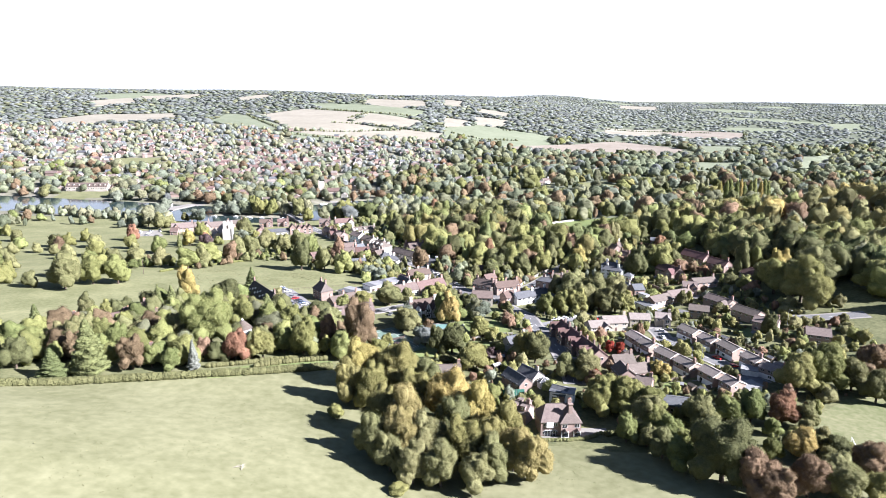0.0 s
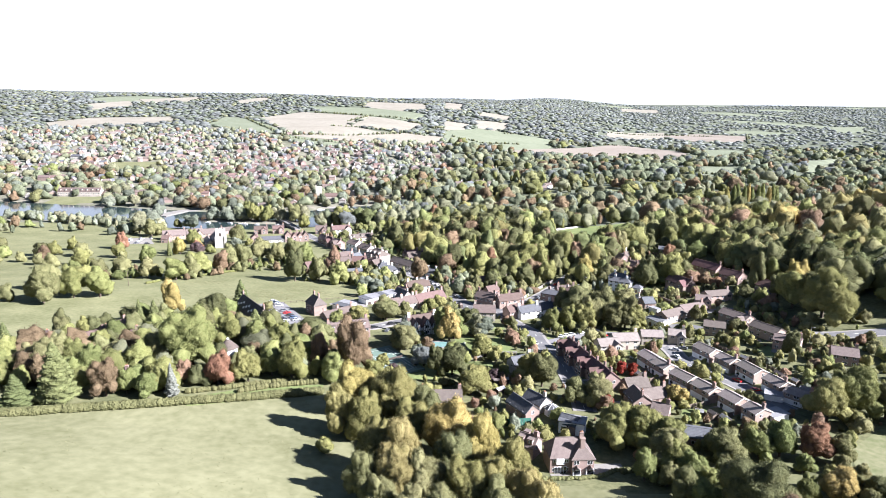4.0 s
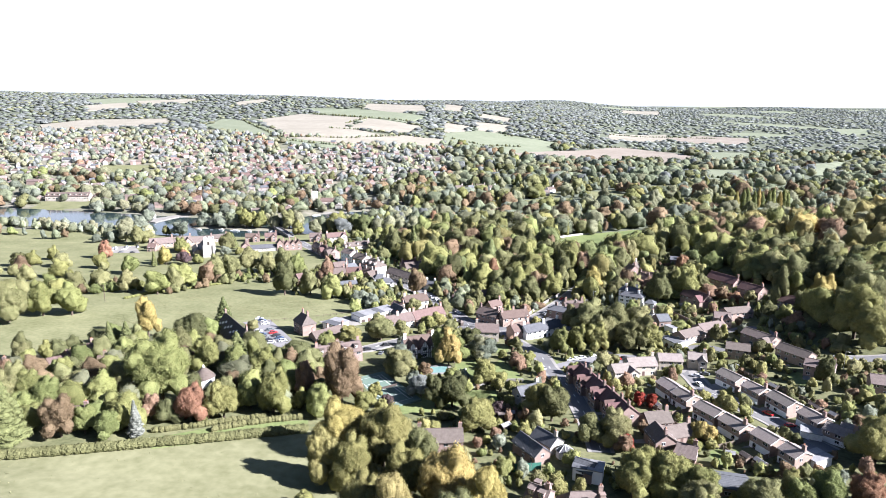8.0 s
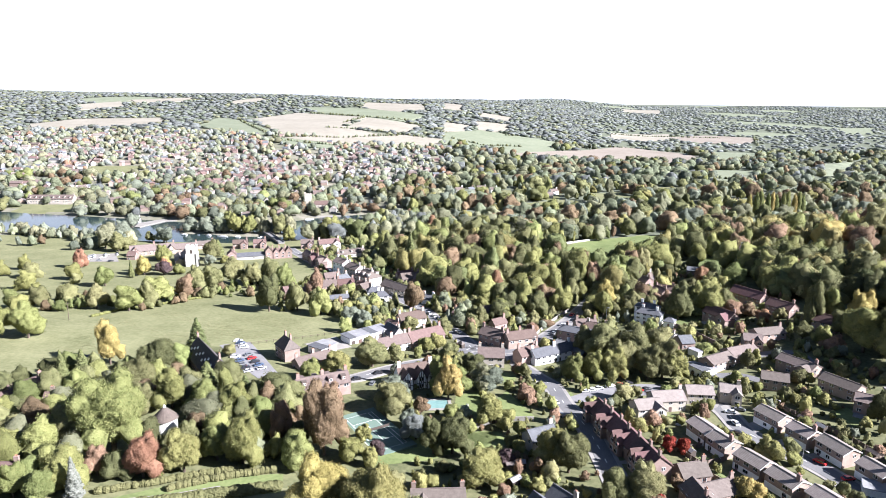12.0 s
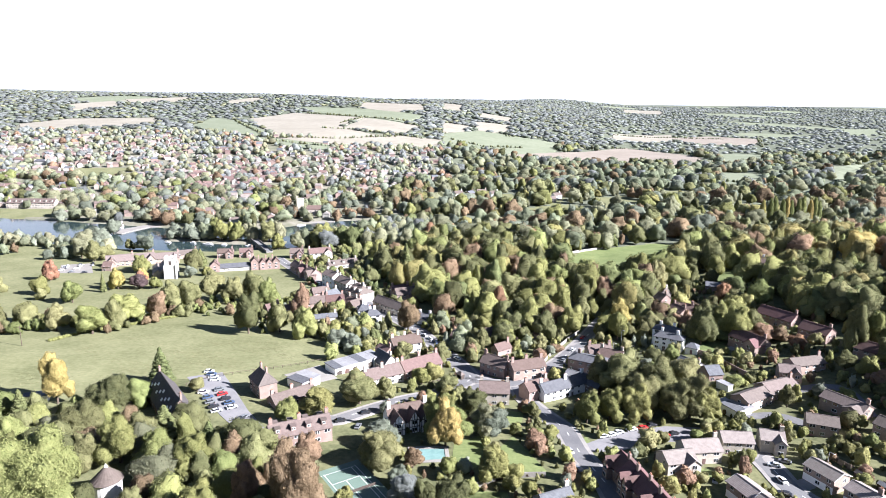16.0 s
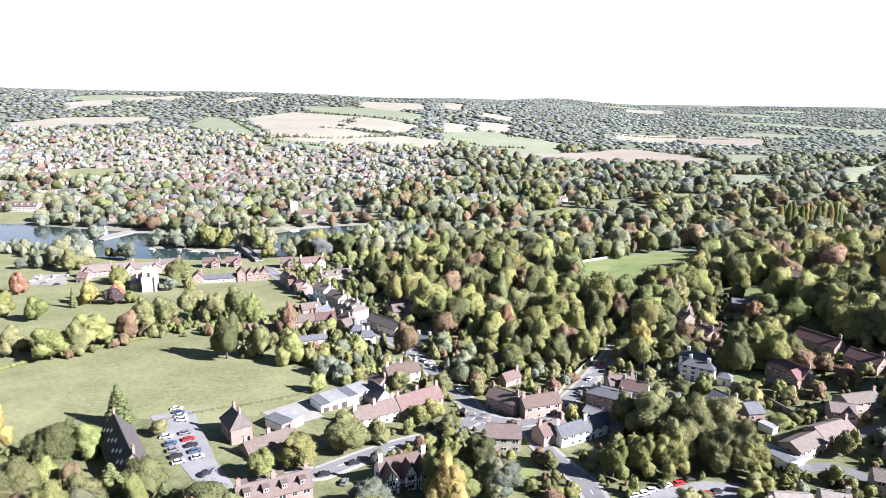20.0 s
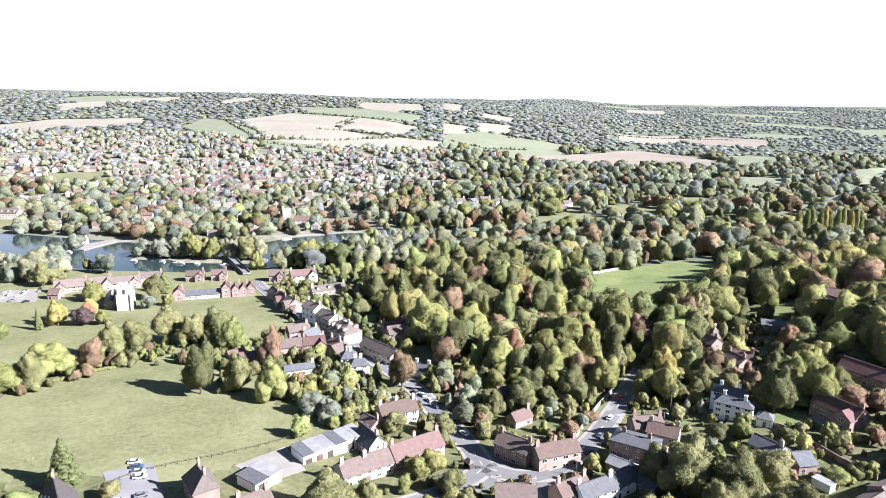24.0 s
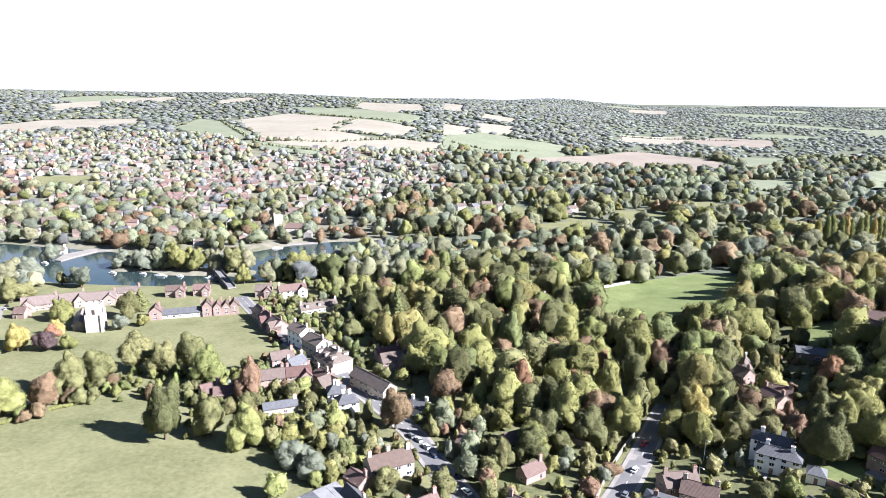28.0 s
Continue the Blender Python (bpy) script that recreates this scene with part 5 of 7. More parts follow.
def timbered_house():
    x, y, t = -11.5, 320, 23
    ob = house(x, y, t, 14, 6.5, 5.0, 8.8, WHITE, R_RED, "white timber-framed house with steep red-tiled gables and big chimneys", name="timbered_house", stacks=2)
    for px, w2, d2 in ((-4.6, 4.6, 2.6), (1.0, 3.8, 1.9), (5.2, 4.2, 2.5)):
        m = pose(px, -(3.25 + d2) / 2, 0, 0, 0, 90)
        part("wall", walls_bm(3.25 + d2, w2, 4.9, 8.1), WHITE, ob).matrix_basis = m
        part("roof", roof_bm(3.25 + d2, w2, 4.9, 8.1), R_RED, ob).matrix_basis = m
        f = -3.25 - d2
        for k in range(5):
            bx = px + (k - 2) * (w2 - .3) / 4
            top = 7.9 - abs(bx - px) * 3.2 / (w2 / 2)
            part("beam", box_bm(bx - .11, f - .06, 0, bx + .11, f + .04, top), TIMBER, ob)
        for zz in (2.5, 4.8):
            part("beam", box_bm(px - w2 / 2, f - .064, zz, px + w2 / 2, f + .04, zz + .22), TIMBER, ob)
        for lev in (1.0, 3.5):
            window(ob, px, f - .08, lev, 180, 1.7, 1.3)
    FOOT.append((x, y, 10))


timbered_house()


def workshop(x, y, turn, L, W, E, bays, label):
    c, s = math.cos(radians(turn)), math.sin(radians(turn))
    ob = root("workshop", x, y, hz(x, y), turn, label, "workshop")
    part("wall", box_bm(-L / 2, -W / 2, -1.5, L / 2, W / 2, E), WHITE, ob)
    for k in range(bays):
        a = -L / 2 - .3 + k * (L + .6) / bays
        part("roof_panel", box_bm(a, -W / 2 - .4, E + .004, a + (L + .6) / bays - .06, W / 2 + .4, E + .25 + .05 * (k % 2)), R_FLAT if k % 3 else R_SLATE, ob)
    for k in range(max(1, bays - 1)):
        a = -L / 2 + (k + .5) * L / bays
        part("door", box_bm(a - 1.1, -W / 2 - .05, 0, a + 1.1, -W / 2 + .05, 2.4), DOORP if k % 2 else TIMBER, ob)
    FOOT.append((x, y, L * .5))


workshop(-36.4, 373, 40, 22, 8, 3.7, 6, "long low white workshop with a grey felt roof")
workshop(-52.3, 351.4, 55, 9, 8, 3.2, 2, "small flat-roofed shed beside a yard")
workshop(108.5, 231.5, -66, 8, 7, 3.0, 3, "flat-roofed garage block of the estate")
workshop(40.5, 221.0, -20, 8, 5, 4.2, 2, "dark house extension with two flat grey roofs")
workshop(103, 332, 25, 8, 6.5, 3.0, 2, "flat-roofed double garage beside a pale house")


def church():
    x, y, t = -178.5, 534.5, 14
    ob = root("church", x, y, hz(x, y), t, "flint parish church with a square battlemented tower", "church")
    tw = part("tower", box_bm(-3.5, -3.5, -1.5, 3.5, 3.5, 14.0), STONE, ob)
    for a in range(4):
        for k in range(3):
            m = part("merlon", box_bm(-3.55 + k * 2.7, -3.6, 14.0, -2.0 + k * 2.7, -3.1, 14.9), STONE, tw)
            m.matrix_basis = pose(0, 0, 0, 0, 0, 90 * a)
    for a in (0, 1, 3):
        w = part("belfry_window", box_bm(-.7, -3.56, 9.6, .7, -3.3, 12.2), TIMBER, tw)
        w.matrix_basis = pose(0, 0, 0, 0, 0, 90 * a)
    for sx in (-1, 1):
        for sy in (-1, 1):
            part("buttress", box_bm(sx * 3.5 - .6, sy * 3.5 - .6, -1.5, sx * 3.5 + .6, sy * 3.5 + .6, 9.5), STONE, tw)
    n = pose(-4, 13, 0, 0, 0, 100)
    for W, E, R, dy in ((9, 5, 9.2, 0), (6, 3.4, 5.6, 6.5)):
        m = n @ pose(0, dy, 0)
        part("wall", walls_bm(22, W, E, R), FLINT, ob).matrix_basis = m
        part("roof", roof_bm(22, W, E, R), R_BROWN, ob).matrix_basis = m
    FOOT.append((x - 4, y + 9, 14))
    x, y = -152, 800
    ob = root("church", x, y, hz(x, y), 8, "pale distant church tower among town trees", "church")
    part("tower", box_bm(-3.5, -3.5, -1, 3.5, 3.5, 17), CREAM, ob)
    part("turret", box_bm(-3.7, -3.7, 17, -2.2, -2.2, 19.5), CREAM, ob)
    part("wall", walls_bm(20, 9, 6, 9.5), CREAM, ob).matrix_basis = pose(13.6, 0, 0)
    part("roof", roof_bm(20, 9, 6, 9.5), R_RED, ob).matrix_basis = pose(13.6, 0, 0)


church()


def dovecote():
    x, y = -85, 270.6
    ob = root("dovecote", x, y, hz(x, y), 0, "round white dovecote with a conical pink tiled roof", "dovecote")
    bm = bmesh.new()
    tube(bm, 3.4, 3.4, -1, 4.4, 20)
    part("wall", bm, WHITE, ob)
    bm = bmesh.new()
    tube(bm, 4.0, .45, 4.2, 7.7, 20)
    part("roof", bm, R_PINK, ob)
    bm = bmesh.new()
    tube(bm, .5, .1, 7.7, 8.5, 8)
    part("finial", bm, TRIM, ob)
    FOOT.append((x, y, 9))


dovecote()


def conservatory(x, y):
    ob = root("conservatory", x, y, hz(x, y), 0, "white-framed glass conservatory with a ribbed roof", "conservatory")
    bm = bmesh.new()
    tube(bm, 2.6, 2.6, -.5, 2.3, 8)
    part("wall", bm, TRIM, ob)
    bm = bmesh.new()
    tube(bm, 2.8, .3, 2.3, 3.9, 8)
    part("glass_roof", bm, R_SLATE, ob)
    for k in range(8):
        a = 6.2832 * k / 8
        bm = box_bm(0, -.05, -.03, 2.95, .05, .06)
        r = part("rib", bm, TRIM, ob)
        r.matrix_basis = pose(.25 * math.cos(a), .25 * math.sin(a), 3.95, 0, 32.6, math.degrees(a))
    FOOT.append((x, y, 3))


conservatory(36, 233)


def court_and_pool():
    cx = sum(p[0] for p in TENNIS) / len(TENNIS)
    cy = sum(p[1] for p in TENNIS) / len(TENNIS)
    z = hz(cx, cy) + .35
    ob = root("tennis_court", cx, cy, z, 33.7, "green tennis court with white lines among trees", "tennis court")
    part("surface", box_bm(-7.6, -14.5, -1.2, 7.6, 14.5, 0), M_COURT, ob)
    for b in ((-5.5, -11.9, 5.5, -11.8), (-5.5, 11.8, 5.5, 11.9), (-5.55, -11.9, -5.4, 11.9), (5.4, -11.9, 5.55, 11.9), (-4.2, -11.9, -4.05, 11.9), (4.05, -11.9, 4.2, 11.9), (-4.1, -6.5, 4.1, -6.35), (-4.1, 6.35, 4.1, 6.5), (-.08, -6.4, .08, 6.4)):
        part("line", box_bm(b[0], b[1], .004, b[2], b[3], .012), M_LINE, ob)
    part("net", box_bm(-5.9, -.03, .1, 5.9, .03, 1.0), TIMBER, ob)
    for sx in (-1, 1):
        bm = bmesh.new()
        tube(bm, .06, .06, 0, 1.1, 6, sx * 5.95)
        part("post", bm, STEEL, ob)
    px, py = sum(p[0] for p in POOL) / len(POOL), sum(p[1] for p in POOL) / len(POOL)
    z = hz(px, py) + .3
    ob = root("swimming_pool", px, py, z, 5, "turquoise swimming pool with a pale paved edge", "swimming pool")
    for b in ((-6.2, -4.6, 6.2, -3.2), (-6.2, 3.2, 6.2, 4.6), (-6.2, -3.2, -5, 3.2), (5, -3.2, 6.2, 3.2)):
        part("paving", box_bm(b[0], b[1], -1, b[2], b[3], 0), M_PALE, ob)
    part("water", box_bm(-5, -3.2, -1.4, 5, 3.2, -.15), M_POOL, ob)
    FOOT.extend([(cx, cy, 12), (px, py, 7)])


court_and_pool()


# ---- garden sheds, garages and panel fences ----
def shed(x, y, turn, k):
    ob = root("garden_shed", x, y, hz(x, y), turn, "small weathered timber garden shed with a felt roof" if k % 2 else "low dark timber garden shed with a pitched felt roof", "shed", "garden sheds")
    L, W = 2.6 + .5 * (k % 3), 2.0
    part("wall", walls_bm(L, W, 1.9, 2.5, down=.6), TIMBER if k % 3 else PLANK, ob)
    part("roof", roof_bm(L, W, 1.9, 2.5, over=.18, thick=.06), R_FLAT if k % 2 else R_DARK, ob)
    part("door", box_bm(-.4, -W / 2 - .04, 0, .4, -W / 2 + .03, 1.75), PLANK, ob)


def garage(x, y, turn, doors=1):
    ob = root("garage", x, y, hz(x, y), turn, "flat-roofed white garage with an up-and-over door", "garage", "garages")
    part("wall", box_bm(-1.5 * doors, -2.7, -1.2, 1.5 * doors, 2.7, 2.35), WHITE, ob)
    part("roof", box_bm(-1.5 * doors - .15, -2.9, 2.354, 1.5 * doors + .15, 2.85, 2.55), R_FLAT, ob)
    for k in range(doors):
        d = part("garage_door", box_bm(-1.2, -2.76, 0, 1.2, -2.68, 2.05), TRIM, ob)
        d.matrix_basis = pose((k - (doors - 1) / 2) * 3, 0, 0)
    FOOT.append((x, y, 2 * doors))


PANEL = {}


def panel_fence(ax, ay, bx, by):
    """Timber panels between posts, along one side of a plot."""
    if not PANEL:
        for key, b in (("panel", (-.9, -.03, .05, .9, .03, 1.75)), ("post", (-.06, -.06, -.5, .06, .06, 1.85))):
            PANEL[key] = bpy.data.meshes.new(key)
            bm = box_bm(*b)
            bm.to_mesh(PANEL[key]), bm.free(), PANEL[key].materials.append(PLANK)
    d, turn = math.hypot(bx - ax, by - ay), math.degrees(math.atan2(by - ay, bx - ax))
    n = max(1, int(d / 1.9))
    ob = root("garden_fence", ax, ay, hz(ax, ay), turn, "weathered brown timber panel fence between gardens", "fence", "panel fences")
    for k in range(n + 1):
        x = k * d / n
        c, s = math.cos(radians(turn)), math.sin(radians(turn))
        z = hz(ax + c * x, ay + s * x) - hz(ax, ay)
        part("post", PANEL["post"], None, ob).matrix_basis = pose(x, 0, z)
        if k < n:
            part("panel", PANEL["panel"], None, ob).matrix_basis = pose(x + d / n / 2, 0, z)


SHEDS = [(19.2, 257.7, 10), (22.1, 259.0, 10), (35.9, 233.7, 30), (85.4, 233.3, -20), (66.0, 299.0, 20), (19.7, 249.9, 40), (34.4, 208.1, 20), (17.0, 288.0, 20)]
GARAGES = [(100.6, 336.0, 25, 2), (117.3, 247.6, -28, 2), (107.5, 352.5, 30, 1), (160.3, 299.1, 20, 1)]
for k, r in enumerate(HOUSE_ROWS["SEMIS"][:10]):
    x, y, turn, L, W = r[:5]
    c, s = math.cos(radians(turn)), math.sin(radians(turn))
    nx, ny = -s, c
    if (nx * -1 + ny * -.3 > 0) != (k < 6):
        nx, ny = -nx, -ny
    ex, ey = x + c * L / 2, y + s * L / 2
    panel_fence(ex + nx * (W / 2 + .3), ey + ny * (W / 2 + .3), ex + nx * (W / 2 + 9.5), ey + ny * (W / 2 + 9.5))
    fx, fy = x - c * L / 2, y - s * L / 2
    panel_fence(fx + nx * (W / 2 + 9.5), fy + ny * (W / 2 + 9.5), ex + nx * (W / 2 + 9.5), ey + ny * (W / 2 + 9.5))
    shed(x + nx * (W / 2 + 7.6) + c * L * .3 * (-1) ** k, y + ny * (W / 2 + 7.6) + s * L * .3 * (-1) ** k, turn, k)
    p = [(x + c * a * L + nx * (W / 2 + b), y + s * a * L + ny * (W / 2 + b)) for a, b in ((-.42, 3.6), (.42, 3.6), (.42, 6.4), (-.42, 6.4))]
    drape("lawn", p, M_LAWN, .07, 2.0, "mown back-garden lawn", "lawn")
    FOOT.append((x + nx * (W / 2 + 5), y + ny * (W / 2 + 5), 2.6))
for k, (x, y, turn) in enumerate(SHEDS):
    shed(x, y, turn, k)
    FOOT.append((x, y, 2))
for x, y, turn, doors in GARAGES:
    garage(x, y, turn, doors)


def bus_shelter(x, y, turn):
    ob = root("bus_shelter", x, y, hz(x, y), turn, "small dark timber bus shelter with a tiled roof", "bus shelter")
    for b in ((-1.4, .8, -.3, 1.4, .95, 2.3), (-1.4, -.8, -.3, -1.25, .8, 2.3), (1.25, -.8, -.3, 1.4, .8, 2.3)):
        part("wall", box_bm(*b), TIMBER, ob)
    part("roof", roof_bm(2.8, 1.9, 2.3, 3.2, .9, .25, .08), R_DARK, ob)
    part("bench", box_bm(-1.2, .35, .42, 1.2, .78, .5), PLANK, ob)


def pergola(x, y, turn):
    ob = root("pergola", x, y, hz(x, y), turn, "rustic brown timber pergola on a grass island", "pergola")
    for k in range(5):
        for sy in (-1, 1):
            bm = bmesh.new()
            tube(bm, .10, .08, -.4, 2.2, 6, -4 + 2 * k, sy * 1.1)
            part("post", bm, PLANK, ob)
        part("rafter", box_bm(-4.08 + 2 * k, -1.5, 2.35, -3.92 + 2 * k, 1.5, 2.5), PLANK, ob)
    for sy in (-1, 1):
        part("beam", box_bm(-4.5, sy * 1.1 - .08, 2.2, 4.5, sy * 1.1 + .08, 2.346), PLANK, ob)


bus_shelter(7.4, 365.7, -50)
pergola(0.7, 357.5, 25)


# stand-ins for white parked vehicles, built in the shape of touring caravans
def caravan(x, y, turn):
    ob = root("caravan", x, y, hz(x, y), turn, "white vehicle of caravan shape parked at the edge of a meadow", "caravan", "caravans")
    bm = box_bm(-2.3, -1.0, .5, 2.3, 1.0, 2.5)
    bmesh.ops.bevel(bm, geom=bm.edges[:], offset=.25, segments=2, affect="EDGES")
    part("body", bm, TRIM, ob)
    for sx in (-1.1, .9):
        part("window", box_bm(sx - .5, -1.03, 1.3, sx + .5, 1.03, 1.95), GLASS, ob)
    for sy in (-1, 1):
        bm = bmesh.new()
        tube(bm, .33, .33, -.1, .1, 12)
        part("wheel", bm, TYRE, ob).matrix_basis = pose(0, sy * .92, .33, 90)
    part("drawbar", box_bm(2.2, -.06, .42, 3.4, .06, .54), STEEL, ob)
    FOOT.append((x, y, 3))


for k, (x, y) in enumerate([(-139.0, 315.4), (-137.1, 318.9), (-132.7, 314.7)]):
    caravan(x, y, 15 + 9 * k)
workshop(-135.4, 322.4, 20, 7, 3.5, 2.6, 2, "open white field shelter with a flat grey roof")


# ---- hedges, walls, fences ----
def hedge(line, wide, tall, key, label, seed=1, step=.55):
    rng = np.random.default_rng(seed)
    V, F, base = [], [], 0
    iv, jf = ico(3)
    for (ax, ay), (bx, by) in zip(line, line[1:]):
        n = max(1, int(math.hypot(bx - ax, by - ay) / .9))
        for k in range(n):
            f = (k + rng.uniform(0, 1)) / n
            x, y = ax + (bx - ax) * f + rng.normal(0, .15), ay + (by - ay) * f + rng.normal(0, .15)
            h = tall * rng.uniform(.9, 1.08)
            V.append(iv * (wide * .62, wide * .62, h * .6) * rng.uniform(.88, 1.1, (len(iv), 1)) + (x, y, hz(x, y) + h * .42)), F.append(jf + base)
            base += len(iv)
            m = 40
            d = rng.normal(0, 1, (m, 3))
            d /= np.linalg.norm(d, axis=1)[:, None]
            c = d * (wide * .66, wide * .66, h * .62) + (x, y, hz(x, y) + h * .45)
            t1 = np.cross(d + rng.normal(0, .5, (m, 3)), rng.normal(0, 1, (m, 3)))
            t1 *= .11 / (np.linalg.norm(t1, axis=1)[:, None] + 1e-9)
            t2 = np.cross(d, t1)
            q = np.stack([c - t1, c - t2, c + t1], 1).reshape(-1, 3)
            V.append(q), F.append(base + np.arange(m * 3).reshape(-1, 3))
            base += 3 * m
    tagged(new("hedge", mesh_from("hedge", np.concatenate(V), np.concatenate(F), LEAF[key])), label, "hedge", kind="stuff")


hedge([(x, y) for x, y in FIELD_EDGE[1:]], 2.9, 2.3, "d", "clipped green hedge along the edge of a pasture", 3)
net_screen(23.4, 223.8)
for k, (x, y) in enumerate([(-52.8, 158.2), (-50.6, 157.4)]):
    fallen_branch(x, y, 20 + 70 * k)
hedge([(26.4, 191.9), (34.2, 192.4), (42.5, 193.6), (49.0, 197.4), (55.1, 198.5)], 1.3, .9, "o", "low rough hedge in front of a brick villa", 6)
hedge(LANE_HEDGE, 1.6, 1.7, "d", "long green hedge beside a garden drive", 4)
for k, (line, h) in enumerate(((HEDGE_ESTATE, 1.8), (HEDGE_CLOSE, 1.8), (HEDGE_PITCH, 1.6), (CHURCHYARD_WALL, 1.3), (HEDGE_GARDEN, 1.8), (HEDGE_WEST, 1.9))):
    hedge(line, 1.5, h, "dddgdd"[k], "green garden hedge between plots", 10 + k)
for line, mat, h, label in ((GARDEN_WALL, BRICK, 2.0, "brown brick garden wall"), (LANE_WALL, FLINT, 1.6, "pale stone garden wall"), (STREET_WALL, FLINT, 1.7, "pale flint wall along the street")):
    ribbon("boundary_wall", line, .32, mat, tall=h, label=label, category="wall", kind="structure")


ribbon("boundary_wall", [(82.7, 619), (102.8, 633), (131.6, 650.6)], .4, STONE, tall=1.8, label="long pale wall across the park", category="wall", kind="structure")


def fence(line, label, tall=1.2):
    ob = root("fence", line[0][0], line[0][1], 0, 0, label, "fence")
    post = bpy.data.meshes.new("post")
    bm = box_bm(-.07, -.07, -.4, .07, .07, tall)
    bm.to_mesh(post), bm.free(), post.materials.append(M_BARK)
    x0, y0 = line[0]
    for (ax, ay), (bx, by) in zip(line, line[1:]):
        d = math.hypot(bx - ax, by - ay)
        n = max(1, int(d / 3))
        for k in range(n):
            f, g = k / n, (k + 1) / n
            p = (ax + (bx - ax) * f, ay + (by - ay) * f)
            q = (ax + (bx - ax) * g, ay + (by - ay) * g)
            part("post", post, None, ob).matrix_basis = pose(p[0] - x0, p[1] - y0, hz(*p))
            a, b = Vector((p[0] - x0, p[1] - y0, hz(*p) + tall * .8)), Vector((q[0] - x0, q[1] - y0, hz(*q) + tall * .8))
            r = part("rail", box_bm(0, -.04, -.06, (b - a).length, .04, .06), M_BARK, ob)
            r.matrix_basis = Matrix.Translation(a) @ (b - a).to_track_quat("X", "Z").to_matrix().to_4x4()


fence(MEADOW_FENCE, "grey post-and-rail fence along the meadow")


# ---- cars ----
def car_proto():
    bm = bmesh.new()
    prof = [(-2.1, .28), (2.08, .28), (2.12, .62), (1.95, .80), (1.05, .90), (-1.75, .95), (-2.08, .85)]
    for sy in (-1, 1):
        vs = [bm.verts.new((x, sy * .86, z)) for x, z in prof]
        bm.faces.new(vs if sy < 0 else vs[::-1])
    bm.verts.ensure_lookup_table()
    n = len(prof)
    for i in range(n):
        bm.faces.new([bm.verts[k] for k in (i, i + n, (i + 1) % n + n, (i + 1) % n)])
    bmesh.ops.recalc_face_normals(bm, faces=bm.faces[:])
    bmesh.ops.bevel(bm, geom=bm.edges[:], offset=.07, segments=2, affect="EDGES")
    body = bpy.data.meshes.new("body")
    bm.to_mesh(body), bm.free()

    def frustum(lo, hi, z0, z1, w0, w1, name):
        b = bmesh.new()
        v = [b.verts.new(p) for p in ((lo[0], -w0, z0), (lo[1], -w0, z0), (lo[1], w0, z0), (lo[0], w0, z0), (hi[0], -w1, z1), (hi[1], -w1, z1), (hi[1], w1, z1), (hi[0], w1, z1))]
        for f in ((3, 2, 1, 0), (4, 5, 6, 7), (0, 1, 5, 4), (1, 2, 6, 5), (2, 3, 7, 6), (3, 0, 4, 7)):
            b.faces.new([v[i] for i in f])
        m = bpy.data.meshes.new(name)
        b.to_mesh(m), b.free()
        return m
    cabin = frustum((-1.75, 1.05), (-1.25, .35), .86, 1.38, .80, .64, "cabin_glass")
    cabin.materials.append(GLASS)
    top = frustum((-1.28, .38), (-1.15, .25), 1.385, 1.45, .66, .56, "roof")
    wheel = bpy.data.meshes.new("tyre")
    b = bmesh.new()
    tube(b, .31, .31, -.1, .1, 12)
    b.to_mesh(wheel), b.free(), wheel.materials.append(TYRE)
    return body, cabin, top, wheel


CAR = car_proto()
CAR_PAINTED = {}


def car(x, y, turn, paint):
    if paint not in CAR_PAINTED:
        pair = [CAR[0].copy(), CAR[2].copy()]
        for m in pair:
            m.materials.append(PAINT[paint])
        CAR_PAINTED[paint] = pair
    lift = max(.20 if float(line_distance(line, x, y)) < wide / 2 + 1.4 else 0 for _, line, wide in ROADS)
    lift = max(lift, .12 if any(bool(inside(p, x, y)) for p in (CAR_PARK, PUB_YARD, YARD, SCHOOL_YARD)) else .02)
    ob = root("car", x, y, hz(x, y) + lift, turn, paint + " car parked beside the road", "car", "parked cars")
    ob.scale = (.9, .9, .9)
    part("body", CAR_PAINTED[paint][0], None, ob), part("cabin_glass", CAR[1], None, ob), part("roof", CAR_PAINTED[paint][1], None, ob)
    for sx in (-1.3, 1.3):
        for sy in (-.8, .8):
            part("tyre", CAR[3], None, ob).matrix_basis = pose(sx, sy, .31, 90)


CAR_ROWS["SCHOOL_CARS"] = [(-267 + 3.2 * k, 569 + 2.4 * k - 9 * (k % 2), 130, ("white", "silver", "grey", "white", "black", "silver")[k % 6]) for k in range(6)]
for rows in CAR_ROWS.values():
    for r in rows:
        car(*r)


# ---- posts, goals, boats, bridge ----
def lamp_post(x, y):
    ob = root("street_lamp", x, y, hz(x, y), -60, "tall grey steel street lamp beside the road", "street lamp", "street lamps")
    bm = bmesh.new()
    tube(bm, .11, .06, -.2, 7.5, 8)
    part("pole", bm, STEEL, ob)
    part("arm", box_bm(0, -.04, 7.4, 1.2, .04, 7.5), STEEL, ob)
    part("lamp_head", box_bm(.9, -.14, 7.32, 1.6, .14, 7.46), TRIM, ob)


for p in LAMP_POSTS:
    lamp_post(*p)


def pole(x, y, tall):
    ob = root("telegraph_pole", x, y, hz(x, y), 30, "weathered wooden telegraph pole in the meadow", "telegraph pole")
    bm = bmesh.new()
    tube(bm, .16, .11, -.3, tall, 8)
    part("shaft", bm, M_BARK, ob)
    part("crossarm", box_bm(-.9, -.06, tall - .8, .9, .06, tall - .65), M_BARK, ob)


pole(-176, 378, 9)


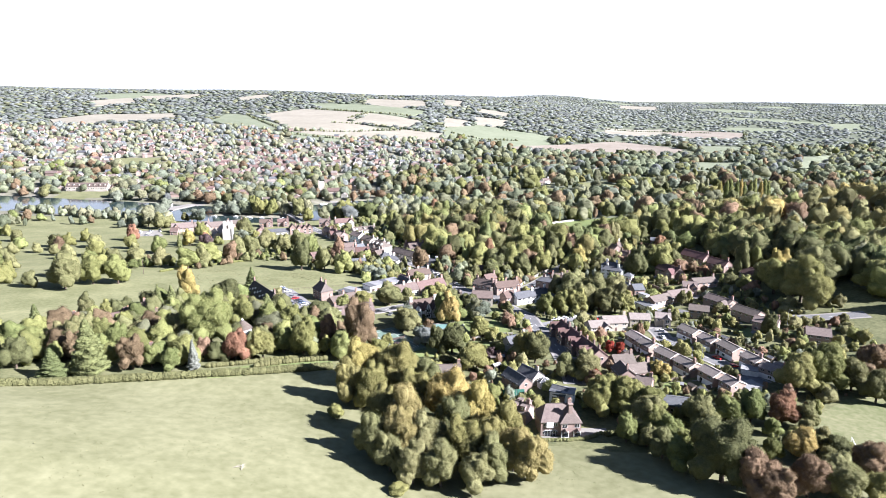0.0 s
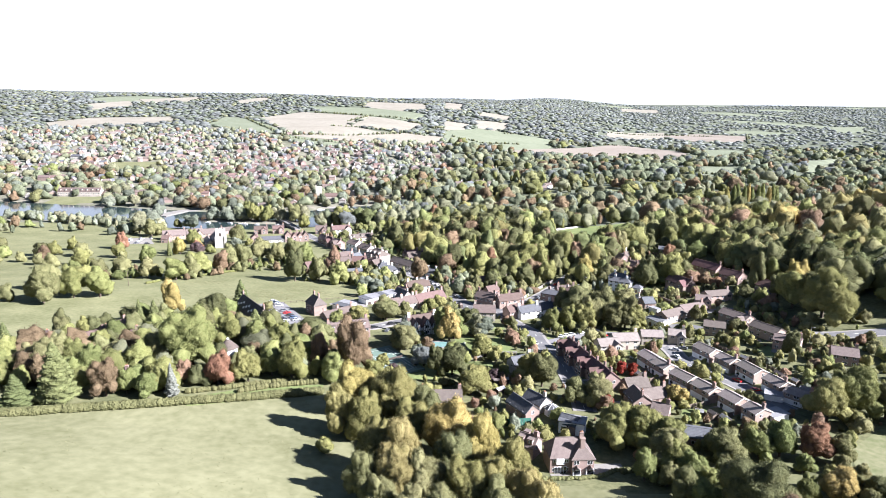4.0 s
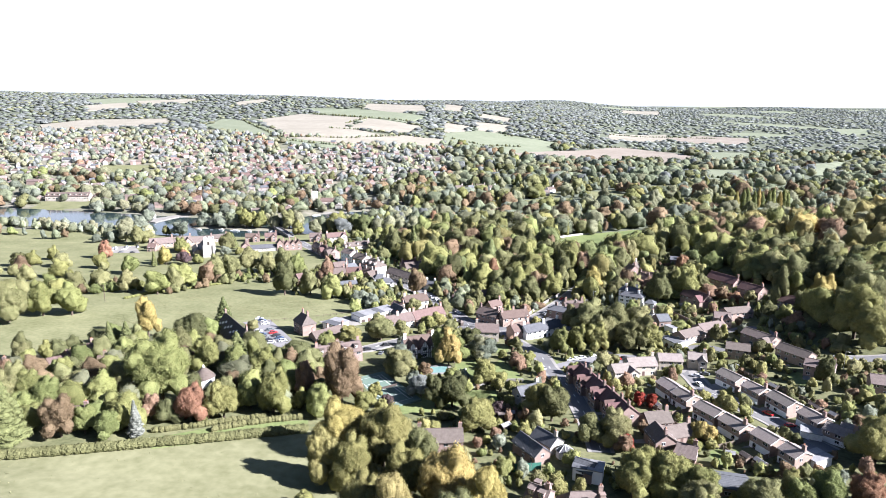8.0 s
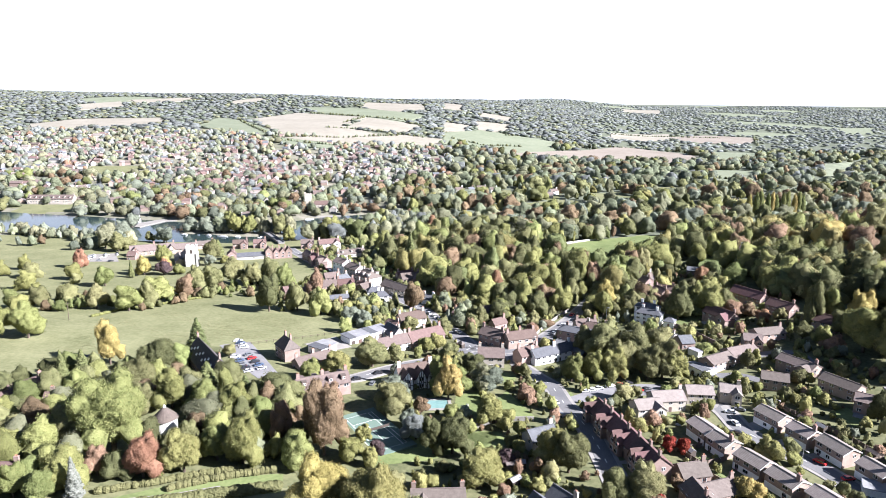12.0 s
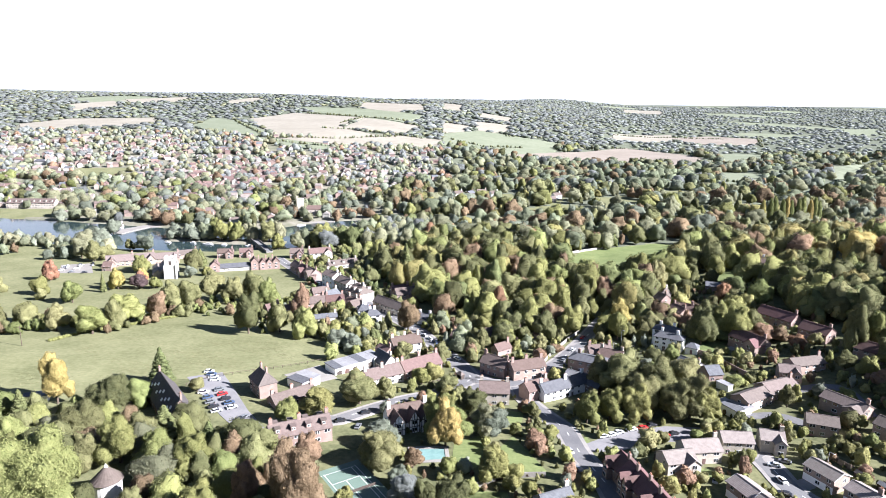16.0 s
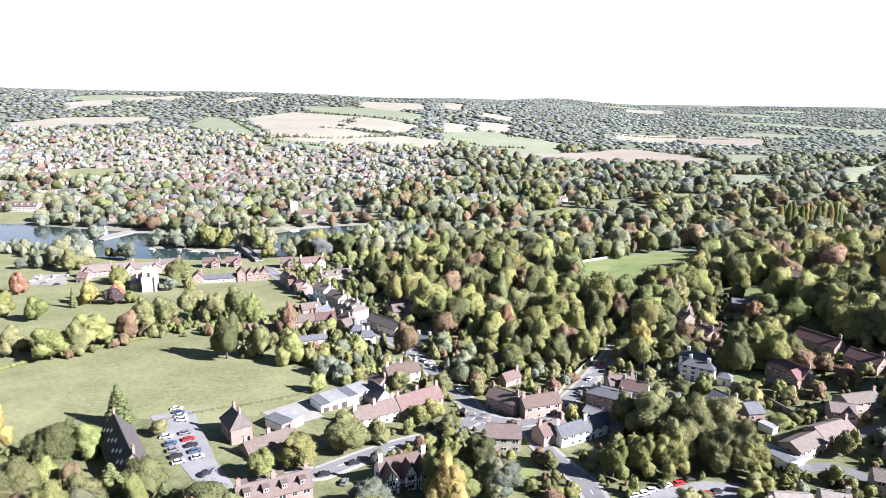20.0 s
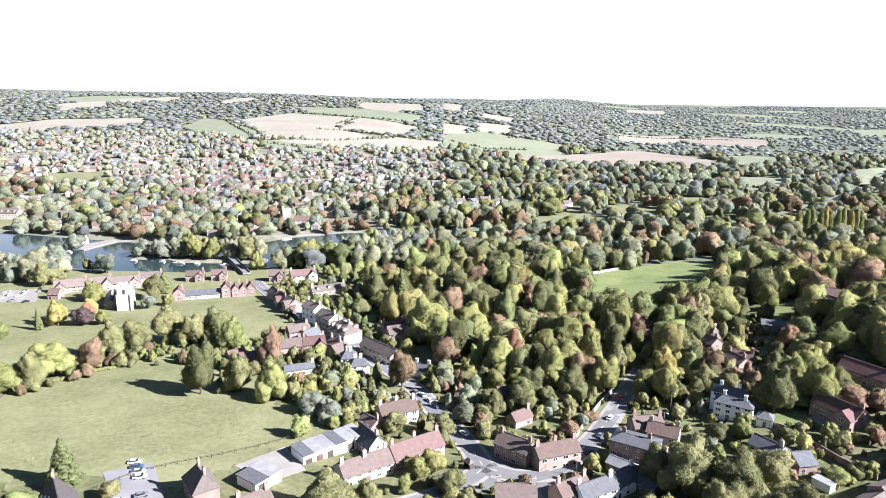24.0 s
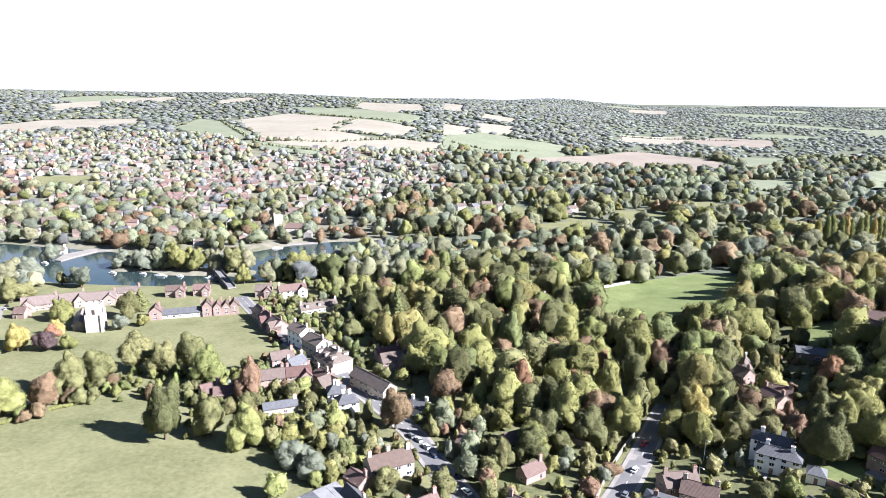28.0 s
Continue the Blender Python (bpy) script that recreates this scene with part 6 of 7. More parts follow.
def goal(x, y, turn):
    ob = root("goal", x, y, hz(x, y), turn, "white football goal on the sports pitch", "goal", "football goals")
    for sx in (-2.4, 2.4):
        bm = bmesh.new()
        tube(bm, .06, .06, -.1, 2.2, 6, sx)
        part("upright", bm, TRIM, ob)
    part("crossbar", box_bm(-2.46, -.06, 2.2, 2.46, .06, 2.32), TRIM, ob)


goal(122, 190, 70)


def boat(x, y, turn, long=7):
    ob = root("boat", x, y, -21.6, turn, "small white cabin boat moored at the bank", "boat", "moored boats")
    bm = bmesh.new()
    pts = [(-long / 2, -1), (long * .2, -1.1), (long / 2, 0), (long * .2, 1.1), (-long / 2, 1)]
    a = [bm.verts.new((x_ * .9, y_ * .75, -.25)) for x_, y_ in pts]
    b = [bm.verts.new((x_, y_, .7)) for x_, y_ in pts]
    bm.faces.new(a[::-1]), bm.faces.new(b)
    for i in range(5):
        bm.faces.new((a[i], a[(i + 1) % 5], b[(i + 1) % 5], b[i]))
    part("hull", bm, TRIM, ob)
    part("cabin", box_bm(-long * .3, -.75, .7, long * .1, .75, 1.5), TRIM, ob)
    part("window", box_bm(-long * .28, -.78, .95, long * .08, .78, 1.3), GLASS, ob)


for x, y, t, l in ((-214, 663, 170, 5.5), (-200, 659, 172, 10), (-186, 658, 176, 5), (-164, 655, 185, 7), (-140, 748, 20, 9), (-300, 690, 165, 6), (-236, 664, 168, 6)):
    boat(x, y, t, l)


def bridge():
    a, b = Vector((-140.5, 627)), Vector((-168, 676))
    d = (b - a).normalized()
    ob = root("bridge", a.x, a.y, -18.2, math.degrees(math.atan2(d.y, d.x)), "pale road bridge on piers across the river", "bridge")
    L = (b - a).length
    part("deck", box_bm(-6, -2.6, -.9, L, 2.6, 0), FLINT, ob)
    part("carriageway", box_bm(-6, -2.2, .004, L, 2.2, .05), M_ROAD, ob)
    for s in (-1, 1):
        part("parapet", box_bm(-6, s * 2.45 - .12, 0, L, s * 2.45 + .12, 1.0), FLINT, ob)
    for k in range(1, 6):
        part("pier", box_bm(L * k / 6 - .7, -3.2, -6, L * k / 6 + .7, 3.2, -.9), FLINT, ob)


bridge()
for x, y, h, w, q in ((-281, 642, 18, 21, "w"), (-234, 622, 15, 16, "w"), (-134, 636, 14, 14, "g"), (-120, 640, 15, 15, "O"), (-101.7, 650, 21, 23, "g"), (-92, 660, 14, 13, "o"), (-80, 668, 14, 14, "y"), (-66, 676, 14, 14, "o"),
                      (-287, 757, 13, 17, "c"), (-271, 762, 12, 13, "c"), (-259, 763, 11, 12, "r"), (-246, 769, 13, 17, "c"), (-352, 757, 15, 17, "O"), (-380, 756, 14, 18, "w")):
    tree(x, y, h, w, q, "mid", "on the river bank", "bank trees")
for x, y, h, w, q in ((-236, 680, 14, 17, "w"), (-222, 678, 15, 18, "w"), (-206, 676, 16, 17, "G"), (-192, 671, 20, 18, "g"), (-178, 670, 18, 16, "g"), (-165, 672, 17, 15, "O"), (-150, 668, 21, 21, "o"), (-142, 671, 19, 18, "O")):
    tree(x, y, h, w, q, "mid", "on an island in the river", "island trees")


def slab(name, poly, z, thick, mat, label, category):
    bm = bmesh.new()
    top = [bm.verts.new((x, y, z)) for x, y in poly]
    low = [bm.verts.new((x, y, z - thick)) for x, y in poly]
    bm.faces.new(top[::-1]), bm.faces.new(low)
    for i in range(len(poly)):
        j = (i + 1) % len(poly)
        bm.faces.new((top[i], top[j], low[j], low[i]))
    bmesh.ops.recalc_face_normals(bm, faces=bm.faces[:])
    me = bpy.data.meshes.new(name)
    bm.to_mesh(me), bm.free(), me.materials.append(mat)
    return tagged(new(name, me), label, category, kind="structure")


slab("weir", [(-301, 717.2), (-289.7, 736), (-262.8, 746), (-256.9, 738), (-280.5, 729), (-288.7, 706.8), (-291, 696.3), (-297, 698)], -20.9, 2.5, M_PALE, "pale concrete weir and lockside across the river", "weir")
slab("quay", [(-161.4, 749), (-111.3, 768), (-110, 772), (-162, 753)], -20.6, 2.0, M_PALE, "pale stone landing along the far river bank", "quay")
house(-309, 726, 10, 9, 6, 3, 5.6, WHITE, R_TAN, "small white lock house beside the weir", stacks=1)


# ---- trees by name ----
TREE_ROWS = {}
TREE_ROWS["CLUMP"] = [   # x, y, height, width, leaf
    (-29.4, 230, 16, 15, "Y"),
    (-17.4, 225.1, 18, 15, "e"),
    (-6.3, 215, 17, 13, "o"),
    (-19.3, 190.1, 16, 12, "e"),
    (-11.2, 187.5, 18, 14, "e"),
    (0.3, 201.1, 19, 15, "Y"),
    (10.4, 192.6, 18, 13, "Y"),
    (17.9, 181.9, 16, 12, "e"),
    (22.6, 167.7, 13, 10, "e"),
    (-4.3, 175.5, 15, 12, "o"),
    (4.9, 173.8, 15, 12, "e"),
    (-14.6, 169.6, 11, 9, "o"),
    (12.2, 167.7, 12, 10, "o"),
    (-32.5, 214.3, 15, 11, "e"),
    (-34.6, 201, 5, 5, "g"),
    (-11.6, 158.5, 3, 5, "g"),
]
TREE_ROWS["CLUMP_FILL"] = [   # x, y, height, width, leaf
    (-24.6, 210.9, 15, 12, "e"),
    (-9.8, 209.2, 15, 12, "e"),
    (2, 185.7, 16, 12, "o"),
    (11.2, 175.9, 15, 12, "e"),
    (-11.2, 175.3, 15, 12, "e"),
    (-1.1, 164.1, 12, 11, "o"),
    (18.7, 172.9, 13, 11, "e"),
    (7.6, 163.3, 10, 10, "o"),
    (-8.4, 164.8, 11, 10, "o"),
    (-19.9, 177.2, 12, 10, "o"),
]
TREE_ROWS["SPINNEY"] = [   # x, y, height, width, leaf
    (73.8, 168.4, 20, 18, "d"),
    (78.5, 160.2, 15, 12, "c"),
    (101.2, 180.3, 12, 10, "Y"),
    (107.7, 204.2, 13, 10, "r"),
    (98.8, 206.2, 13, 10, "y"),
    (80.8, 201.4, 12, 11, "o"),
    (67.6, 190.7, 10, 9, "y"),
    (63.7, 200.9, 14, 12, "o"),
    (59.6, 212.1, 15, 13, "g"),
    (50.4, 211.7, 13, 11, "g"),
    (92.8, 161.3, 13, 11, "c"),
    (100.5, 159.9, 13, 12, "o"),
    (115.3, 170.5, 12, 12, "c"),
    (81.4, 155.3, 12, 10, "c"),
    (138.2, 234.1, 20, 16, "g"),
    (126.3, 230, 17, 14, "g"),
]
TREE_ROWS["STREET_SHADE"] = [   # x, y, height, width, leaf
    (28.1, 411.6, 13, 14, "g"),
    (17.4, 403.2, 11, 11, "d"),
    (37.9, 411.9, 9, 10, "d"),
    (45.7, 407, 7, 7, "o"),
    (59.1, 424.4, 12, 11, "g"),
    (48.5, 418.7, 15, 14, "d"),
    (31.7, 415.5, 16, 14, "d"),
    (65.6, 427.4, 11, 9, "g"),
    (51.4, 398.9, 5, 7, "c"),
    (82.4, 413.3, 16, 11, "g"),
    (116, 398.9, 20, 15, "d"),
    (126.1, 401.8, 6, 10, "y"),
    (132.1, 401.1, 18, 16, "g"),
    (96.9, 381.1, 9, 8, "y"),
    (88.9, 381.3, 8, 9, "d"),
    (140.8, 403.1, 14, 13, "d"),
    (112.4, 354.4, 5, 7, "y"),
    (2.2, 351.1, 8, 10, "o"),
    (-3.7, 361.5, 9, 10, "g"),
    (-7.9, 359.3, 8, 9, "g"),
]
TREE_ROWS["RIVER_TREES"] = [   # x, y, height, width, leaf
    (-35, 261.6, 25.5, 15, "c"),
    (-48.6, 266.6, 15.5, 8, "c"),
    (-26.9, 260.1, 8, 9, "g"),
    (-19.9, 263.1, 6, 6, "P"),
    (18.1, 260.6, 6, 6, "P"),
    (9.2, 248.1, 12, 12, "g"),
    (-56.5, 256.6, 13, 12, "G"),
    (-72.4, 256.3, 11, 10, "o"),
    (-196.9, 500.2, 14, 12, "Y"),
    (-184.7, 501.5, 11, 12, "P"),
    (-193.5, 525.5, 9, 8, "Y"),
    (-176, 504.3, 8, 9, "g"),
    (-201.6, 492.2, 12, 5, "k"),
    (-207.1, 552.5, 13, 13, "g"),
    (-173.2, 558.8, 17, 15, "d"),
]
TREE_ROWS["BANK_TREES"] = [   # x, y, height, width, leaf
    (-167.1, 536.3, 9, 10, "w"),
    (-158.9, 544.1, 7, 8, "g"),
    (-300, 655, 15, 18, "O"),
    (-238.8, 627.7, 14, 17, "w"),
    (-251.8, 630.1, 10, 9, "d"),
    (-300, 700, 16, 18, "w"),
    (-218.8, 698.3, 13, 13, "G"),
    (-200.9, 682.3, 20, 16, "g"),
    (-188, 686.5, 17, 16, "g"),
    (-176.1, 692, 15, 14, "O"),
    (-284.8, 624.3, 17, 18, "O"),
    (-257.3, 587.5, 17, 16, "o"),
    (-273, 598.4, 18, 16, "O"),
    (-251.6, 593.7, 12, 12, "o"),
    (-24.6, 534.8, 26, 14, "k"),
]
TREE_ROWS["GARDEN_TREES_B"] = [   # x, y, height, width, leaf
    (-35.2, 537.7, 14, 14, "g"),
    (-9.4, 568.1, 18, 18, "g"),
    (-58.5, 552, 8, 8, "o"),
    (-0.6, 313, 16, 11, "y"),
    (-17.2, 292, 13, 15, "o"),
    (-8.6, 274.9, 10, 10, "b"),
    (-8, 293, 7, 7, "c"),
    (15.5, 315.6, 11, 12, "O"),
    (15, 286.6, 10, 10, "g"),
    (-24.5, 271.6, 6, 6, "g"),
]
TREE_ROWS["EAST_SLOPE"] = [   # x, y, height, width, leaf
    (171.2, 341, 22, 20, "g"),
    (185.3, 368.6, 18, 10, "Y"),
    (176.6, 324.8, 27, 24, "g"),
    (177.9, 334.7, 20, 17, "d"),
    (193.4, 351.1, 24, 20, "o"),
    (176.8, 313.2, 22, 20, "g"),
    (168.4, 373.8, 24, 11, "d"),
    (175.9, 374.2, 20, 12, "g"),
    (173, 359.4, 13, 12, "d"),
    (161.5, 353.7, 9, 9, "g"),
    (161.6, 344.1, 8, 9, "c"),
    (142.6, 286, 12, 8, "d"),
    (123.3, 416.5, 13, 11, "d"),
    (130.8, 416.1, 15, 12, "g"),
    (141.4, 422.2, 15, 13, "g"),
    (142.4, 397, 9, 13, "c"),
    (148.5, 393.6, 8, 8, "c"),
    (121.6, 334.1, 9, 6, "d"),
    (141.5, 333, 7, 8, "y"),
    (97.4, 266.8, 7, 8, "g"),
    (80, 244.2, 7, 7, "Y"),
    (156.7, 359.9, 9, 9, "d"),
    (160.3, 387.2, 6, 7, "o"),
    (124.6, 379.8, 6, 6, "y"),
]
TREE_ROWS["SPINNEY2"] = [   # x, y, height, width, leaf
    (146.9, 232.1, 14, 11, "d"),
    (161.2, 244, 15, 13, "c"),
    (149.4, 222, 14, 10, "d"),
    (197.3, 347.8, 22, 20, "d"),
    (179.5, 337.2, 16, 13, "g"),
    (191.6, 373.2, 16, 9, "Y"),
    (52.6, 240.4, 13, 11, "o"),
    (53, 215.5, 14, 12, "g"),
    (60.1, 211.4, 14, 12, "g"),
    (66.2, 208.2, 13, 12, "g"),
    (67.4, 191.1, 8, 8, "y"),
    (56.7, 201.1, 5, 5, "c"),
    (64.9, 197.1, 11, 10, "g"),
    (82.4, 207.6, 9, 11, "o"),
    (70.4, 185.3, 8, 9, "y"),
    (137.2, 239.8, 15, 12, "g"),
]
TREE_ROWS["LANE"] = [   # x, y, height, width, leaf
    (35.8, 256.5, 14, 11, "d"),
    (1.5, 305.5, 17, 10, "Y"),
    (2.6, 266.9, 14, 12, "d"),
    (12.4, 251.3, 11, 11, "g"),
    (15.5, 290.4, 9, 9, "g"),
    (-18.3, 303.7, 8, 12, "w"),
    (67.8, 348.1, 20, 17, "o"),
    (78.9, 342.2, 20, 15, "d"),
    (86.1, 329.9, 18, 14, "d"),
    (70, 332.4, 17, 12, "o"),
    (49.4, 324.9, 13, 9, "g"),
    (57.7, 327, 14, 10, "g"),
    (90.3, 326.6, 13, 10, "g"),
    (79.8, 328.3, 16, 12, "d"),
    (66.2, 325.9, 15, 11, "g"),
    (60.7, 353.4, 16, 12, "d"),
    (89.8, 349, 17, 14, "o"),
    (32.4, 260.8, 14, 11, "g"),
    (45.5, 242, 11, 9, "o"),
    (54.8, 236, 7, 6, "c"),
    (3.7, 310, 14, 11, "y"),
    (16.8, 315.6, 10, 12, "w"),
]
TREE_ROWS["WEST_GARDEN"] = [   # x, y, height, width, leaf
    (-93.4, 256, 26, 23, "y"),
    (-79.5, 243.3, 14, 11.5, "r"),
    (-70.4, 247.5, 13.5, 11.5, "g"),
    (-55.9, 252.5, 18, 13, "g"),
    (-90.6, 231, 12, 6, "s"),
    (-97.7, 228.5, 10, 9, "y"),
    (-105.5, 230.5, 10, 8, "y"),
    (-110.8, 227.8, 14, 11, "c"),
    (-122.4, 221.1, 20, 17, "k"),
    (-131.4, 214.5, 11, 12, "k"),
    (-164.8, 260.2, 12, 9, "k"),
    (-132, 297.8, 14, 7, "k"),
    (-128, 321.9, 19.4, 11.5, "Y"),
    (-105.2, 313.3, 16, 17, "d"),
]
TREE_ROWS["WEST_GARDEN2"] = [   # x, y, height, width, leaf
    (-105.6, 295.2, 15, 14, "d"),
    (-102.6, 343.6, 14.5, 12, "k"),
    (-89.5, 286.2, 15, 13, "g"),
    (-77.8, 284, 13, 12, "y"),
    (-68, 282.9, 14, 13, "g"),
    (-63.9, 254.8, 12, 10, "y"),
    (-150.9, 234.2, 12, 12, "y"),
    (-130, 244.5, 14, 12, "g"),
    (-136.5, 239.7, 15, 14, "o"),
    (-30.7, 337.4, 13, 13, "o"),
    (-42.1, 330.4, 9, 9, "g"),
    (-19, 304, 9, 12, "w"),
    (-11.2, 282.1, 7, 7, "w"),
    (-3.1, 266.2, 14, 9, "d"),
    (-123.6, 242.4, 13, 11, "y"),
    (-104.7, 254.9, 15, 13, "o"),
]
TREE_ROWS["MEADOW_EDGE"] = [   # x, y, height, width, leaf
    (-194.5, 331.4, 17, 16, "o"),
    (-186.9, 343.9, 16, 13, "g"),
    (-175.4, 347.4, 15, 14, "y"),
    (-92.1, 414.1, 19, 13, "d"),
    (-78.4, 418.4, 14, 12, "o"),
    (-64.7, 411.9, 13, 12, "y"),
    (-74.2, 448.5, 16, 10, "c"),
    (-96.1, 464.6, 15, 13, "y"),
    (-108.5, 479.8, 16, 14, "o"),
    (-131.4, 477.7, 16, 15, "o"),
    (-138, 460.8, 15, 13, "o"),
    (-145.5, 452.6, 15, 14, "o"),
    (-143.6, 433.7, 14, 11, "c"),
    (-155.9, 428, 14, 17, "y"),
    (-155.1, 413.3, 14, 11, "o"),
    (-160, 402.9, 13, 15, "y"),
]
TREE_ROWS["CHURCH_TREES"] = [   # x, y, height, width, leaf
    (-177.9, 405.7, 14, 12, "o"),
    (-205.3, 466.3, 14, 13, "y"),
    (-251.4, 522.4, 15, 12, "r"),
    (-190.8, 516, 9, 9, "r"),
    (-202.1, 510.7, 10, 10, "Y"),
    (-46.9, 400.7, 9, 12, "w"),
    (-39.9, 395.2, 8, 10, "w"),
    (-17.2, 427.9, 17, 13, "c"),
    (-36.9, 417.6, 7, 8, "g"),
    (-16.8, 387.3, 9, 10, "o"),
    (-26.2, 553.3, 22, 9, "k"),
    (-88.1, 338.9, 6, 7, "o"),
    (-50.5, 317, 10, 9, "y"),
    (-42, 325.7, 11, 13, "g"),
    (-29.4, 336.5, 13, 17, "o"),
]
TREE_ROWS["STREET_TREES"] = [   # x, y, height, width, leaf
    (-20.7, 341.4, 10, 9, "o"),
    (-174.5, 575, 13, 14, "k"),
    (-211.4, 561.9, 10, 11, "g"),
    (-118.5, 474.7, 16, 14, "o"),
    (17.3, 401.6, 11, 8, "d"),
    (26.8, 405.8, 13, 12, "d"),
    (86.8, 426.4, 18, 12, "Y"),
    (102.2, 457, 17, 14, "o"),
    (53.9, 432.1, 16, 16, "c"),
    (62.8, 426.1, 16, 14, "g"),
    (51.8, 450.7, 15, 13, "r"),
    (91.6, 479.1, 16, 14, "c"),
    (127.1, 498.2, 19, 13, "o"),
    (71.3, 518.3, 17, 17, "y"),
    (125.8, 419.3, 16, 13, "d"),
    (137.9, 418, 16, 15, "g"),
]
TREE_ROWS["HILL_TREES"] = [   # x, y, height, width, leaf
    (159.1, 438, 17, 15, "y"),
    (189.1, 428.8, 18, 12, "c"),
    (151.5, 385.2, 7, 10, "r"),
    (146.7, 450.8, 14, 12, "r"),
    (68.6, 269, 6, 5, "R"),
    (72.6, 267.8, 6, 5, "R"),
    (146, 290.9, 9, 6, "k"),
    (97.8, 263.9, 7, 8, "g"),
    (105.9, 269.2, 5, 5, "o"),
    (125.8, 337.2, 8, 5, "g"),
    (82.2, 243.2, 7, 7, "Y"),
    (55.6, 236.5, 6, 5, "R"),
    (100.6, 389, 7, 7, "o"),
    (124.4, 406.6, 6, 9, "y"),
    (11.4, 330.6, 10, 12, "d"),
    (105.4, 523, 16, 14, "g"),
]


for set_name, rows in TREE_ROWS.items():
    for x, y, tall, wide, key in rows:
        wide *= 1.0 if key in "ks" else 1.2 if set_name in ("CLUMP", "CLUMP_FILL", "SPINNEY", "SPINNEY2", "MEADOW_EDGE", "LANE") else 1.08
        tall *= 1.18 if set_name in ("MEADOW_EDGE", "CLUMP", "CLUMP_FILL") and tall > 6 else 1
        tree(x, y, tall, wide, key, "fine" if y < 335 else "mid", "at the edge of a pasture" if set_name in ("CLUMP", "MEADOW_EDGE") else "in the village")
        FOOT.append((x, y, wide * .36))


def clear(x, y, room, roads=True):
    if any((x - a) ** 2 + (y - b) ** 2 < (r + room) ** 2 for a, b, r in FOOT):
        return False
    if any(bool(inside(p, x, y)) for p in OPEN + [CAR_PARK, PUB_YARD, YARD, SCHOOL_YARD, TENNIS, POOL, LAWN, LAWN_A, LAWN_B, LAWN_C, LAWN_D, LAWN_E, LAWN_F, LAWN_G, LAWN_H, LAWN_I, LAWN_J, LAWN_K, LAWN_L, LAWN_M, LAWN_N, LAWN_O, LAWN_P, LAWN_Q, LAWN_R, LAWN_S, LAWN_T]):
        return False
    if roads and any(float(line_distance(line, x, y)) < wide / 2 + room * .7 + 1 for _, line, wide in ROADS):
        return False
    return not bool(on_water(x, y, 2))


def scatter(seed, area, count, mix, tall, detail, where, room=3.0, roads=True):
    rng = random.Random(seed)
    xs, ys = [p[0] for p in area], [p[1] for p in area]
    made = tries = 0
    while made < count and tries < count * 14:
        tries += 1
        x, y = rng.uniform(min(xs), max(xs)), rng.uniform(min(ys), max(ys))
        if not bool(inside(area, x, y)) or not clear(x, y, room, roads):
            continue
        h = rng.uniform(*tall)
        w = h * rng.uniform(.8, 1.15)
        tree(x, y, h, w, rng.choice(mix), detail, where)
        FOOT.append((x, y, w * .30))
        made += 1


scatter(5, [(-170, 215), (-40, 245), (-30, 300), (-60, 320), (-110, 330), (-170, 270)], 45, "ooggyydck", (7, 13), "mid", "in a large garden", 2.5)
scatter(7, [(-10, 215), (45, 215), (45, 330), (-15, 350), (-30, 280)], 34, "ggodgyc", (3, 8), "mid", "in a back garden", 1.6)
scatter(8, [(55, 225), (160, 215), (185, 330), (150, 380), (95, 400), (60, 330)], 120, "ggodyc", (2.2, 6), "mid", "in a back garden", 1.3)
scatter(10, [(50, 165), (120, 150), (125, 215), (60, 222)], 30, "oggyyodgogyoc", (6, 11), "fine", "in the spinney", 1.8)
for k in range(11):   # the row of poplars
    tree(314 + k * 5.5 + (k * 53 % 5) * .8, 761, 26 + (k * 37 % 5), 6.5, "y" if k % 4 else "Y", "mid", "in a row by the wood", "row of poplars", "tall")


# ---- far woods, as stuff ----
def woods(name, label, seed, place, count, key_mix, tall, leaves, sub=1, size=.11, spread=1.0, slim=.12):
    """Joined trees: one mesh for each leaf colour."""
    rng = np.random.default_rng(seed)
    src = [crown_arrays(np.random.default_rng(seed * 9 + v), "broad", leaves, size, sub, 90 if sub > 2 else 40) for v in range(6)]
    x, y = place(rng, count)
    used = sorted(set(key_mix))
    keys = rng.choice([used.index(q) for q in key_mix], len(x))
    z = height(x, y)
    V, F, slot, base = [], [], [], 0
    for k in range(len(x)):
        v, f = src[rng.integers(len(src))]
        h = rng.uniform(*tall)
        w = h * (rng.uniform(.45, .62) if rng.random() < slim else rng.uniform(.72, 1.15)) * spread
        a = rng.uniform(0, 6.28)
        c, s = math.cos(a), math.sin(a)
        p = np.empty_like(v)
        p[:, 0] = (v[:, 0] * c - v[:, 1] * s) * w + x[k]
        p[:, 1] = (v[:, 0] * s + v[:, 1] * c) * w + y[k]
        p[:, 2] = (v[:, 2] - .08) * h + z[k]
        V.append(p), F.append(f + base), slot.append(np.full(len(f), keys[k]))
        base += len(v)
    me = mesh_from(name, np.concatenate(V), np.concatenate(F), [LEAF[q] for q in used], np.concatenate(slot), True)
    tone = me.attributes.new("tone", "FLOAT", "POINT")
    tone.data.foreach_set("value", np.concatenate([np.full(len(v), rng.uniform(-1, 1)) for v in V]).astype(np.float32))
    tagged(new(name, me), label, "woods", kind="stuff")


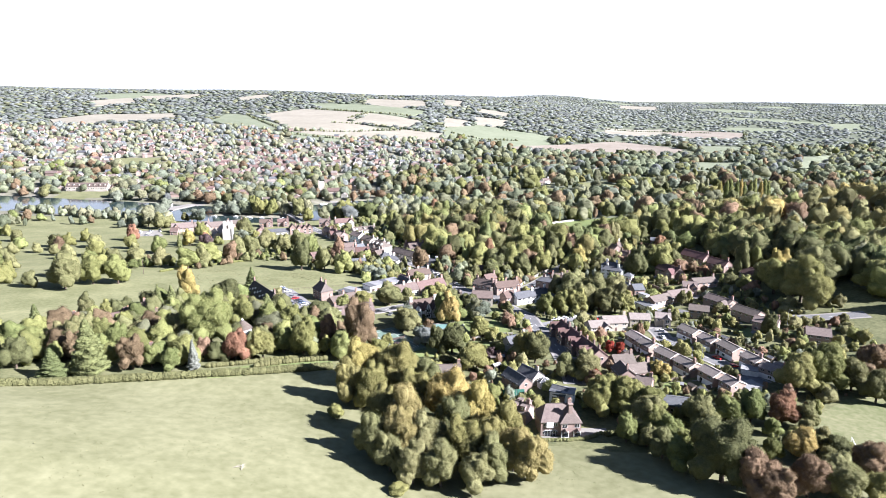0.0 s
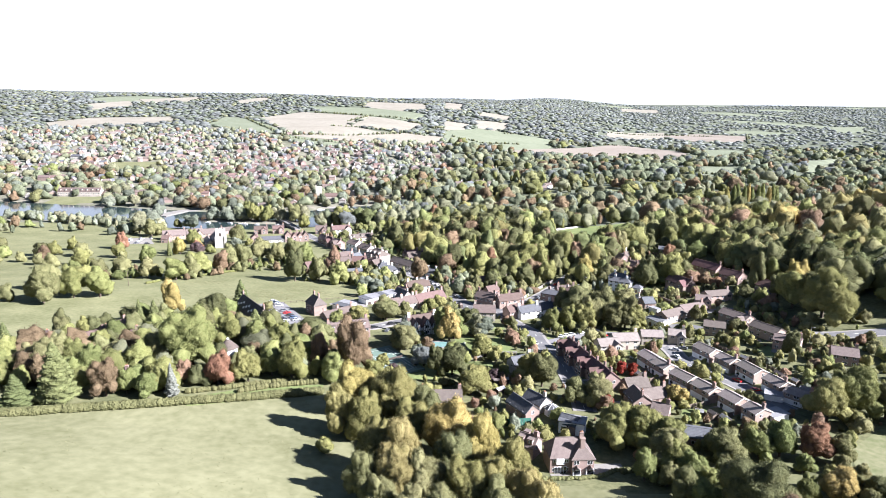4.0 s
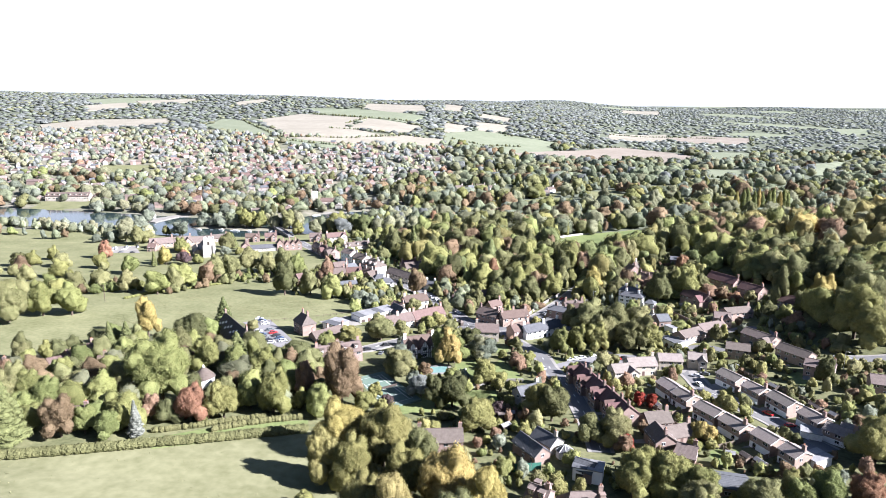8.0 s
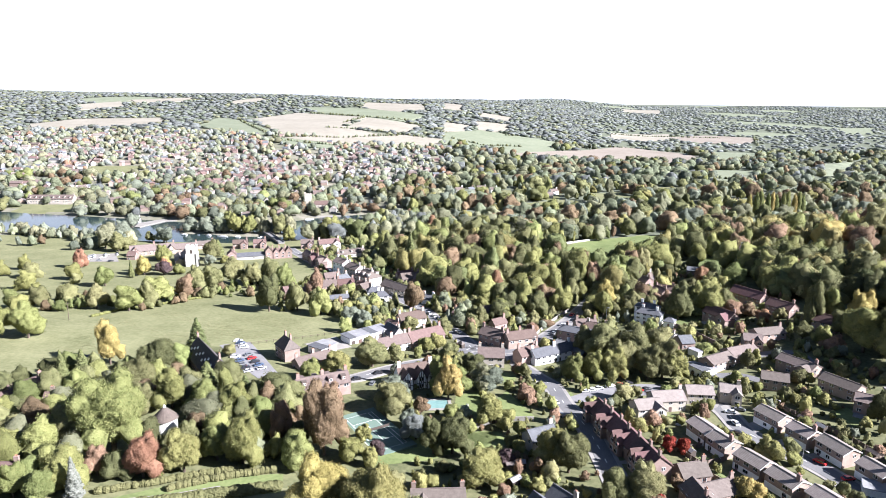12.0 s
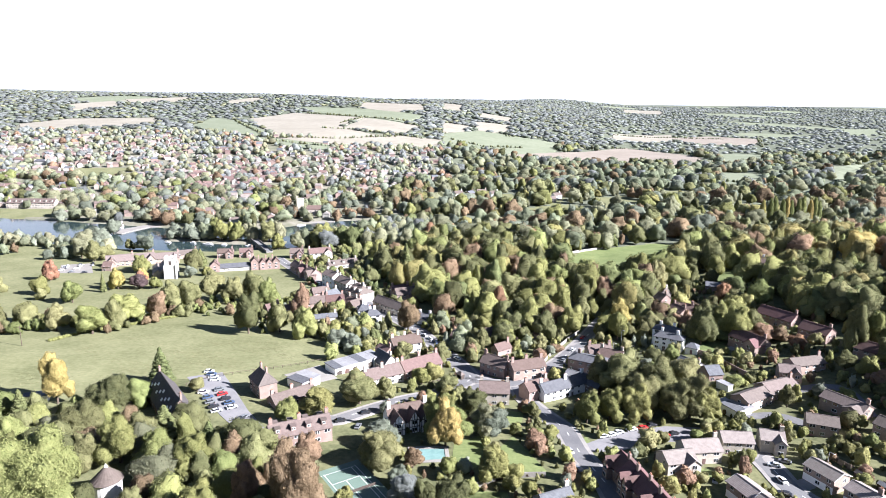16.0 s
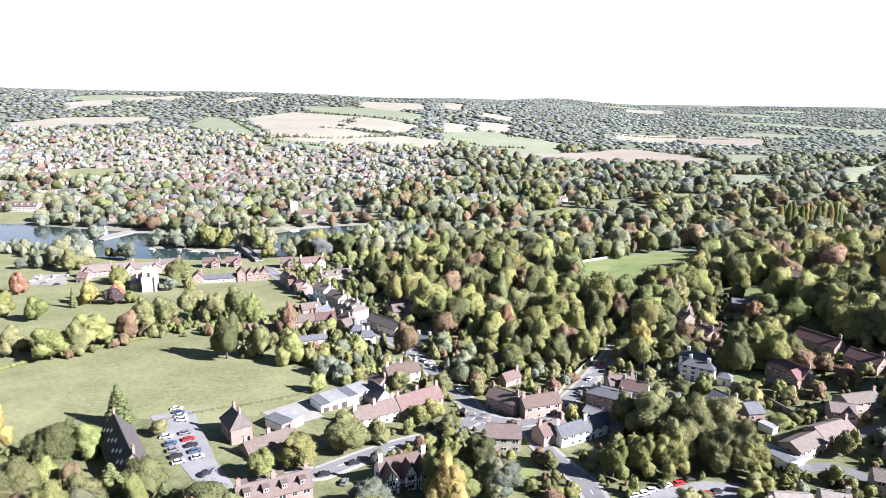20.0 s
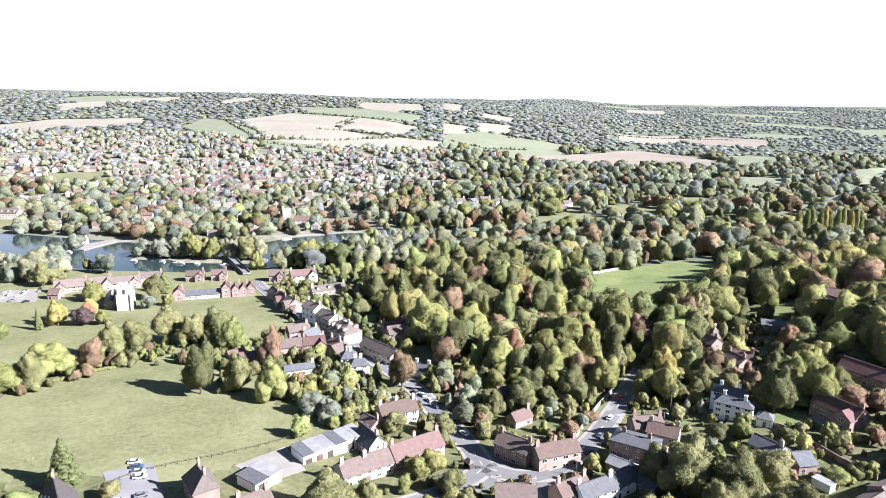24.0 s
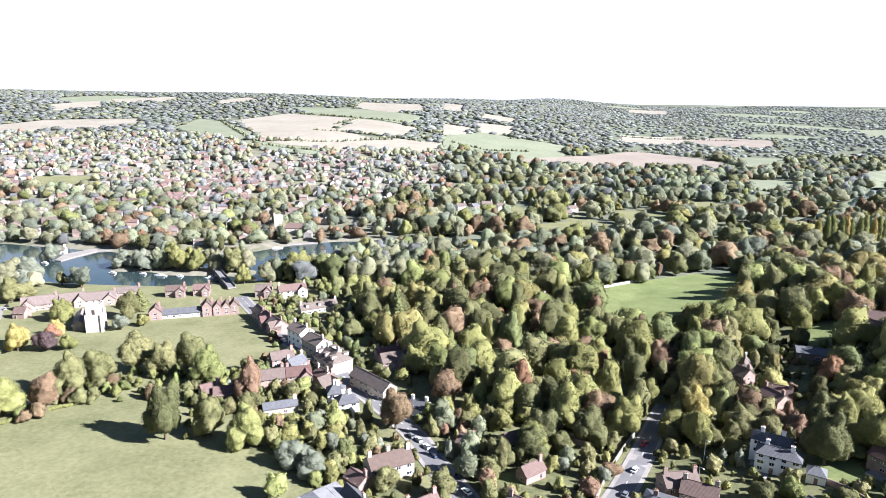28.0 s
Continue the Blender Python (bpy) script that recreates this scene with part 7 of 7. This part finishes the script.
def place_in(test, box_, gap=9.0):
    def place(rng, count):
        X, Y, seen = [], [], set()
        n = 0
        for _ in range(60):
            if n >= count:
                break
            x, y = rng.uniform(box_[0], box_[2], 4000), rng.uniform(box_[1], box_[3], 4000)
            ok = test(x, y) & (np.abs(x) < .78 * y + 60) & ~on_water(x, y, 3)
            for p in OPEN:
                ok &= ~inside(p, x, y)
            ok &= far_fields(x, y) == 0
            x, y = x[ok], y[ok]
            row = np.floor(y / gap)
            cell = np.floor(x / gap + .5 * (row % 2)) * 100003 + row     # one tree to a cell
            keep = [i for i, q in enumerate(cell.tolist()) if not (q in seen or seen.add(q))]
            X.append(x[keep]), Y.append(y[keep])
            n += len(keep)
        return np.concatenate(X)[:count], np.concatenate(Y)[:count]
    return place


def town_side(x, y):
    return x < -60 + .1 * (y - 700) + np.clip((y - 760) / 200, 0, 1) * (55 * np.sin(y * .011 + 1) + 30 * np.sin(y * .043 + x * .02))


def spots_in(area, room, gap=6.0):
    """Places for the trees of a wood, kept apart from one another and clear of houses and roads."""
    def place(rng, count):
        xs, ys = [p[0] for p in area], [p[1] for p in area]
        out = []
        for _ in range(count * 12):
            x, y = rng.uniform(min(xs), max(xs)), rng.uniform(min(ys), max(ys))
            if len(out) < count and bool(inside(area, x, y)) and clear(x, y, room) and all((x - a) ** 2 + (y - b) ** 2 > gap * gap for a, b in out):
                out.append((x, y))
        return np.array([p[0] for p in out]), np.array([p[1] for p in out])
    return place


woods("hillside_wood", "dense wood of olive and yellow-green trees on a hillside", 31, spots_in(HILL_NEAR, 2.0, 9.3), 470, "ooooooeeeeeeyyyyYggddccO", (12, 23), 1500, 3, .0175, 1.02, .22)
woods("village_wood", "mixed autumn wood behind the village street", 32, spots_in([(44, 425), (95, 425), (190, 470), (215, 560), (235, 650), (100, 690), (-20, 660), (-50, 600), (-40, 540), (0, 450)], 1.6, 9.2), 330, "ooooeegggggdddddddyyccccrk", (10, 25), 1150, 3, .019, 1.0, .25)
woods("riverside_trees", "mixed trees along the near river bank", 33, spots_in([(-560, 560), (-262, 596), (-264, 616), (-300, 612), (-560, 660)], 2.2), 70, "OOGGwdyc", (8, 14), 800, 3, .022, 1.08)
woods("meadow_trees", "hedgerow trees beyond the meadow", 34, spots_in([(-480, 330), (-185, 330), (-200, 470), (-270, 560), (-480, 560)], 2.5), 110, "oooggydc", (9, 15), 800, 3, .022, 1.08)
woods("street_gardens", "garden trees behind the village street", 35, spots_in([(-60, 500), (-20, 500), (0, 610), (-90, 640), (-110, 615), (-60, 540)], 2.0), 70, "Ggoogyk", (5, 12), 800, 3, .022, 1.08)
woods("garden_shrubs", "low shrubs and bushes in the village gardens", 36, spots_in([(-15, 215), (160, 215), (190, 330), (150, 420), (60, 420), (-20, 430), (-70, 470), (-100, 455), (-40, 400), (-20, 330)], .4, 2.3), 900, "gggoddgyc", (1.3, 4.2), 110, 2, .07)
woods("bank_trees", "willows and poplars on the near river bank", 37, spots_in([(-460, 700), (-335, 655), (-288, 640), (-262, 632), (-264, 618), (-300, 622), (-440, 668)], 2.2), 60, "OOwwwGG", (8, 13), 800, 3, .022, 1.08)
woods("bank_trees", "tall willows and poplars beside the river bridge", 42, spots_in([(-118, 640), (-30, 640), (0, 720), (-40, 730), (-75, 700), (-108, 688)], 1.5, 8.0), 60, "OOwbbGgdk", (14, 21), 900, 3, .02)
woods("garden_canopy", "close canopy of garden trees round a dovecote", 43, spots_in([(-172, 226), (-130, 226), (-98, 236), (-42, 258), (-45, 300), (-72, 305), (-108, 332), (-165, 285)], .3, 5.0), 90, "oogggdydcO", (7, 14), 1800, 3, .014, 1.1)
# mostly dark leaves: the shade of this wood's edge is put into leaf colour
woods("wood_edge", "tall trees along the lower edge of a hillside wood, dark-leaved in place of shade", 44, spots_in([(165, 425), (205, 380), (214, 320), (240, 320), (232, 400), (206, 440), (205, 510), (185, 480)], .6, 6.0), 70, "ddddkgg", (16, 23), 1900, 3, .016, 1.1)
woods("street_shrubs", "shrubs and small garden trees round the houses of the street", 45, spots_in([(-122, 618), (-60, 604), (-20, 602), (-12, 500), (-12, 455), (-40, 432), (-105, 440), (-95, 470), (-78, 498), (-100, 560)], .3, 3.2), 260, "gggoodddyck", (2, 7.5), 320, 3, .032)
woods("upper_gardens", "tall dark trees behind the villa and up the street", 46, spots_in([(70, 418), (92, 408), (112, 414), (135, 408), (165, 432), (150, 475), (100, 475), (78, 445)], .6, 6.0), 60, "ddddkggoc", (7, 13), 1100, 3, .02, 1.05)
woods("wood_shrubs", "low dark shrubs round houses in a wood", 47, spots_in([(108, 440), (130, 430), (170, 456), (200, 486), (150, 500), (116, 480)], -6.5, 2.6), 150, "dddkgdcg", (2, 5.5), 320, 3, .032)
woods("garden_trees", "small fruit trees and garden trees between the houses", 38, spots_in([(-15, 215), (60, 205), (160, 215), (195, 320), (175, 420), (100, 430), (60, 420), (-20, 430), (-70, 470), (-100, 455), (-40, 400), (-20, 330)], 1.5, 4.5), 230, "ggoodwyc", (4, 8), 520, 3, .03)
woods("back_gardens", "garden trees behind the houses of the street", 40, spots_in([(-60, 375), (-20, 380), (-10, 365), (60, 415), (100, 440), (40, 450), (-15, 440), (-70, 470), (-100, 460), (-60, 420)], 1.8, 4.5), 105, "gggooGdydck", (4, 10.5), 520, 3, .03)
woods("meadow_belt", "bushy undergrowth below the belt of meadow trees", 39, spots_in([(-205, 392), (-160, 398), (-138, 428), (-100, 455), (-88, 406), (-60, 410), (-72, 470), (-130, 490), (-168, 440), (-205, 432)], -3, 3.5), 110, "ooggyyc", (3, 8), 520, 3, .03)
# further woods use more of the pale leaf colours that hold the haze
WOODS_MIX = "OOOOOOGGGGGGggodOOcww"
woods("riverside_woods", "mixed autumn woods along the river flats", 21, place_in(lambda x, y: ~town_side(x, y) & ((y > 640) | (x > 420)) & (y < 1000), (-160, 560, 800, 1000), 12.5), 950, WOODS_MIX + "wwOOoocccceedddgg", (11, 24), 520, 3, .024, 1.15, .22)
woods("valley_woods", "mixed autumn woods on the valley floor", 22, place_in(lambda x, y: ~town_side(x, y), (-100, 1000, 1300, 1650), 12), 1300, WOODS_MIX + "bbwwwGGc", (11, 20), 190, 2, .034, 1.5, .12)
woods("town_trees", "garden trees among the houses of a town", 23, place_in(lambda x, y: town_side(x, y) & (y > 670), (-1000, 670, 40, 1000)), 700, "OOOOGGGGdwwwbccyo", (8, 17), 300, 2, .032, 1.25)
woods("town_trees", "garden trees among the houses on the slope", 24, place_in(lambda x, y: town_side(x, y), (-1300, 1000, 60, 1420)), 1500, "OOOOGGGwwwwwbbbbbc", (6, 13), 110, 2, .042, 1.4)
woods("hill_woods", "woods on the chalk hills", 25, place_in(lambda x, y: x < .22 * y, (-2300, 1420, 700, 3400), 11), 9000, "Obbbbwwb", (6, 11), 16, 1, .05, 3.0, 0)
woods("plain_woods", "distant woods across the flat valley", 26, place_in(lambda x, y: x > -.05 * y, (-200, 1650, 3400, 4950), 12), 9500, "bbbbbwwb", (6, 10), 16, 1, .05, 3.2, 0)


def along(lines, gap):
    """Places along hedge lines between fields."""
    def place(rng, count):
        out = []
        for line in lines:
            for (ax, ay), (bx, by) in zip(line, line[1:]):
                n = max(1, int(math.hypot(bx - ax, by - ay) / gap))
                out += [(ax + (bx - ax) * (k + .5) / n + rng.normal(0, 1.5), ay + (by - ay) * (k + .5) / n + rng.normal(0, 1.5)) for k in range(n)]
        return np.array([p[0] for p in out]), np.array([p[1] for p in out])
    return place


FIELD_HEDGES = [[(-542, 1804), (-396, 1477), (-314, 1314)], [(-314, 1314), (-254, 1291), (-195, 1286)], [(-269, 1548), (-190, 1538), (-105, 1505)], [(-394, 2003), (-221, 1877), (-107, 1808)], [(-107, 1808), (-53, 1677), (-1, 1617)], [(-105, 1505), (-46, 1488)], [(-1006, 1769), (-904, 1836), (-789, 1869)], [(-327, 1344), (-200, 1379), (-103, 1477)], [(-250, 1690), (-219, 1859)], [(144, 1699), (308, 1800), (391, 1854)], [(11, 1531), (78, 1467), (164, 1523)], [(358, 1705), (526, 1731), (569, 1566)], [(582, 1568), (494, 1337)], [(529, 1359), (596, 1347)], [(416, 1135), (473, 1096)], [(514, 2168), (689, 2228), (869, 2195)], [(1010, 2273), (857, 1915)]]
woods("field_hedges", "dark hedgerows with small trees between the far fields", 41, along(FIELD_HEDGES, 6.0), 0, "GGdO", (4, 8.5), 16, 2, .11)


# ---- the town beyond the river ----
def town():
    rng = random.Random(5)
    proto = []
    for k in range(6):
        wall, roof = ((STONE, R_PINK), (CREAM, R_BROWN), (STONE, R_SLATE), (BROWN, R_BROWN), (STONE, R_TAN), (BRICK, R_PINK))[k]
        L, W = 11 + k % 3 * 3, 8 + k % 2
        a, b = bpy.data.meshes.new("wall"), bpy.data.meshes.new("roof")
        bm = walls_bm(L, W, 5, 8); bm.to_mesh(a), bm.free(), a.materials.append(wall)
        bm = roof_bm(L, W, 5, 8, 0 if k % 2 else 2.5); bm.to_mesh(b), bm.free(), b.materials.append(roof)
        proto.append((a, b, L, W))
    made, spots = 0, []
    while made < 300:
        y = rng.uniform(735, 1330)
        x = rng.uniform(-.72 * y, -30 + .06 * (y - 700))
        if any(bool(inside(p, x, y)) for p in OPEN) or bool(on_water(x, y, 12)) or any((x - a) ** 2 + (y - b) ** 2 < 340 for a, b in spots):
            continue
        spots.append((x, y))
        a, b, L, W = rng.choice(proto)
        ob = root("town_house", x, y, hz(x, y), rng.choice((8, 20, 98, 110)) + rng.uniform(-10, 10), "small pale house with a pitched roof among town trees", "house", "houses of the town")
        k = rng.uniform(.68, .95)
        ob.scale = (k, k, k * rng.uniform(.85, 1.0))
        part("wall", a, None, ob), part("roof", b, None, ob)
        made += 1


def joined_town():
    """Further roofs of the town, too small to pick apart."""
    rng = np.random.default_rng(8)
    V, F, slot, base = [], [], [], 0
    mats = [STONE, BROWN, BRICK, R_RED, R_PINK, R_BROWN, R_SLATE]
    while len(slot) < 620 * 8:
        if len(slot) < 150 * 8:      # the close-built old centre
            x, y = rng.normal(-285, 45), rng.normal(985, 60)
        else:
            y = rng.uniform(900, 1400)
            x = rng.uniform(-.75 * y, .05 * y - 60)
        if any(bool(inside(p, x, y)) for p in OPEN) or bool(on_water(x, y, 12)):
            continue
        L, W, E, R = rng.uniform(6.5, 11), rng.uniform(5.5, 7.5), rng.uniform(3.4, 4.8), 0
        R = E + W * .38
        l, w = L / 2, W / 2
        p = np.array([(-l, -w, -1), (l, -w, -1), (l, w, -1), (-l, w, -1), (-l, -w, E), (l, -w, E), (l, w, E), (-l, w, E), (-l, 0, R), (l, 0, R),
                      (-l - .3, -w - .4, E - .2), (l + .3, -w - .4, E - .2), (l + .3, w + .4, E - .2), (-l - .3, w + .4, E - .2), (-l - .3, 0, R + .1), (l + .3, 0, R + .1)])
        a = rng.choice((.2, 1.75)) + rng.normal(0, .2)
        c, s = math.cos(a), math.sin(a)
        q = p.copy()
        q[:, 0], q[:, 1], q[:, 2] = p[:, 0] * c - p[:, 1] * s + x, p[:, 0] * s + p[:, 1] * c + y, p[:, 2] + hz(x, y)
        V.append(q)
        wall, roof = rng.integers(0, 3), rng.integers(3, 7) if len(slot) > 150 * 8 else rng.integers(3, 5)
        for f, m in (((0, 1, 5, 4), wall), ((2, 3, 7, 6), wall), ((1, 2, 6, 5), wall), ((3, 0, 4, 7), wall), ((5, 6, 9), wall), ((7, 4, 8), wall), ((10, 11, 15, 14), roof), ((12, 13, 14, 15), roof)):
            F.append([base + i for i in f])
            slot.append(m)
        base += 16
    me = mesh_from("town_roofs", np.concatenate(V), F, mats, slot)
    tagged(new("town_roofs", me), "close-built red and white houses of the town centre and slope", "houses", kind="stuff")


town()
joined_town()
